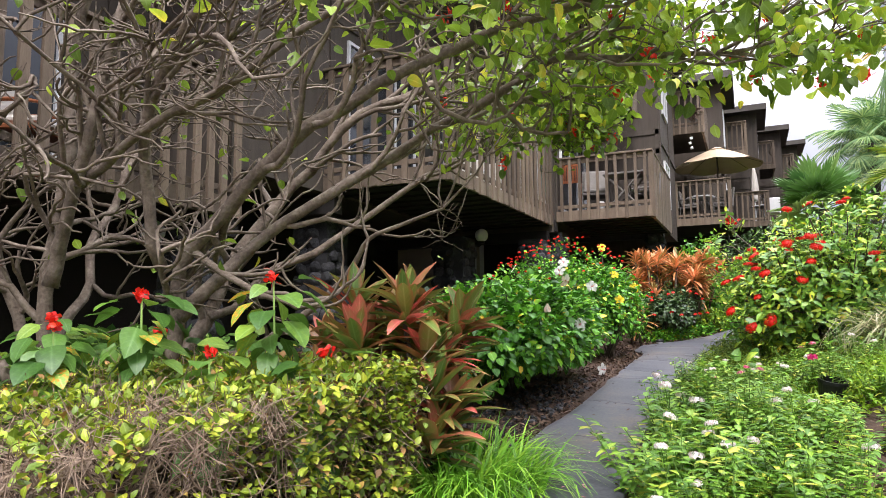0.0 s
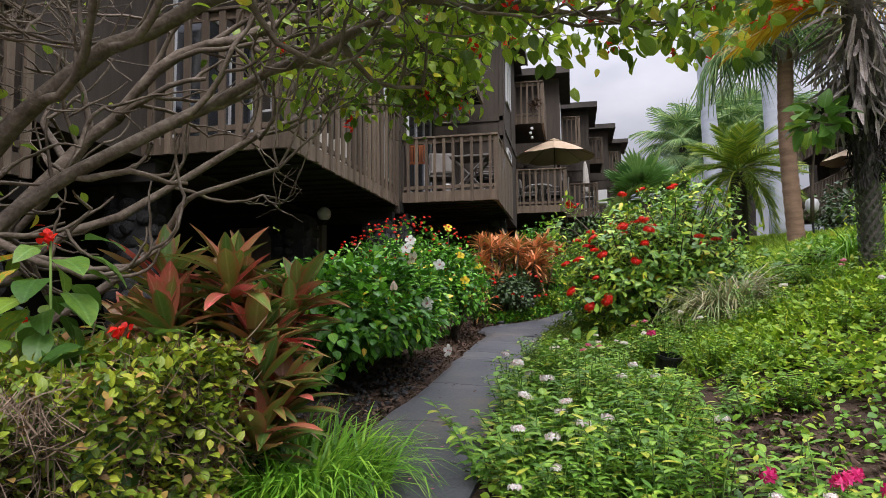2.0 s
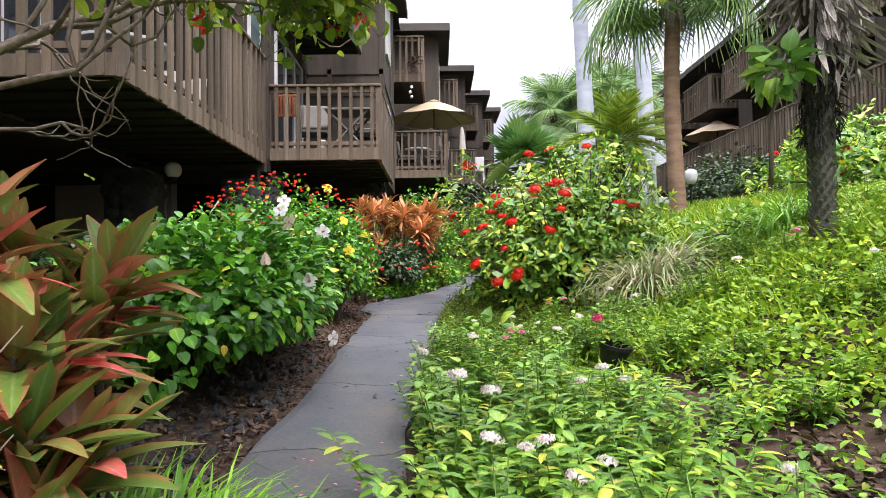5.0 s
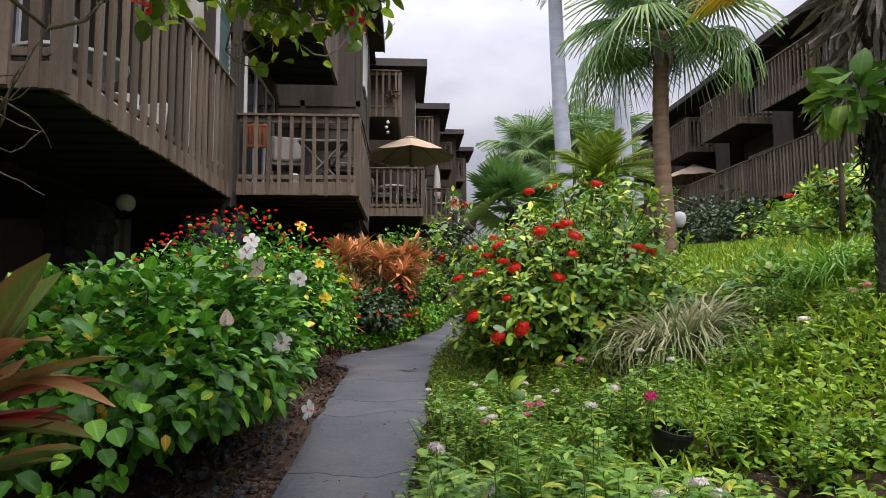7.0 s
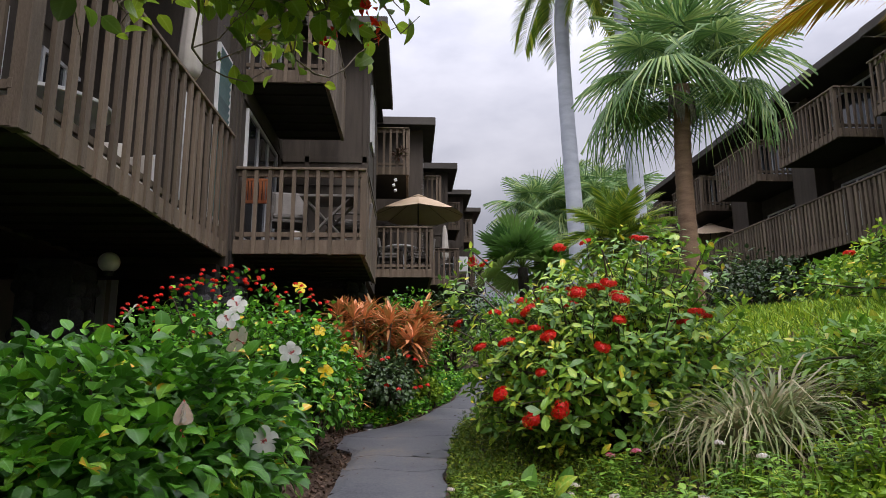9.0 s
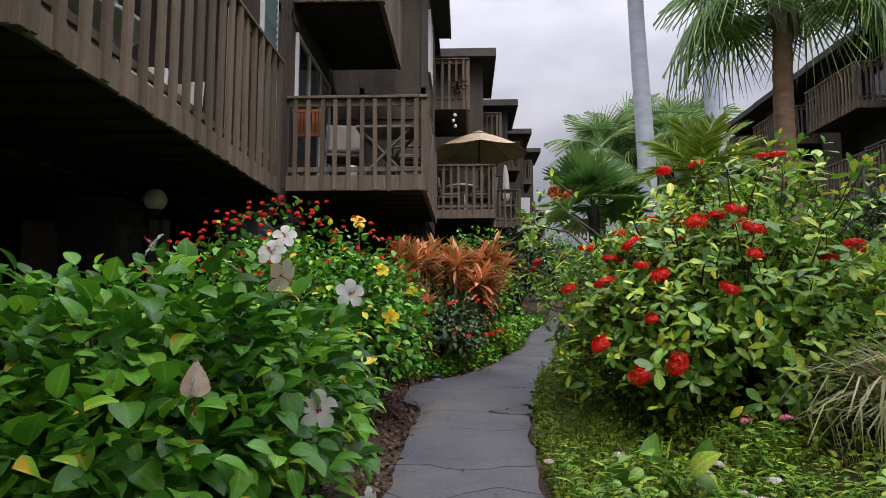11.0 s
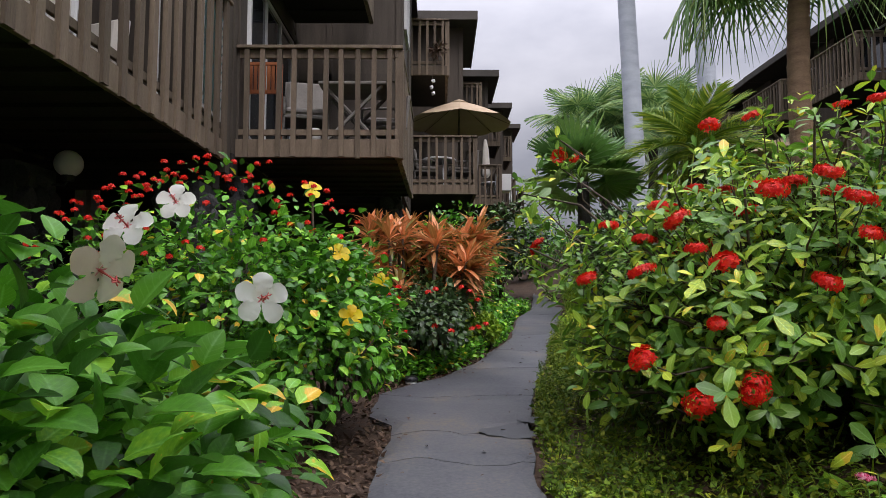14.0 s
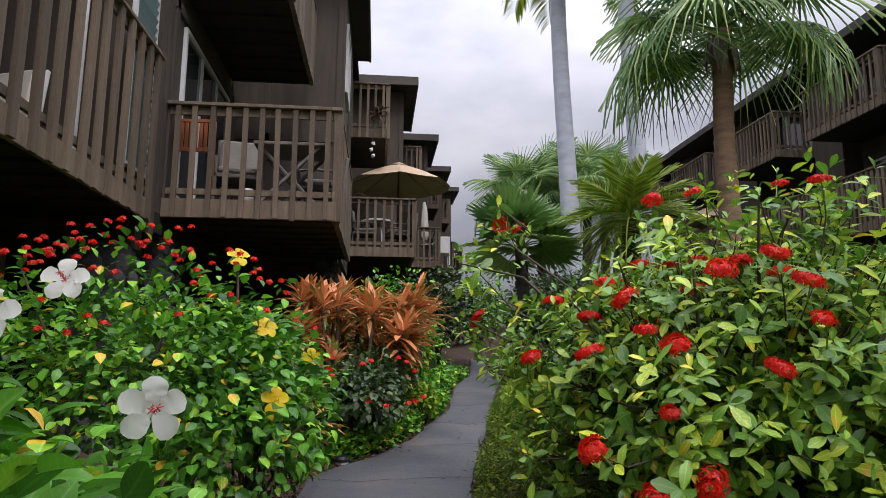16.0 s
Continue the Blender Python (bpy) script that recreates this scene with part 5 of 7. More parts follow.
# ---------------------------------------------------------------- flowers
def cupped_flower(parent, at, face, size, material, stamen_mat, seed, closed=False):
    """Five overlapping wavy petals round a long stamen column."""
    g = np.random.default_rng(seed)
    petal = leaf_shape(0.78, 0.12, 0.42 if not closed else -0.15, 9, 1.1, 0.0, 0.06, 0.38)
    z = unit(np.array(face, float))
    u = unit(np.cross(z, [0.3, 0.2, 1.0]))
    v = np.cross(z, u)
    A, N = [], []
    for k in range(5):
        a = k * 2 * math.pi / 5 + g.normal(0, 0.08)
        r = math.cos(a) * u + math.sin(a) * v
        lift = 0.5 if not closed else 2.6
        A.append(unit(r + lift * z))
        N.append(unit(z - lift * r))
    m = frames_of(np.tile(np.array(at, float), (5, 1)), np.array(A), np.array(N), np.full(5, size * 0.56))
    f = part("flower", spread(petal, m), parent, material=material, smooth=True)
    if not closed and material is not M_YELLOW:
        part("throat", spread(leaf_shape(0.3, 0.1, 0.2, 3), frames_of(np.tile(np.array(at, float) + z * size * 0.012, (5, 1)), np.array(A), np.array(N), np.full(5, size * 0.13))), f, "rose-red throat", material=M_ROSE, smooth=True)
    L = size * (0.5 if not closed else 0.85)
    e = np.array(at) + z * L
    bits = [tube([at, np.array(at) + z * L * 0.5, e], [size * 0.024, size * 0.016, size * 0.014], 6)]
    for k in range(14):
        q = np.array(at) + z * L * g.uniform(0.55, 1.0)
        bits.append(tube([q, q + g.normal(0, size * 0.045, 3)], [size * 0.01, size * 0.012], 4))
    part("stamen", joined(bits), f, "red stamen column", material=stamen_mat)
    return f


WHITE_BLOOMS = [((-1.487, 6.352, 1.203), (0.35, -0.9, 0.2), 0.122),
                ((-1.501, 7.003, 1.602), (0.45, -0.8, 0.15), 0.118),
                ((-1.948, 7.567, 1.921), (0.1, -0.9, 0.3), 0.115),
                ((-1.859, 7.057, 1.787), (-0.1, -0.9, 0.45), 0.118),
                ((-2.415, 7.11, 1.83), (-0.75, -0.3, 0.55), 0.115),
                ((-1.43, 7.05, 0.72), (0.8, -0.5, -0.1), 0.12),
                ((-3.3, 7.24, 1.44), (-0.2, -0.8, 0.3), 0.12)]
for i, (at, face, wide) in enumerate(WHITE_BLOOMS):
    cupped_flower(hibiscus, at, face, wide, M_WHITE, M_STAMEN, 100 + i)
for i, (at, face) in enumerate([((-1.629, 5.722, 1.41), (0.05, -0.1, -1.0)), ((-2.42, 6.06, 1.36), (0.1, -0.1, -1.0)), ((-1.69, 6.6, 1.66), (0.75, -0.35, -0.35))]):
    cupped_flower(hibiscus, at, face, 0.15 if i < 2 else 0.125, M_PINKISH, M_STAMEN, 120 + i, i < 2)
for i, (at, face) in enumerate([((-1.89, 9.55, 2.28), (0.3, -0.7, 0.5)), ((-1.64, 9.1, 1.85), (0.4, -0.6, 0.6)), ((-1.44, 9.55, 1.68), (0.35, -0.9, 0.2)), ((-1.54, 8.88, 1.49), (0.4, -0.8, 0.2))]):
    cupped_flower(yellow_hibiscus, at, face, 0.125, M_YELLOW, M_YELLOW, 140 + i)
part("stem", tube([(-1.85, 9.6, 1.4), (-1.88, 9.58, 1.9), (-1.89, 9.56, 2.27)], [0.012, 0.01, 0.007], 6), yellow_hibiscus, material=M_TWIG, smooth=True)


def head_mesh(name, n, radius, petal, flat, material, seed):
    """A flower head of many small florets, sharing one mesh."""
    g = np.random.default_rng(seed)
    d = unit(g.normal(size=(n, 3)) + np.array([0, 0, 0.6]))
    d[:, 2] = np.abs(d[:, 2]) * 0.9 - 0.15
    p = d * np.array([1, 1, flat]) * radius * g.uniform(0.65, 1.15, (n, 1))
    V, F = [], []
    shapes = []
    for k in range(4):
        t = unit(np.cross(d, g.normal(size=(n, 3))))
        if k:
            t = unit(np.cross(d, t_prev))
        t_prev = t
        shapes.append(spread(leaf_shape(0.55, 0.1, 0.2, 2), frames_of(p, t + d * 0.3, d, np.full(n, petal))))
    V, F = joined(shapes)
    return mesh_from(name, V, F, material, True)


RED_HEADS = [head_mesh("flower_head", 64, 0.056, 0.021, 0.5, M_RED, 200 + k) for k in range(3)]
SMALL_RED = [head_mesh("flower_head", 14, 0.018, 0.014, 0.8, M_RED, 210 + k) for k in range(2)]
PINK_HEADS = [head_mesh("flower_head", 36, 0.032, 0.013, 0.5, M_PINK, 220 + k) for k in range(2)]
PALE_HEADS = [head_mesh("flower_head", 36, 0.034, 0.013, 0.5, M_PALEPINK, 230 + k) for k in range(2)]

IXORA_HEADS = [(-0.18, 8.37, 1.33), (0.25, 8.13, 1.19), (0.29, 8.15, 1.25), (0.54, 8.13, 1.66), (0.51, 9.2, 2.68), (0.5, 8.35, 2.12), (0.69, 8.34, 2.15), (0.75, 8.21, 2.04), (0.63, 7.98, 1.9), (1.0, 8.4, 2.55), (0.75, 9.07, 2.62), (1.2, 8.96, 2.66),
               (0.07, 8.2, 1.47), (0.2, 8.35, 1.78), (-0.14, 8.6, 1.72), (-0.18, 9.1, 1.72), (0.35, 9.3, 2.1), (-0.33, 10.3, 2.02), (-0.36, 10.35, 1.93), (-0.17, 10.3, 2.58), (-0.05, 10.2, 2.6), (0.47, 8.7, 2.04), (-0.02, 8.25, 1.1), (0.1, 8.6, 2.0)]
g = np.random.default_rng(9)
for i, c in enumerate(IXORA_HEADS):
    # each head crowns the leaf tuft next to it
    k = int(np.argmin(np.linalg.norm(ixora_tufts + ixora_out * 0.05 - np.array(c), axis=1)))
    d = unit(ixora_out[k] + np.array([0, -0.2, 0.4]))
    s = g.uniform(0.8, 1.25)
    at = ixora_tufts[k] * 0.45 + np.array(c) * 0.55 + d * 0.02
    part("stem", tube([at, at * 0.5 + ixora_tufts[k] * 0.5, ixora_tufts[k] - d * 0.05], [0.003, 0.003, 0.004], 5), ixora, material=M_STALK)
    part("flower_head", RED_HEADS[i % 3], ixora, "scarlet flower head", m=Matrix.Translation(at.tolist()) @ Vector(d.tolist()).to_track_quat("Z", "Y").to_matrix().to_4x4() @ Matrix.Diagonal((s, s, s * 0.85, 1)))
high = np.flatnonzero(ixora_tufts[:, 2] > 1.75)
for i, k in enumerate(g.choice(high, 22, replace=False)):
    at = ixora_tufts[k] + ixora_out[k] * 0.04
    part("flower_head", RED_HEADS[i % 3], ixora, "scarlet flower head", m=pose(*at, 0, 0, i * 50))
front = np.flatnonzero((right_tufts[:, 1] < 9.8) & (right_tufts[:, 2] > 1.8))
for i, k in enumerate(g.choice(front, 14, replace=False)):
    at = right_tufts[k] + right_out[k] * 0.04
    part("flower_head", RED_HEADS[i % 3], ixora_right, "scarlet flower head", m=pose(*at, 0, 0, i * 40))
for i in range(95):
    a, e, q = g.uniform(3.0, 6.4), g.uniform(0.35, 1.35), g.uniform(0.86, 1.04)
    part("flower_head", SMALL_RED[i % 2], red_bush, "small red flower", m=pose(-2.5 + q * 1.15 * math.cos(a) * math.cos(e), 9.5 + q * 0.9 * math.sin(a) * math.cos(e), 1.5 + q * 0.95 * math.sin(e), 0, 0, i * 40) @ Matrix.Scale(1.05, 4))
for i in range(16):
    a, e = g.uniform(3.5, 6.2), g.uniform(-0.1, 0.9)
    part("flower_head", SMALL_RED[i % 2], dark_bush, "small red flower", m=pose(-1.2 + 0.6 * math.cos(a) * math.cos(e), 12.05 + 0.9 * math.sin(a) * math.cos(e), 1.3 + 0.5 * math.sin(e), 0, 0, i * 40) @ Matrix.Scale(1.6, 4))


# ---------------------------------------------------------------- the flower bed and the lawn
def pentas_plant(seed, h, heads, head_meshes, n=210):
    """Upright leafy stems; some end in a flat flower head."""
    b = thing("pentas_plant", "low leafy pentas plant with flat flower heads", "plant", (0, 0, 0), "pentas plants in the bed")
    g = np.random.default_rng(seed)
    P, A, shp = [], [], []
    tops = []
    for k in range(9):
        e = np.array([g.normal(0, 0.12), g.normal(0, 0.14), h * g.uniform(0.7, 1.1)])
        foot = np.array([e[0] * 0.3, e[1] * 0.3, -0.04])
        shp.append(tube([foot, (foot + e) / 2 + g.normal(0, 0.02, 3), e], [0.004, 0.003, 0.002], 4))
        tops.append(e)
        for j in range(n // 9):
            s = 0.28 + 0.74 * (j / (n // 9))
            P.append(foot + (e - foot) * s)
            a = j * 2.2 + g.random() * 2
            A.append((math.cos(a), math.sin(a), 0.35 - 0.5 * (1 - s)))
    part("stalk_clump", joined(shp), b, kind="stuff", material=M_STALK)
    A = np.array(A)
    m = frames_of(np.array(P), A, np.stack([-A[:, 0] * 0.3, -A[:, 1] * 0.3, np.ones(len(A))], 1), g.uniform(0.05, 0.09, len(A)))
    leaves_on(b, "leaf", LEAF_LONG, M_PENTA, m)
    for k in range(heads):
        part("flower_head", head_meshes[k % len(head_meshes)], b, m=pose(*(tops[k] + np.array([0, 0, 0.015])), *g.uniform(-15, 15, 2), 0))
    return b


PENTAS = [pentas_plant(300, 0.34, 2, PALE_HEADS), pentas_plant(301, 0.3, 0, PALE_HEADS), pentas_plant(302, 0.4, 0, PINK_HEADS), pentas_plant(303, 0.32, 2, PINK_HEADS), pentas_plant(304, 0.26, 0, PALE_HEADS), pentas_plant(305, 0.38, 1, PALE_HEADS)]
g = np.random.default_rng(21)
spots = []
tries = 0
while len(spots) < 150 and tries < 6000:
    tries += 1
    y = g.uniform(1.6, 7.6)
    x = path_edges(y)[1] + 0.16 + abs(g.normal(0, 1.0)) * (1.0 if y < 5.5 else 0.6)
    if g.random() < 0.25:
        x = g.uniform(0.0, 4.6)
    bare = ((x - 0.9) / 0.62) ** 2 + ((y - 4.0) / 0.5) ** 2 < 1.0 or (0.35 < x < 1.6 and y < 3.9 and g.random() < 0.7)
    if x > 4.8 or bare or ((x - 0.48) / 0.3) ** 2 + ((y - 5.5) / 0.5) ** 2 < 1.0 or any((x - a) ** 2 + (y - b) ** 2 < 0.028 for a, b in spots) or math.hypot(x - 0.0, y - 0.0) < 1.2:
        continue
    spots.append((x, y))
for i, (x, y) in enumerate(spots):
    m = pose(x, y, ground_z(x, y), g.normal(0, 4), g.normal(0, 4), g.uniform(0, 360))
    v = int(g.choice(6, p=[0.12, 0.26, 0.26, 0.08, 0.2, 0.08]))
    if i < 6:
        PENTAS[i].matrix_basis = m
    else:
        s = g.uniform(1.0, 1.4) if x < 0.35 and 3.4 < y < 5.6 else g.uniform(0.6, 1.1)
        c = copy_thing(PENTAS[v], m)
        c.scale = (s, s, s)


def cover(name, label, n, sample, size, shapes, material, seed, up=1.0, tilt=0.9, h=0.05):
    """Ground cover: very many small leaves close over the soil."""
    g = np.random.default_rng(seed)
    xy = sample(g, n)
    z = np.array([ground_z(a, b) for a, b in xy])
    p = np.column_stack([xy, z + h * g.random(len(xy)) ** 1.3 + 0.01])
    along = unit(g.normal(0, 1, p.shape) * np.array([1, 1, 0.4]) + np.array([0, 0, tilt * 0.4]))
    m = frames_of(p, along, np.array([0, 0, up]) + g.normal(0, 0.45, p.shape), size * g.uniform(0.6, 1.3, len(p)))
    ob = part(name, joined([spread(s, m[k::len(shapes)]) for k, s in enumerate(shapes)]), None, "", material=material, smooth=True)
    return tagged(ob, label, "ground cover", kind="stuff")


def bed(g, n):
    y = 8.4 - 10.5 * g.random(n) ** 1.5 + g.normal(0, 0.35, n)
    e = np.array([path_edges(v)[1] for v in y])
    x = e + 0.06 + g.random(n) ** 1.2 * 6.0
    dens = np.array([noise.noise((a * 1.3, b * 1.3, 0)) for a, b in zip(x, y)])
    bare = np.exp(-((x - 0.9) ** 2 / 0.4 + (y - 3.95) ** 2 / 0.3))
    keep = dens - 1.5 * bare + np.where(y < 5.2, 0.2, 0.38) + 0.1 * g.normal(size=n) - np.where((y > 6.7) & (x < 2.0), 0.35, 0.0) > 0
    return np.column_stack([x, y])[keep]


def lawn_area(g, n):
    y = np.where(g.random(n) < 0.2, g.uniform(-4, 5.5, n), g.uniform(5.5, 24, n))
    e = np.array([path_edges(v)[1] for v in y])
    x = e + 0.1 + g.random(n) * (9.0 - np.minimum(e, 3))
    x = np.where((y < 5.5) & (x < 1.7 + 0.4 * np.sin(y * 2)), x + 3.5, x)
    shade = (y > 6.9) & (y < 11.2) & (x < 2.3) & (g.random(n) < 0.88)
    return np.column_stack([x, y])[~shade]


def fringe(g, n):
    y = g.uniform(6.2, 14.5, n)
    e = np.array([path_edges(v)[1] for v in y])
    x = e + 0.03 + np.abs(g.normal(0, 0.75, n))
    clump = np.array([noise.noise((a * 3.3, b * 3.3, 7.0)) for a, b in zip(x, y)]) > -0.12
    return np.column_stack([x, y])[clump]


DIAMOND = [(np.array([(-0.22, 0.45, 0.05), (0, 0, 0), (0.22, 0.45, 0.05), (0, 1.0, -0.05)]), [(0, 1, 2, 3)])]
BLADE = [(np.array([(-0.05, 0, 0), (0.05, 0, 0), (0.04, 0.6, 0.03), (-0.04, 0.6, 0.03), (0, 1.0, -0.05)]), [(0, 1, 2, 3), (3, 2, 4)])]
cover("ground_cover", "low bright green leafy ground cover in the bed", 42000, bed, 0.045, LEAF_SMALL, M_LAWN, 401, h=0.1)
cover("lawn", "bright green lawn grass on the bank", 110000, lawn_area, 0.16, BLADE, M_LAWN, 402, 0.3, 2.6, h=0.03)
cover("ground_fern", "soft feathery green fringe along the path edge", 52000, fringe, 0.042, BLADE, M_FERN, 403, 0.5, 1.6, h=0.26)
cover("ground_cover", "tiny-leaved creeping plants at the foot of the ixora", 26000, fringe, 0.032, LEAF_SMALL, M_CREEP, 408, 0.8, 0.8, h=0.2)


def bank_area(g, n):
    x, y = g.uniform(0.9, 5.2, n), g.uniform(2.6, 8.4, n)
    gap = (((x - 0.9) / 0.75) ** 2 + ((y - 3.95) / 0.6) ** 2 < 1.0) | ((x < 2.1) & (y > 6.6))
    return np.column_stack([x, y])[~gap]


cover("ground_cover", "bright green creeping leaves over the lawn bank", 30000, bank_area, 0.048, LEAF_SMALL, M_LAWN, 409, h=0.15)


def litter_area(g, n):
    y = g.uniform(0.5, 13, n)
    e = np.array([path_edges(v) for v in y])
    side = g.random(n) < 0.6
    x = np.where(side, e[:, 0] - np.abs(g.normal(0, 0.45, n)), e[:, 1] + np.abs(g.normal(0.6, 1.0, n)))
    return np.column_stack([x, y])


cover("leaf_litter", "dry brown fallen leaves and wood chips beside the path", 14000, litter_area, 0.05, DIAMOND, M_CHIP, 404, 1.0, 0.1, h=0.03)


def bend_strip(g, n):
    y = g.uniform(11.3, 18.5, n)
    return np.column_stack([np.array([path_edges(v)[0] for v in y]) - 0.05 - np.abs(g.normal(0, 0.4, n)), y])


cover("ground_cover", "low dark green plants edging the bend of the path", 7000, bend_strip, 0.06, LEAF_SMALL, M_HIB, 407, h=0.2)


def bare_area(g, n):
    return np.column_stack([g.normal(0.9, 0.5, n), g.normal(3.95, 0.42, n)])


cover("leaf_litter", "dry leaves and twigs on the bare soil", 1600, bare_area, 0.06, DIAMOND, M_CHIP, 405, 1.0, 0.2, h=0.03)
cover("ground_cover", "sparse seedlings on the bare soil", 700, bare_area, 0.05, LEAF_SMALL, M_PENTA, 406, h=0.08)


def fallen(g, n):
    y = g.uniform(3.2, 5.0, n)
    return np.column_stack([np.array([path_edges(v)[1] for v in y]) - g.random(n) * 0.5, y])


petals = fallen(np.random.default_rng(31), 40)
gp = np.random.default_rng(32)
pm = frames_of(np.column_stack([petals, [ground_z(a, b) + 0.062 for a, b in petals]]), gp.normal(size=(40, 3)) * np.array([1, 1, 0]), np.tile([0.0, 0.05, 1.0], (40, 1)), np.full(40, 0.025))
tagged(part("fallen_petals", spread(leaf_shape(0.7, 0.1, 0.1, 2), pm), None, "", material=M_PINK), "fallen pink petals scattered on the path", "petals", kind="stuff")

def lava_gravel():
    """Small dark lava stones under the hibiscus, beside the path."""
    g = np.random.default_rng(90)
    bm = bmesh.new()
    bmesh.ops.create_icosphere(bm, subdivisions=1, radius=1)
    V = np.array([v.co[:] for v in bm.verts])
    V *= 1 + 0.25 * g.normal(size=(len(V), 1)) * 0.6
    F = [tuple(v.index for v in f.verts) for f in bm.faces]
    bm.free()
    n = 380
    y = g.uniform(3.6, 7.6, n)
    x = np.array([path_edges(v)[0] for v in y]) - 0.12 - np.abs(g.normal(0, 0.5, n))
    m = frames_of(np.column_stack([x, y, [ground_z(a, b) + 0.015 for a, b in zip(x, y)]]), g.normal(size=(n, 3)), g.normal(size=(n, 3)), g.uniform(0.012, 0.034, n))
    ob = part("lava_gravel", spread((V, F), m), None, "", material=M_STONE)
    return tagged(ob, "small dark lava stones scattered on the soil", "gravel", kind="stuff")


lava_gravel()


def scatter_on_path(g, n):
    y = g.uniform(2.5, 14, n)
    e = np.array([path_edges(v) for v in y])
    s = g.beta(0.5, 0.5, n)
    return np.column_stack([e[:, 0] + (e[:, 1] - e[:, 0]) * s, y])


lp = scatter_on_path(np.random.default_rng(91), 160)
gl = np.random.default_rng(92)
lm = frames_of(np.column_stack([lp, [slope_z(b) + 0.063 for a, b in lp]]), gl.normal(size=(160, 3)) * np.array([1, 1, 0]), np.array([0.0, 0, 1.0]) + gl.normal(0, 0.15, (160, 3)), gl.uniform(0.015, 0.045, 160))
tagged(part("fallen_leaves", spread(leaf_shape(0.5, 0.2, 0.2, 3), lm), None, "", material=M_CHIP), "small dry fallen leaves on the path", "leaves", kind="stuff")

pot_z = ground_z(0.56, 5.85)
pot = thing("flower_pot", "black plastic pot standing tilted in the flower bed", "pot", (0.56, 5.85, pot_z))
part("body", lathe([(0.07, 0.0), (0.1, 0.19), (0.108, 0.19), (0.108, 0.215), (0.093, 0.215), (0.085, 0.16), (0.06, 0.05)], 24), pot, m=pose(0, 0, 0.0, 10, 9, 0), material=M_BLACK, smooth=False)
part("soil", lathe([(0.004, 0.17), (0.088, 0.17), (0.088, 0.165)], 20), pot, m=pose(0, 0, 0.0, 10, 9, 0), material=M_SOIL)
MAGENTA_HEADS = [head_mesh("flower_head", 12, 0.026, 0.028, 0.5, M_MAGENTA, 240 + k) for k in range(2)]
potted = pentas_plant(306, 0.26, 1, MAGENTA_HEADS, 90)
potted.matrix_basis = pose(0.57, 5.83, pot_z + 0.17)
for i, (x, y, turn) in enumerate(((0.86, 3.2, 20), (1.3, 3.12, 140), (1.62, 3.3, 250), (1.95, 3.1, 80))):
    bloom = pentas_plant(310 + i, 0.24, 5, MAGENTA_HEADS, 110)
    bloom.matrix_basis = pose(x, y, ground_z(x, y), 0, 0, turn)
bush("broad_leaved_weed", "pale green broad-leaved weed at the foot of the ixora", "plant", (-0.1, 7.35, 0.78), (0.2, 0.2, 0.18), 5, 22, LEAF_BROAD, 0.15, M_PENTA, 542, (-0.1, 7.2, 0.8), 22, low=-0.6, stem_n=4, stem_mat=M_STALK)
branch = thing("dry_branch", "bare pale grey fallen branch on the bed", "branch")
for k, pts in enumerate(([(-0.25, 6.95, 0.03), (0.0, 7.0, 0.12), (0.3, 7.1, 0.1), (0.62, 7.2, 0.03)], [(0.0, 7.0, 0.12), (0.2, 6.9, 0.16), (0.42, 6.85, 0.08)], [(0.1, 7.03, 0.12), (0.25, 7.25, 0.2), (0.3, 7.45, 0.16)])):
    part("twig", tube([(a, b, ground_z(a, b) + c) for a, b, c in pts], np.linspace(0.011 - 0.002 * k, 0.004, len(pts)), 6), branch, material=M_DRYTWIG, smooth=True)


# ---------------------------------------------------------------- palms
def fan_blade(n=34, span=300, split=0.45, droop=0.35, seed=0, fold=0.5):
    """A round palm leaf of pleated fingers, of radius 1, at the end of its stalk."""
    g = np.random.default_rng(seed)
    V, F = [], []
    for k in range(n):
        a = radians(-span / 2 + span * k / (n - 1)) + g.normal(0, 0.01)
        L = (0.8 + 0.2 * math.cos(a * 0.6)) * g.uniform(0.92, 1.05)
        da = radians(span / n) * 0.5
        o = len(V)
        for s in (0.0, split, 0.72, 1.0):
            w = s * math.tan(da) * (1.0 if s <= split else max(0.02, (1 - s) / (1 - split)) * split / max(s, 0.01))
            z = -droop * s ** 2.2 * L - (0.7 * droop * max(0, s - 0.5) * g.random())
            dx, dy = math.sin(a), math.cos(a)
            for e in (-1, 0, 1):
                V.append((dx * s * L + e * w * dy * L, dy * s * L - e * w * dx * L, z + (0.035 * s if e == 0 else 0)))
        for i in range(3):
            b = o + i * 3
            F += [(b, b + 1, b + 4, b + 3), (b + 1, b + 2, b + 5, b + 4)]
    return np.array(V), F


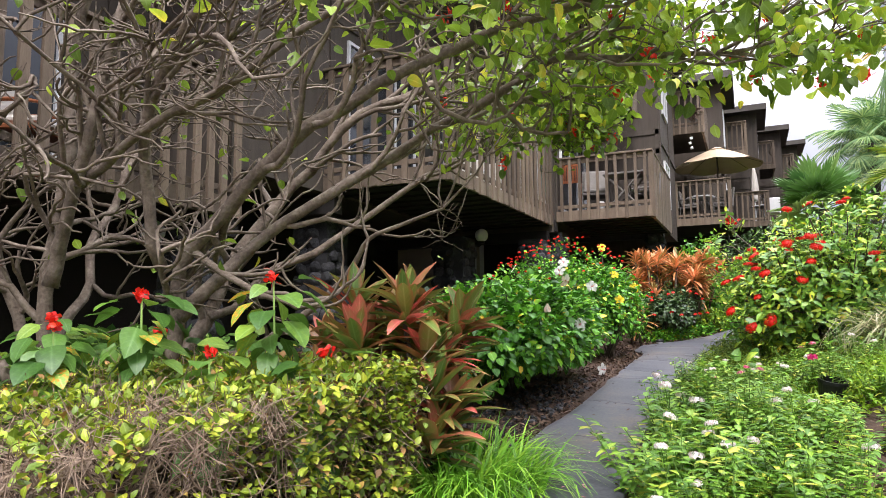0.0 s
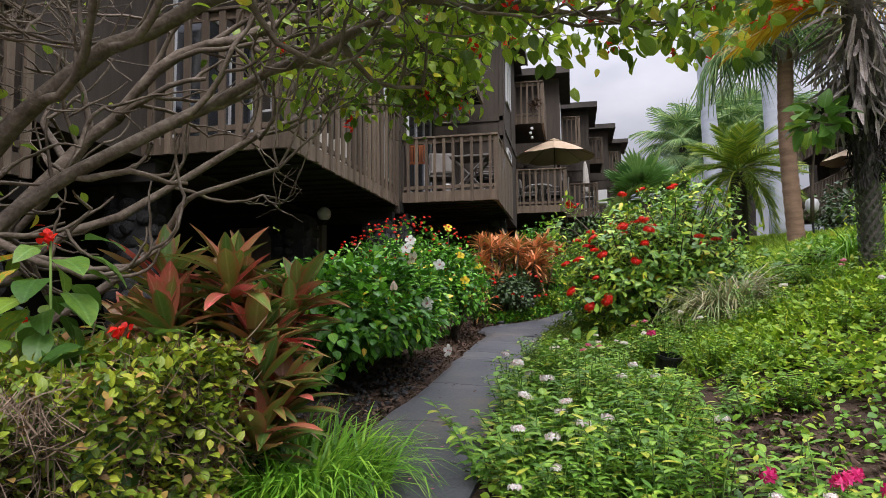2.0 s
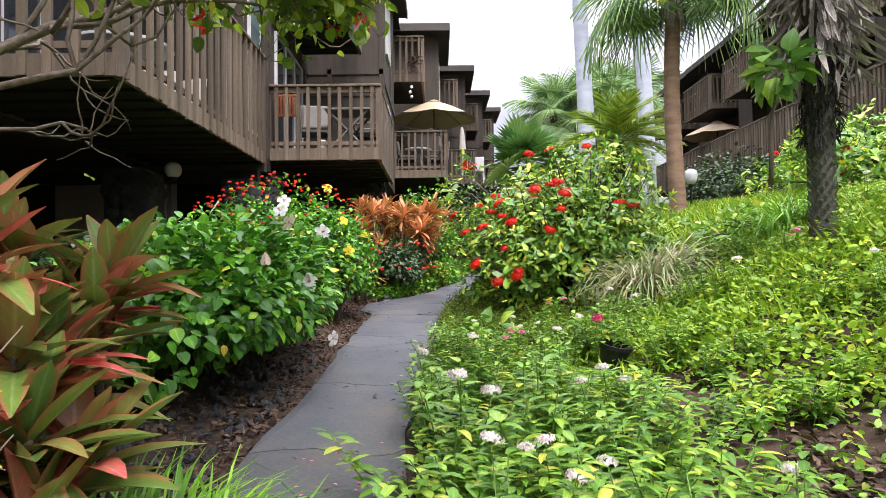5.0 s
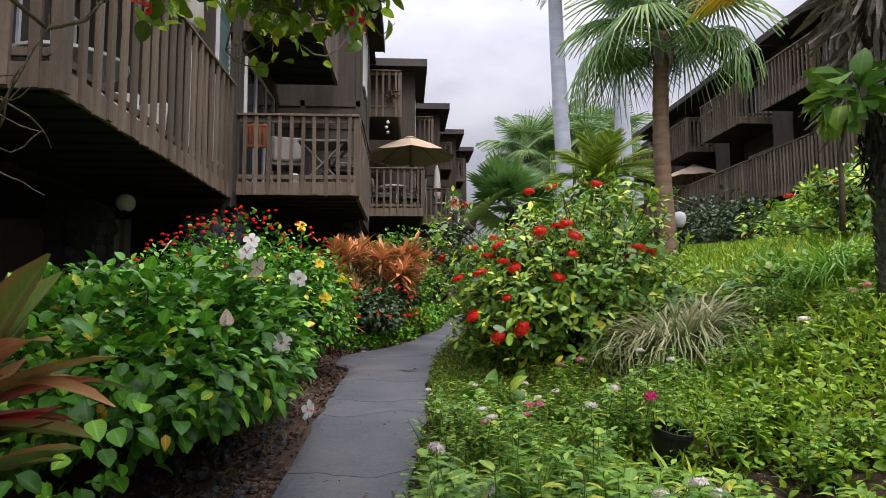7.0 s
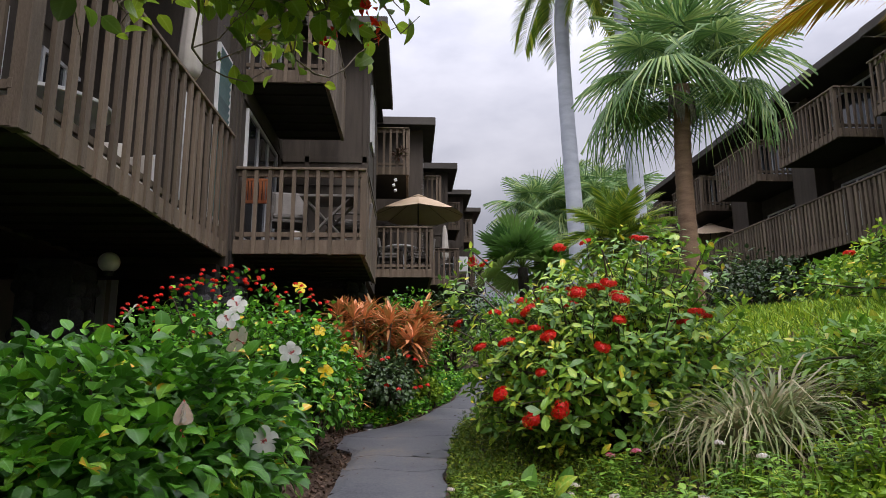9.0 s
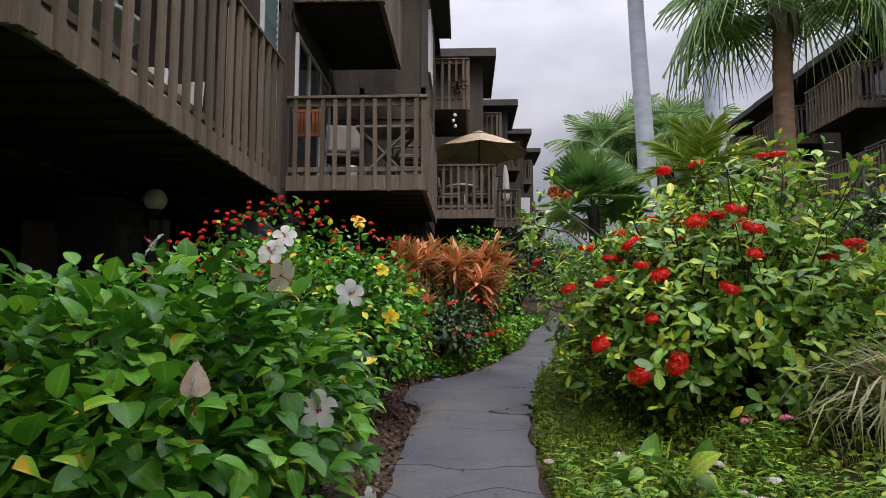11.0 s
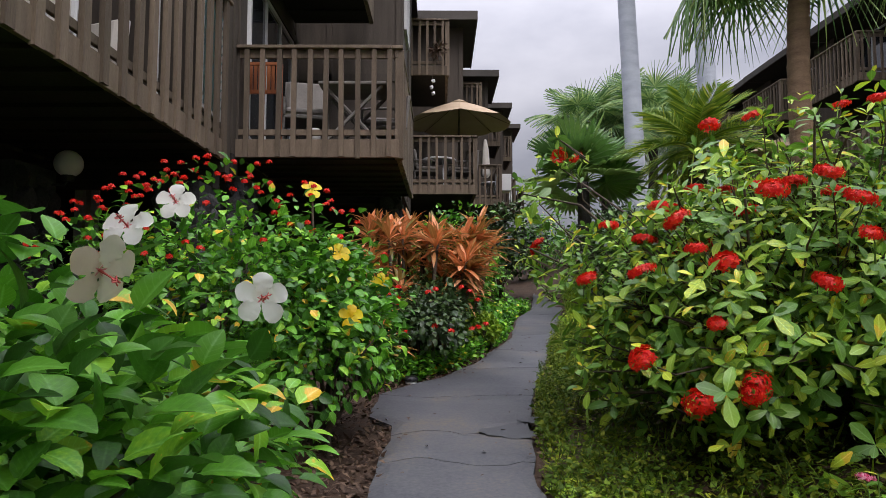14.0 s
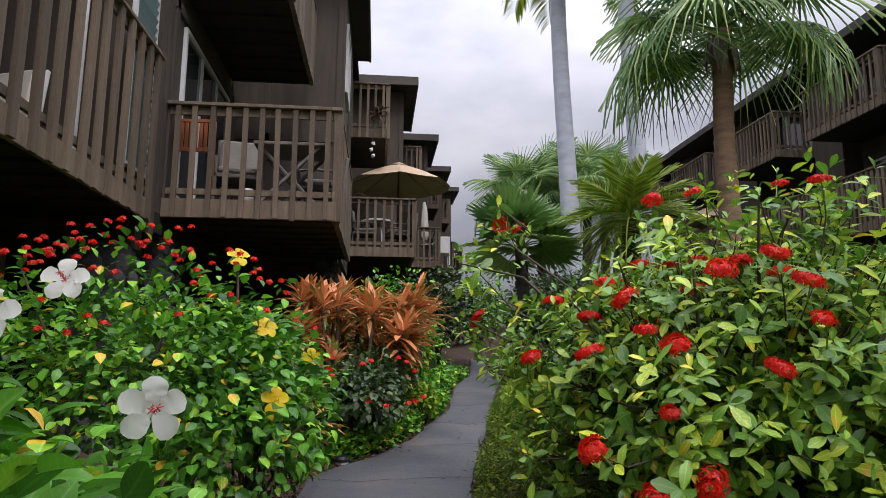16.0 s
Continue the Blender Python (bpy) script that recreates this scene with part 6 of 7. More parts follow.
def fan_palm(name, label, x, y, z0, top, fronds, radius, seed, trunk=None, trunk_r=0.17, stalk=0.9, el_hi=1.35, el_lo=-0.7, material=None, skirt=True):
    """A fan palm: trunk, and stalked round leaves in a full crown."""
    b = thing(name, label, "palm tree")
    g = np.random.default_rng(seed)
    if trunk:
        n = 64
        zz = np.linspace(z0 - 0.1, top, n)
        rr = trunk_r * (1.12 - 0.16 * np.linspace(0, 1, n)) * (1 + 0.07 * ((np.arange(n) * 7) % 3) / 2)
        part("trunk", tube([(x + 0.05 * math.sin(v), y, v) for v in zz], rr, 14), b, material=trunk, smooth=True)
    mats = material or M_FAN
    shapes = [mesh_from("frond", *fan_blade(38, 300, 0.36, d, seed + i), mats, False) for i, d in enumerate((0.25, 0.42, 0.7))]
    stalks = []
    for k in range(fronds):
        a = k * 2.4 + g.normal(0, 0.2)
        s = k / fronds
        el = el_hi + (el_lo - el_hi) * s + g.normal(0, 0.1)
        d = np.array([math.cos(a) * math.cos(el), math.sin(a) * math.cos(el), math.sin(el)])
        base = np.array([x, y, top])
        tip = base + d * stalk * g.uniform(0.8, 1.15) - np.array([0, 0, 0.18 * (1 - math.sin(el))])
        fr = part("frond", shapes[min(2, int(s * 3))], b)
        dd = unit(d + np.array([0, 0, -0.2 - 0.35 * s]))
        fr.matrix_basis = Matrix(frames_of(tip[None], dd[None], np.array([[-d[0] * 0.4, -d[1] * 0.4, 1.0]]), [radius * g.uniform(0.85, 1.1)])[0].tolist())
        part("leaf_stalk", tube([base, (base + tip) / 2 + np.array([0, 0, 0.05]), tip], [0.025, 0.018, 0.012], 5), b, material=mats, smooth=True)
    if skirt:
        n = 60
        a = g.uniform(0, 6.28, n)
        d = np.stack([np.cos(a) * 0.35, np.sin(a) * 0.35, -np.ones(n)], 1)
        p = np.stack([x + 0.16 * np.cos(a), y + 0.16 * np.sin(a), top - 0.05 - 0.25 * g.random(n)], 1)
        part("dead_skirt", spread(leaf_shape(0.14, 0.2, 0.2, 3), frames_of(p, d, np.stack([np.cos(a), np.sin(a), 0 * a], 1), g.uniform(0.3, 0.7, n))), b, "hanging dry dead leaves", kind="stuff", material=M_DEADLEAF)
    return b


def pinnate(n=34, length=1.0, leaf=0.3, arch=0.5, seed=0, vshape=0.35):
    """A feather frond along +y that arches down: stalk and two rows of leaflets."""
    g = np.random.default_rng(seed)
    pts = []
    for i in range(13):
        s = i / 12
        pts.append((0, length * s * (1 - 0.18 * arch * s), -arch * length * s ** 2.1))
    shapes = [tube(pts, np.linspace(0.016, 0.004, 13), 5)]
    P, A, N, S = [], [], [], []
    for k in range(n):
        s = 0.16 + 0.84 * k / n
        i = s * 12
        q = np.array([np.interp(i, range(13), [p[c] for p in pts]) for c in range(3)])
        for e in (-1, 1):
            P.append(q)
            A.append((e * 1.0, 0.55 + 0.5 * s, vshape - 0.75 * s + g.normal(0, 0.12)))
            N.append((0, -0.2, 1))
            S.append(leaf * length * (0.55 + 0.6 * math.sin(math.pi * min(1, s * 0.95))) * g.uniform(0.85, 1.1))
    lf = spread(leaf_shape(0.06, 0.15, 0.35, 3), frames_of(np.array(P), np.array(A), np.array(N), np.array(S)))
    return joined([shapes[0], lf])


def feather_palm(name, label, x, y, z0, top, fronds, length, seed, material, trunk=None, trunk_r=0.2, el=(1.3, -0.4), arch=0.55, alt=None, alt_share=0.0, leaf=0.3, bulge=0.0):
    b = thing(name, label, "palm tree")
    g = np.random.default_rng(seed)
    if trunk:
        n = 24
        zz = np.linspace(z0 - 0.1, top, n)
        s = np.linspace(0, 1, n)
        rr = trunk_r * (1.15 - 0.3 * s + bulge * np.sin(s * math.pi)) * (1 + 0.02 * (np.arange(n) % 2))
        part("trunk", tube([(x + 0.12 * math.sin(v * 0.35), y, v) for v in zz], rr, 16), b, material=trunk, smooth=True)
        x += 0.12 * math.sin(top * 0.35)
    meshes = [mesh_from("frond", *pinnate(54, 1.0, leaf, arch * d, seed + i), material, False) for i, d in enumerate((0.6, 1.0, 1.3))]
    alts = [mesh_from("frond", *pinnate(38, 1.0, leaf, arch * d, seed + 9), alt, False) for d in (0.8, 1.2)] if alt else []
    for k in range(fronds):
        a = math.degrees(k * 2.4) + g.normal(0, 8)
        s = k / fronds
        e = math.degrees(el[0] + (el[1] - el[0]) * s) + g.normal(0, 6)
        me = alts[k % 2] if alt and g.random() < alt_share else meshes[min(2, int(s * 3))]
        L = length * g.uniform(0.85, 1.12)
        part("frond", me, b, m=pose(x, y, top, 0, 0, a) @ pose(0, 0, 0, e, 0, 0) @ Matrix.Diagonal((L, L, L, 1)))
    return b


feather_palm("royal_palm", "tall palm with a smooth pale grey trunk", 4.86, 25.3, ground_z(4.86, 25.3), 16.6, 14, 3.4, 501, M_FRONDG, M_PALMWHITE, 0.27, (1.2, -0.7))
feather_palm("royal_palm", "tall palm with a smooth pale grey trunk", 6.5, 23.6, ground_z(6.5, 23.6), 16.4, 14, 3.3, 502, M_FRONDG, M_PALMWHITE, 0.25, (1.2, -0.7))
fan_palm("fan_palm", "fan palm with a ringed brown trunk and drooping round leaves", 4.4, 15.0, ground_z(4.4, 15.0), 6.95, 28, 1.15, 503, M_PALMBROWN, 0.15, 1.2, 1.4, -0.15)


def broad_fan_palm(x, y, z0, hub, fans, seed):
    """A young fan palm: pleated fans, fused for most of their length, on long stalks."""
    b = thing("fan_palm", "low fan palm with broad pleated dark green fans", "palm", (0, 0, 0))
    g = np.random.default_rng(seed)
    part("trunk", tube([(x, y, z0 - 0.05), (x + 0.05, y, (z0 + hub) / 2), (x, y, hub)], [0.17, 0.14, 0.12], 10), b, material=M_PALMDARK, smooth=True)
    n = 26
    V, F = [(0, 0, 0)], []
    for i in range(n + 1):
        a = -2.0 + 4.0 * i / n
        lift = 0.025 if i % 2 else -0.025
        V.append((0.66 * math.sin(a), 0.66 * math.cos(a), lift + 0.1 * a * a / 4))
    for i in range(n):
        a = -2.0 + 4.0 * (i + 0.5) / n
        V.append((0.95 * math.sin(a), 0.95 * math.cos(a), 0.1 * a * a / 4 - 0.04))
        F += [(0, i + 1, i + 2), (i + 1, n + 2 + i, i + 2)]
    fan = mesh_from("fan", np.array(V), F, M_FANDARK, False)
    c = np.array([x, y, hub])
    for k in range(fans):
        a = k * 2.4 + g.random()
        el = 1.35 - 1.7 * k / fans + g.normal(0, 0.08)
        d = np.array([math.cos(a) * math.cos(el), math.sin(a) * math.cos(el), math.sin(el)])
        L = g.uniform(0.45, 0.75)
        tip = c + d * L
        part("stalk", tube([c, c + d * L * 0.5 + np.array([0, 0, 0.04]), tip], [0.02, 0.015, 0.01], 5), b, material=M_STALK, smooth=True)
        along = unit(d + np.array([0, 0, -0.15]))
        m = frames_of(tip[None], along[None], unit(np.array([-d[0], -d[1], 0.8]) + g.normal(0, 0.2, 3))[None], np.array([g.uniform(0.7, 0.98)]))
        part("fan", fan, b, m=Matrix(m[0].tolist()))
    return b


broad_fan_palm(1.85, 18.6, ground_z(1.85, 18.6), 3.9, 20, 504)
for i, (x, y, top) in enumerate([(5.7, 36.0, 9.3), (7.3, 38.0, 10.4), (8.7, 35.0, 9.6), (10.3, 37.0, 10.2)]):
    fan_palm("fan_palm", "distant bushy fan palm behind the garden", x, y, ground_z(x, y), top, 24, 1.5, 510 + i, M_PALMDARK, 0.2, 1.5, 1.3, -0.6, skirt=False)
feather_palm("feather_palm", "young feather palm with fine bright green fronds", 4.1, 18.6, ground_z(4.1, 18.6), 4.55, 30, 1.45, 520, M_FRONDG, M_PALMDARK, 0.2, (1.35, -0.5), 0.7, leaf=0.34)


def skirted_palm(x, y):
    """A palm with a scaly dark trunk, a thick skirt of dead leaf bases and yellowing fronds."""
    z0 = ground_z(x, y)
    p = feather_palm("skirted_palm", "palm with shaggy grey dead leaf skirt and yellowing fronds", x, y, z0, 3.85, 20, 1.3, 530, M_FRONDG, None, 0.2, (1.35, 0.35), 0.45, M_FRONDY, 0.45)
    n = 30
    zz = np.linspace(z0 - 0.1, 3.9, n)
    rr = np.interp(zz, [z0, z0 + 0.3, 2.3, 2.5, 3.9], [0.09, 0.075, 0.07, 0.1, 0.12]) * (1 + 0.05 * (np.arange(n) % 2))
    part("trunk", tube([(x, y, v) for v in zz], rr, 16), p, "dark scaly trunk", material=M_PALMDARK, smooth=False)
    g = np.random.default_rng(531)
    n = 420
    a, v = g.uniform(0, 6.283, n), g.uniform(2.22, 2.85, n)
    d = np.stack([np.cos(a) * 0.5, np.sin(a) * 0.5, g.normal(-0.2, 0.8, n)], 1)
    part("fibre", spread(leaf_shape(0.22, 0.3, 0.2, 2), frames_of(np.stack([x + 0.1 * np.cos(a), y + 0.1 * np.sin(a), v], 1), d, np.stack([np.cos(a), np.sin(a), 0 * a], 1), g.uniform(0.06, 0.16, n))), p, "black matted leaf-base fibre", kind="stuff", material=M_FIBRE)
    me = [mesh_from("leaf_base", *leaf_shape(0.11, 0.5, -0.35, 5, 0.4, 0.0, 0.02, 0.3), M_DEADLEAF), mesh_from("leaf_base", *leaf_shape(0.09, 0.4, 0.5, 5, 0.4, 0.0, 0.03, 0.4), M_DEADLEAF), mesh_from("leaf_base", *leaf_shape(0.07, 0.4, 0.2, 5, 0.5, 0.0, 0.04, 0.3), M_DEADLEAF)]
    for k in range(235):
        a = k * 2.4 + g.normal(0, 0.2)
        s = k / 235
        z = 2.86 + 0.95 * s
        d = np.array([[math.cos(a), math.sin(a), g.normal(-2.2, 0.6) + 2.2 * s ** 3]])
        r = 0.13 + 0.07 * g.random()
        m = frames_of(np.array([[x + r * math.cos(a), y + r * math.sin(a), z]]), d, np.array([[math.cos(a + g.normal(0, 0.5)), math.sin(a), 0.6]]), [g.uniform(0.26, 0.46)])
        part("leaf_base", me[k % 3], p, m=Matrix(m[0].tolist()))
    old = mesh_from("frond", *pinnate(40, 1.0, 0.3, 0.42, 77), M_FRONDY, False)
    for a, e, L in ((64, 14, 1.05), (88, 12, 1.0), (110, 18, 0.95), (40, 24, 1.1), (160, 20, 1.1)):
        part("frond", old, p, "yellow dying frond", m=pose(x, y, 3.8, 0, 0, a) @ pose(0, 0, 0, e, 0, 0) @ Matrix.Diagonal((L, L, L, 1)))
    scale = mesh_from("trunk_scale", *leaf_shape(0.95, 0.25, -0.3, 2), M_SCALE)
    for k in range(190):
        a = k * 2.4
        z = z0 + 0.02 + 0.95 * (k / 190)
        m = frames_of(np.array([[x + 0.074 * math.cos(a), y + 0.074 * math.sin(a), z]]), np.array([[math.cos(a) * 0.2, math.sin(a) * 0.2, 1.0]]), np.array([[math.cos(a), math.sin(a), 0]]), [0.055])
        part("trunk_scale", scale, p, m=Matrix(m[0].tolist()))
    return p


skirted_palm(2.36, 6.5)
bush("broad_leaved_climber", "broad-leaved green climber by the palm trunk", "plant", (1.9, 6.15, 2.65), (0.2, 0.2, 0.2), 6, 46, LEAF_BROAD, 0.2, M_JAT, 541, (1.8, 6.0, 2.6), 60, low=-1, base_z=1.9, stem_n=1)
for i, (x, y, z, rx, ry, rz, mt) in enumerate([(6.6, 13.5, 2.7, 1.5, 1.6, 0.7, M_IXO), (7.4, 18.5, 3.2, 1.6, 2.2, 1.2, M_DARKLEAF), (2.5, 14.8, 1.9, 1.0, 1.1, 0.6, M_HIB), (3.6, 22.0, 3.0, 1.6, 1.6, 1.0, M_DARKLEAF), (0.2, 23.5, 2.4, 1.1, 1.6, 0.9, M_IXO), (2.0, 16.4, 2.1, 0.9, 1.0, 1.0, M_DARKLEAF), (0.4, 21.2, 2.7, 1.3, 1.0, 1.3, M_DARKLEAF), (-3.2, 14.2, 1.6, 1.4, 0.7, 0.7, M_DARKLEAF), (-4.2, 8.6, 1.1, 1.1, 1.2, 0.55, M_DARKLEAF), (2.21, 27.0, 2.9, 1.3, 1.3, 1.5, M_HIB), (4.21, 28.0, 3.0, 1.3, 1.3, 1.6, M_DARKLEAF)]):
    bush("shrub", "leafy green garden shrub", "bush", (x, y, z), (rx, ry, rz), 22, 2600, LEAF_SMALL, 0.11, mt, 560 + i, None, 0, low=-0.8, group="garden shrubs")


# ---------------------------------------------------------------- lamps and furniture
def globe_lamp(x, y, z, to):
    b = thing("globe_lamp", "white globe lamp on a dark bracket by a stone pier", "lamp", (x, y, z), "globe lamps")
    bm = bmesh.new()
    bmesh.ops.create_uvsphere(bm, u_segments=28, v_segments=18, radius=0.125)
    part("globe", bm, b, material=M_GLOBE, smooth=True)
    part("cap", lathe([(0.05, -0.16), (0.06, -0.13), (0.06, -0.11)], 16), b, material=M_BLACK)
    part("bracket", tube([(0, 0, -0.15), (0.1 * to[0], 0.1 * to[1], -0.2), (to[0], to[1], -0.2)], [0.016] * 3, 8), b, material=M_BLACK)


globe_lamp(-4.5, 11.35, 2.81, (-0.3, -0.1))
globe_lamp(-5.62, 4.8, 2.2, (0.0, 0.25))

post = thing("lamp_post", "small white garden lantern on a dark post", "lamp post", (5.1, 16.0, ground_z(5.1, 16.0) - 0.45))
part("post", lathe([(0.06, 0), (0.06, 0.08), (0.03, 0.12), (0.025, 0.95), (0.06, 0.98), (0.06, 1.02)], 12), post, material=M_BLACK)
part("lantern", lathe([(0.06, 1.02), (0.12, 1.1), (0.145, 1.22), (0.12, 1.32), (0.05, 1.36)], 16), post, "pale glass lantern", material=M_GLOBE, smooth=True)
part("finial", lathe([(0.06, 1.36), (0.05, 1.4), (0.015, 1.44), (0.005, 1.48)], 12), post, material=M_BLACK)

glow = thing("path_light", "small dark low path light at the path edge", "light", (-1.32, 11.2, ground_z(-1.3, 11.2)))
part("body", lathe([(0.05, 0.0), (0.05, 0.05), (0.065, 0.055), (0.065, 0.075), (0.045, 0.095)], 16), glow, material=M_BLACK)
part("rim", lathe([(0.052, 0.03), (0.054, 0.035), (0.054, 0.045), (0.052, 0.05)], 16), glow, material=M_FRAME)


def umbrella(x, y, floor, top, r, label, material, closed=False):
    u = thing("patio_umbrella", label, "umbrella", (x, y, floor), "balcony umbrellas")
    h = top - floor
    part("pole", lathe([(0.022, 0.06), (0.022, h - 0.02)], 10), u, material=M_FRAME if closed else M_TWIG)
    part("base", lathe([(0.22, 0.0), (0.22, 0.04), (0.05, 0.07)], 20), u, material=M_BLACK)
    if closed:
        prof = [(0.03, h), (0.06, h - 0.1), (0.1, h - 0.35), (0.13, h - 0.8), (0.15, h - 1.2), (0.1, h - 1.3)]
        V, F = lathe(prof, 20)
        V = [(a * (1 + 0.16 * math.cos(8 * math.atan2(b, a))), b * (1 + 0.16 * math.cos(8 * math.atan2(b, a))), c) for a, b, c in V]
        part("canopy", (V, F), u, "furled pale cloth canopy", material=material, smooth=True)
    else:
        n = 8
        for k in range(n):
            a0, a1 = 2 * math.pi * k / n, 2 * math.pi * (k + 1) / n
            V, F = [], []
            for i in range(6):
                s = i / 5
                for j in range(5):
                    a = a0 + (a1 - a0) * j / 4
                    sag = 0.05 * s * math.sin(math.pi * j / 4)
                    V.append((r * s * math.cos(a), r * s * math.sin(a), h - 0.42 * r * s ** 1.25 - sag))
            for i in range(5):
                for j in range(4):
                    F.append((i * 5 + j, i * 5 + j + 1, (i + 1) * 5 + j + 1, (i + 1) * 5 + j))
            part("canopy_panel", (V, F), u, material=material, smooth=True)
            part("rib", tube([(0, 0, h - 0.02), (r * math.cos(a0) * 0.98, r * math.sin(a0) * 0.98, h - 0.44 * r)], [0.008, 0.006], 5), u, material=M_TWIG)
        part("vent", lathe([(0.26, h - 0.06), (0.12, h + 0.015), (0.02, h + 0.05)], 16), u, material=material, smooth=True)
    return u


umbrella(-0.62, 20.9, 4.0, 6.27, 1.25, "open tan canvas patio umbrella on a balcony", M_CANVAS)
umbrella(0.45, 27.2, 4.63, 6.85, 0.2, "furled pale patio umbrella on a balcony", M_CREAM, True)
umbrella(-3.7, 11.3, 3.2, 6.5, 0.2, "tall furled cream patio umbrella on the long balcony", M_CREAM, True)
umbrella(9.9, 25.6, 4.6, 6.6, 1.2, "open pale tan patio umbrella across the lawn", M_CANVAS)


def round_table(x, y, z, r, material, label, group):
    t = thing("patio_table", label, "table", (x, y, z), group)
    part("tabletop", lathe([(r - 0.02, 0.69), (r, 0.7), (r, 0.73), (r - 0.02, 0.74)], 28), t, material=material, smooth=False)
    for k in range(4):
        a = k * math.pi / 2 + 0.4
        part("leg", tube([(r * 0.75 * math.cos(a), r * 0.75 * math.sin(a), 0), (r * 0.5 * math.cos(a), r * 0.5 * math.sin(a), 0.69)], [0.02, 0.02], 8), t, material=material)
    return t


def arm_chair(x, y, z, turn, frame_mat, seat_mat, label, group, h=0.95):
    c = thing("patio_chair", label, "chair", (x, y, z), group)
    c.rotation_euler = (0, 0, radians(turn))
    for sx in (-0.26, 0.26):
        for sy in (-0.24, 0.24):
            part("leg", tube([(sx * 1.06, sy * 1.06, 0), (sx, sy, 0.4)], [0.018, 0.018], 6), c, material=frame_mat)
        part("armrest", tube([(sx, -0.26, 0.4), (sx, -0.27, 0.6), (sx, -0.1, 0.63), (sx, 0.26, 0.63)], [0.02] * 4, 8), c, material=frame_mat)
    part("seat", box(-0.27, 0.27, -0.26, 0.24, 0.36, 0.41, 0.01), c, material=frame_mat)
    part("seat_cushion", box(-0.25, 0.25, -0.25, 0.22, 0.413, 0.5, 0.03), c, material=seat_mat)
    bk = part("backrest", box(-0.27, 0.27, 0.22, 0.27, 0.4, h, 0.015), c, material=frame_mat)
    bk.rotation_euler = (radians(-6), 0, 0)
    bc = part("back_cushion", box(-0.24, 0.24, 0.13, 0.215, 0.5, h - 0.03, 0.035), c, material=seat_mat)
    bc.rotation_euler = (radians(-6), 0, 0)
    return c


round_table(-4.2, 9.2, 3.2, 0.55, M_RESIN, "white round resin patio table on the long balcony", "patio tables")
arm_chair(-4.35, 10.4, 3.2, 10, M_RESIN, M_CREAM, "white resin chair with cream cushions on the long balcony", "balcony chairs")
arm_chair(-4.4, 11.2, 3.2, -20, M_RESIN, M_CREAM, "white resin chair with cream cushions on the long balcony", "balcony chairs", 1.05)
arm_chair(-2.75, 13.4, 3.37, 12, M_RATTAN, M_CUSHION, "grey rattan armchair with grey cushions on the balcony", "balcony chairs", 1.02)
arm_chair(-1.85, 13.9, 3.37, -80, M_RATTAN, M_CUSHION, "grey rattan armchair with grey cushions on the balcony", "balcony chairs", 0.85)

rack = thing("folding_chair", "red-brown slatted teak folding chair by the balcony door", "chair", (-3.2, 13.0, 3.37))
part("side_rail", tube([(-0.18, 0.05, 0), (-0.18, 0.05, 1.0)], [0.022] * 2, 8), rack, material=M_TEAK)
part("side_rail", tube([(0.22, 0.05, 0), (0.22, 0.05, 1.0)], [0.022] * 2, 8), rack, material=M_TEAK)
for k in range(7):
    part("slat", box(-0.16 + k * 0.053, -0.12 + k * 0.053, 0.04, 0.055, 0.68, 0.98, 0.003), rack, material=M_TEAK)
part("cross_rail", box(-0.18, 0.22, 0.035, 0.06, 0.63, 0.68, 0.004), rack, material=M_TEAK)
part("cross_rail", box(-0.18, 0.22, 0.035, 0.06, 0.98, 1.02, 0.004), rack, material=M_TEAK)

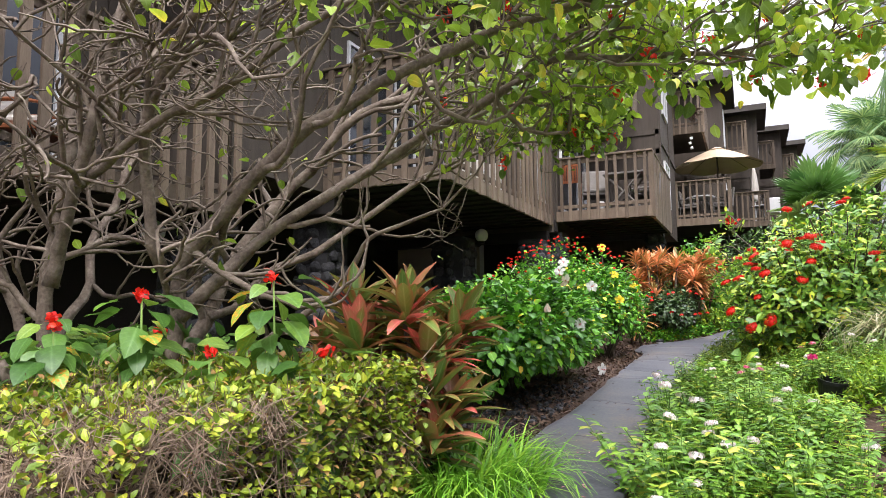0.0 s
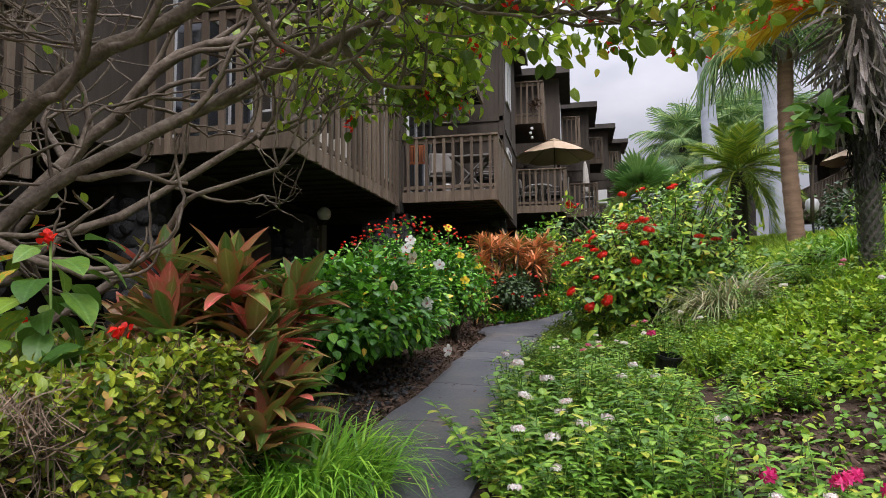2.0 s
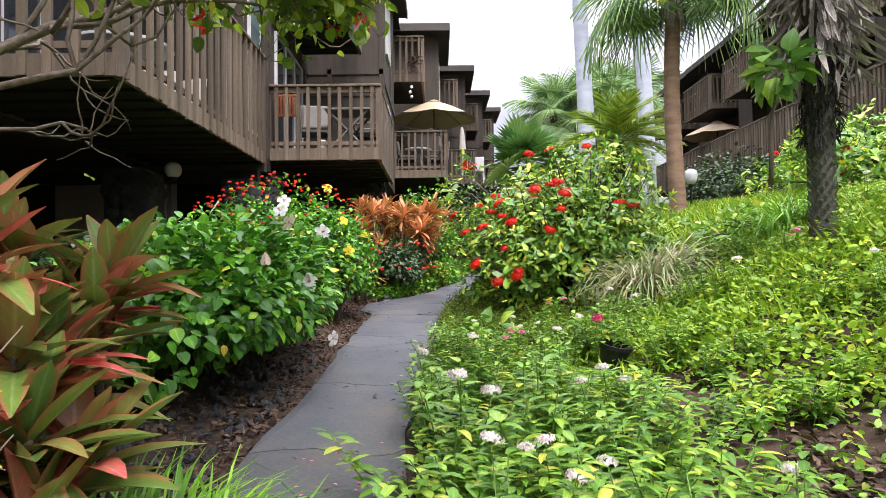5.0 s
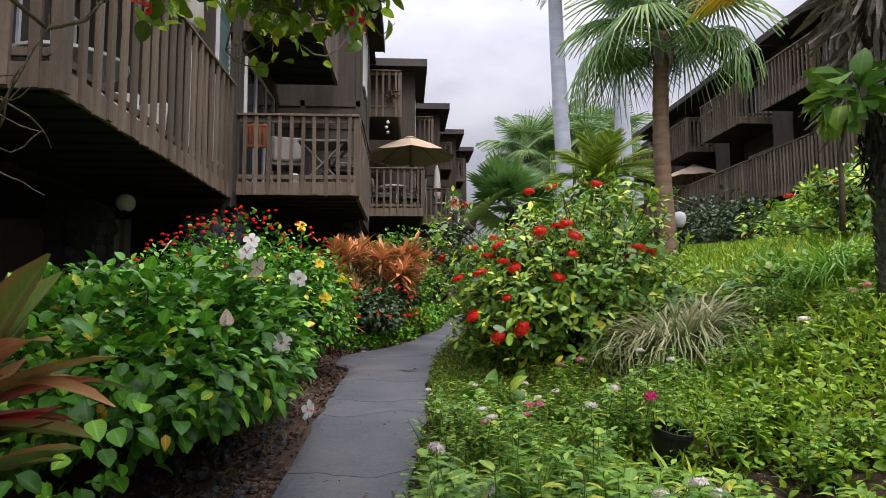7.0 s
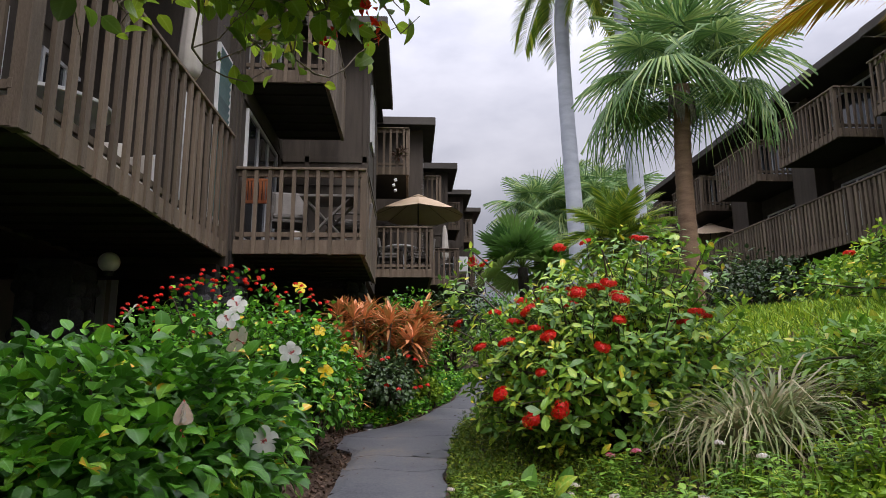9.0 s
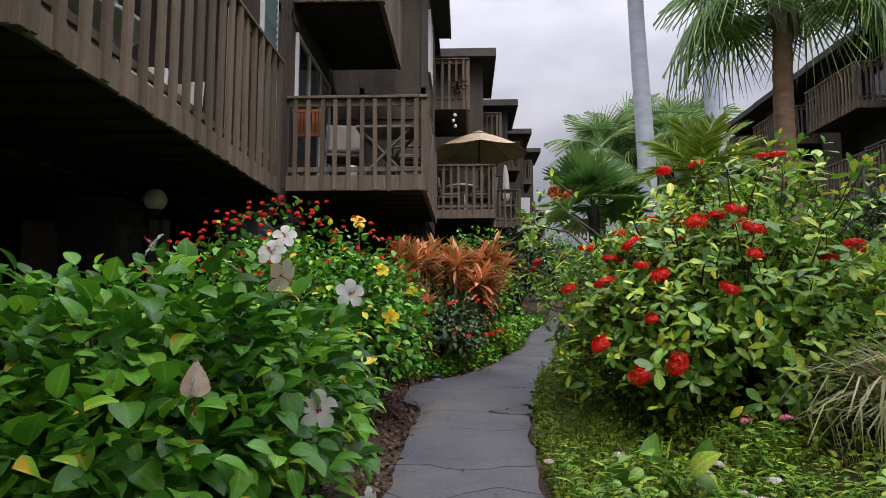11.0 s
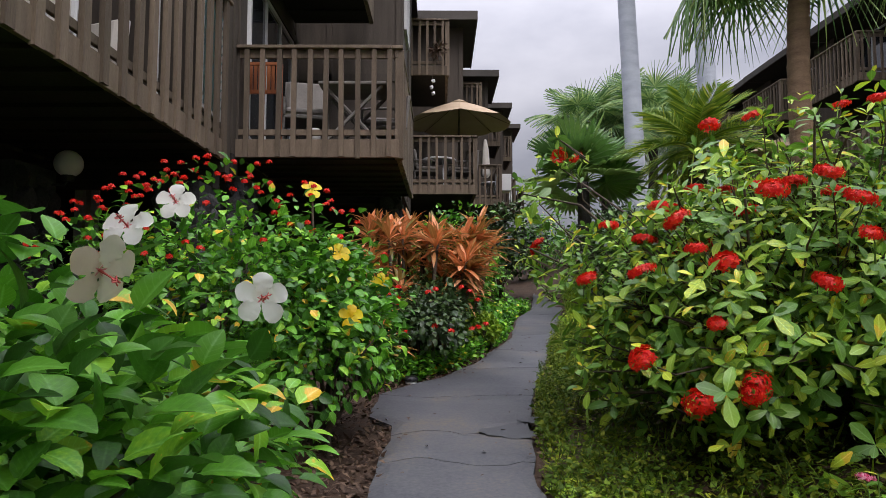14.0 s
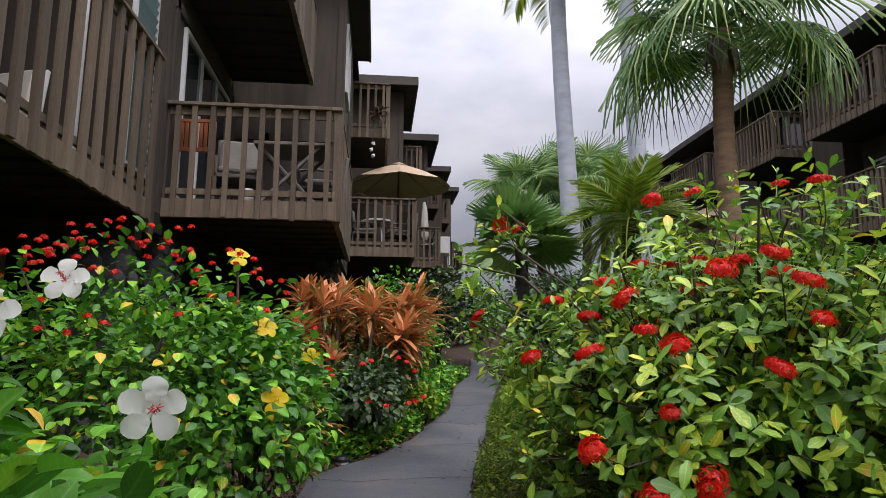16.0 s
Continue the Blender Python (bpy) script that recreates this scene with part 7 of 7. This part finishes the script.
xt = thing("side_table", "grey patio table with crossed legs on the balcony", "table", (-2.1, 13.2, 3.37))
part("tabletop", box(-0.4, 0.4, -0.32, 0.32, 0.7, 0.74, 0.008), xt, material=M_CUSHION)
for sy in (-0.26, 0.26):
    part("cross_leg", tube([(-0.34, sy, 0), (0.34, sy, 0.7)], [0.022] * 2, 6), xt, material=M_CUSHION)
    part("cross_leg", tube([(0.34, sy + 0.045, 0), (-0.34, sy + 0.045, 0.7)], [0.022] * 2, 6), xt, material=M_CUSHION)
bin_ = thing("white_jar", "small white jar on the balcony floor", "jar", (-2.55, 12.95, 3.37))
part("body", lathe([(0.06, 0), (0.075, 0.02), (0.075, 0.16), (0.06, 0.18)], 16), bin_, material=M_RESIN, smooth=True)

round_table(-1.1, 20.4, 4.0, 0.4, M_RESIN, "white round patio table under the umbrella", "patio tables")
arm_chair(-1.4, 20.2, 4.0, 90, M_RATTAN, M_CUSHION, "dark patio chair on the umbrella balcony", "balcony chairs")
arm_chair(-0.6, 20.3, 4.0, -70, M_RATTAN, M_CUSHION, "dark patio chair on the umbrella balcony", "balcony chairs")
round_table(0.7, 27.4, 4.65, 0.4, M_RESIN, "white patio table on the far balcony", "patio tables")
arm_chair(1.0, 27.0, 4.65, 180, M_RESIN, M_CUSHION, "white patio chair on the far balcony", "balcony chairs")
arm_chair(-5.9, 2.6, 2.6, 60, M_TEAK, M_CREAM, "red-brown teak chair on the balcony behind the tree", "balcony chairs")
arm_chair(-5.9, 3.6, 2.6, 120, M_TEAK, M_CREAM, "red-brown teak chair on the balcony behind the tree", "balcony chairs")

chime = thing("wind_chime", "small pale wind chime hanging below the upper balcony", "wind chime", (-1.25, 19.55, 6.0))
part("cord", tube([(0, 0, 0.5), (0, 0, 0.0)], [0.004, 0.004], 4), chime, material=M_TWIG)
for k in range(3):
    part("shell", lathe([(0.01, -0.05), (0.05, 0.0), (0.01, 0.05)], 10), chime, m=pose(0.02 * (-1) ** k, 0, 0.05 + 0.14 * k, 20 * k, 30, 0), material=M_RESIN)
wreath = thing("hanging_plant", "dry hanging basket plant on the upper balcony rail", "plant", (-1.15, 19.75, 7.1))
g = np.random.default_rng(88)
part("dry_foliage", spread(leaf_shape(0.2, 0.1, 0.4, 3), frames_of(g.normal(0, 0.06, (60, 3)), g.normal(size=(60, 3)), g.normal(size=(60, 3)), g.uniform(0.15, 0.3, 60))), wreath, kind="stuff", material=M_CHIP)
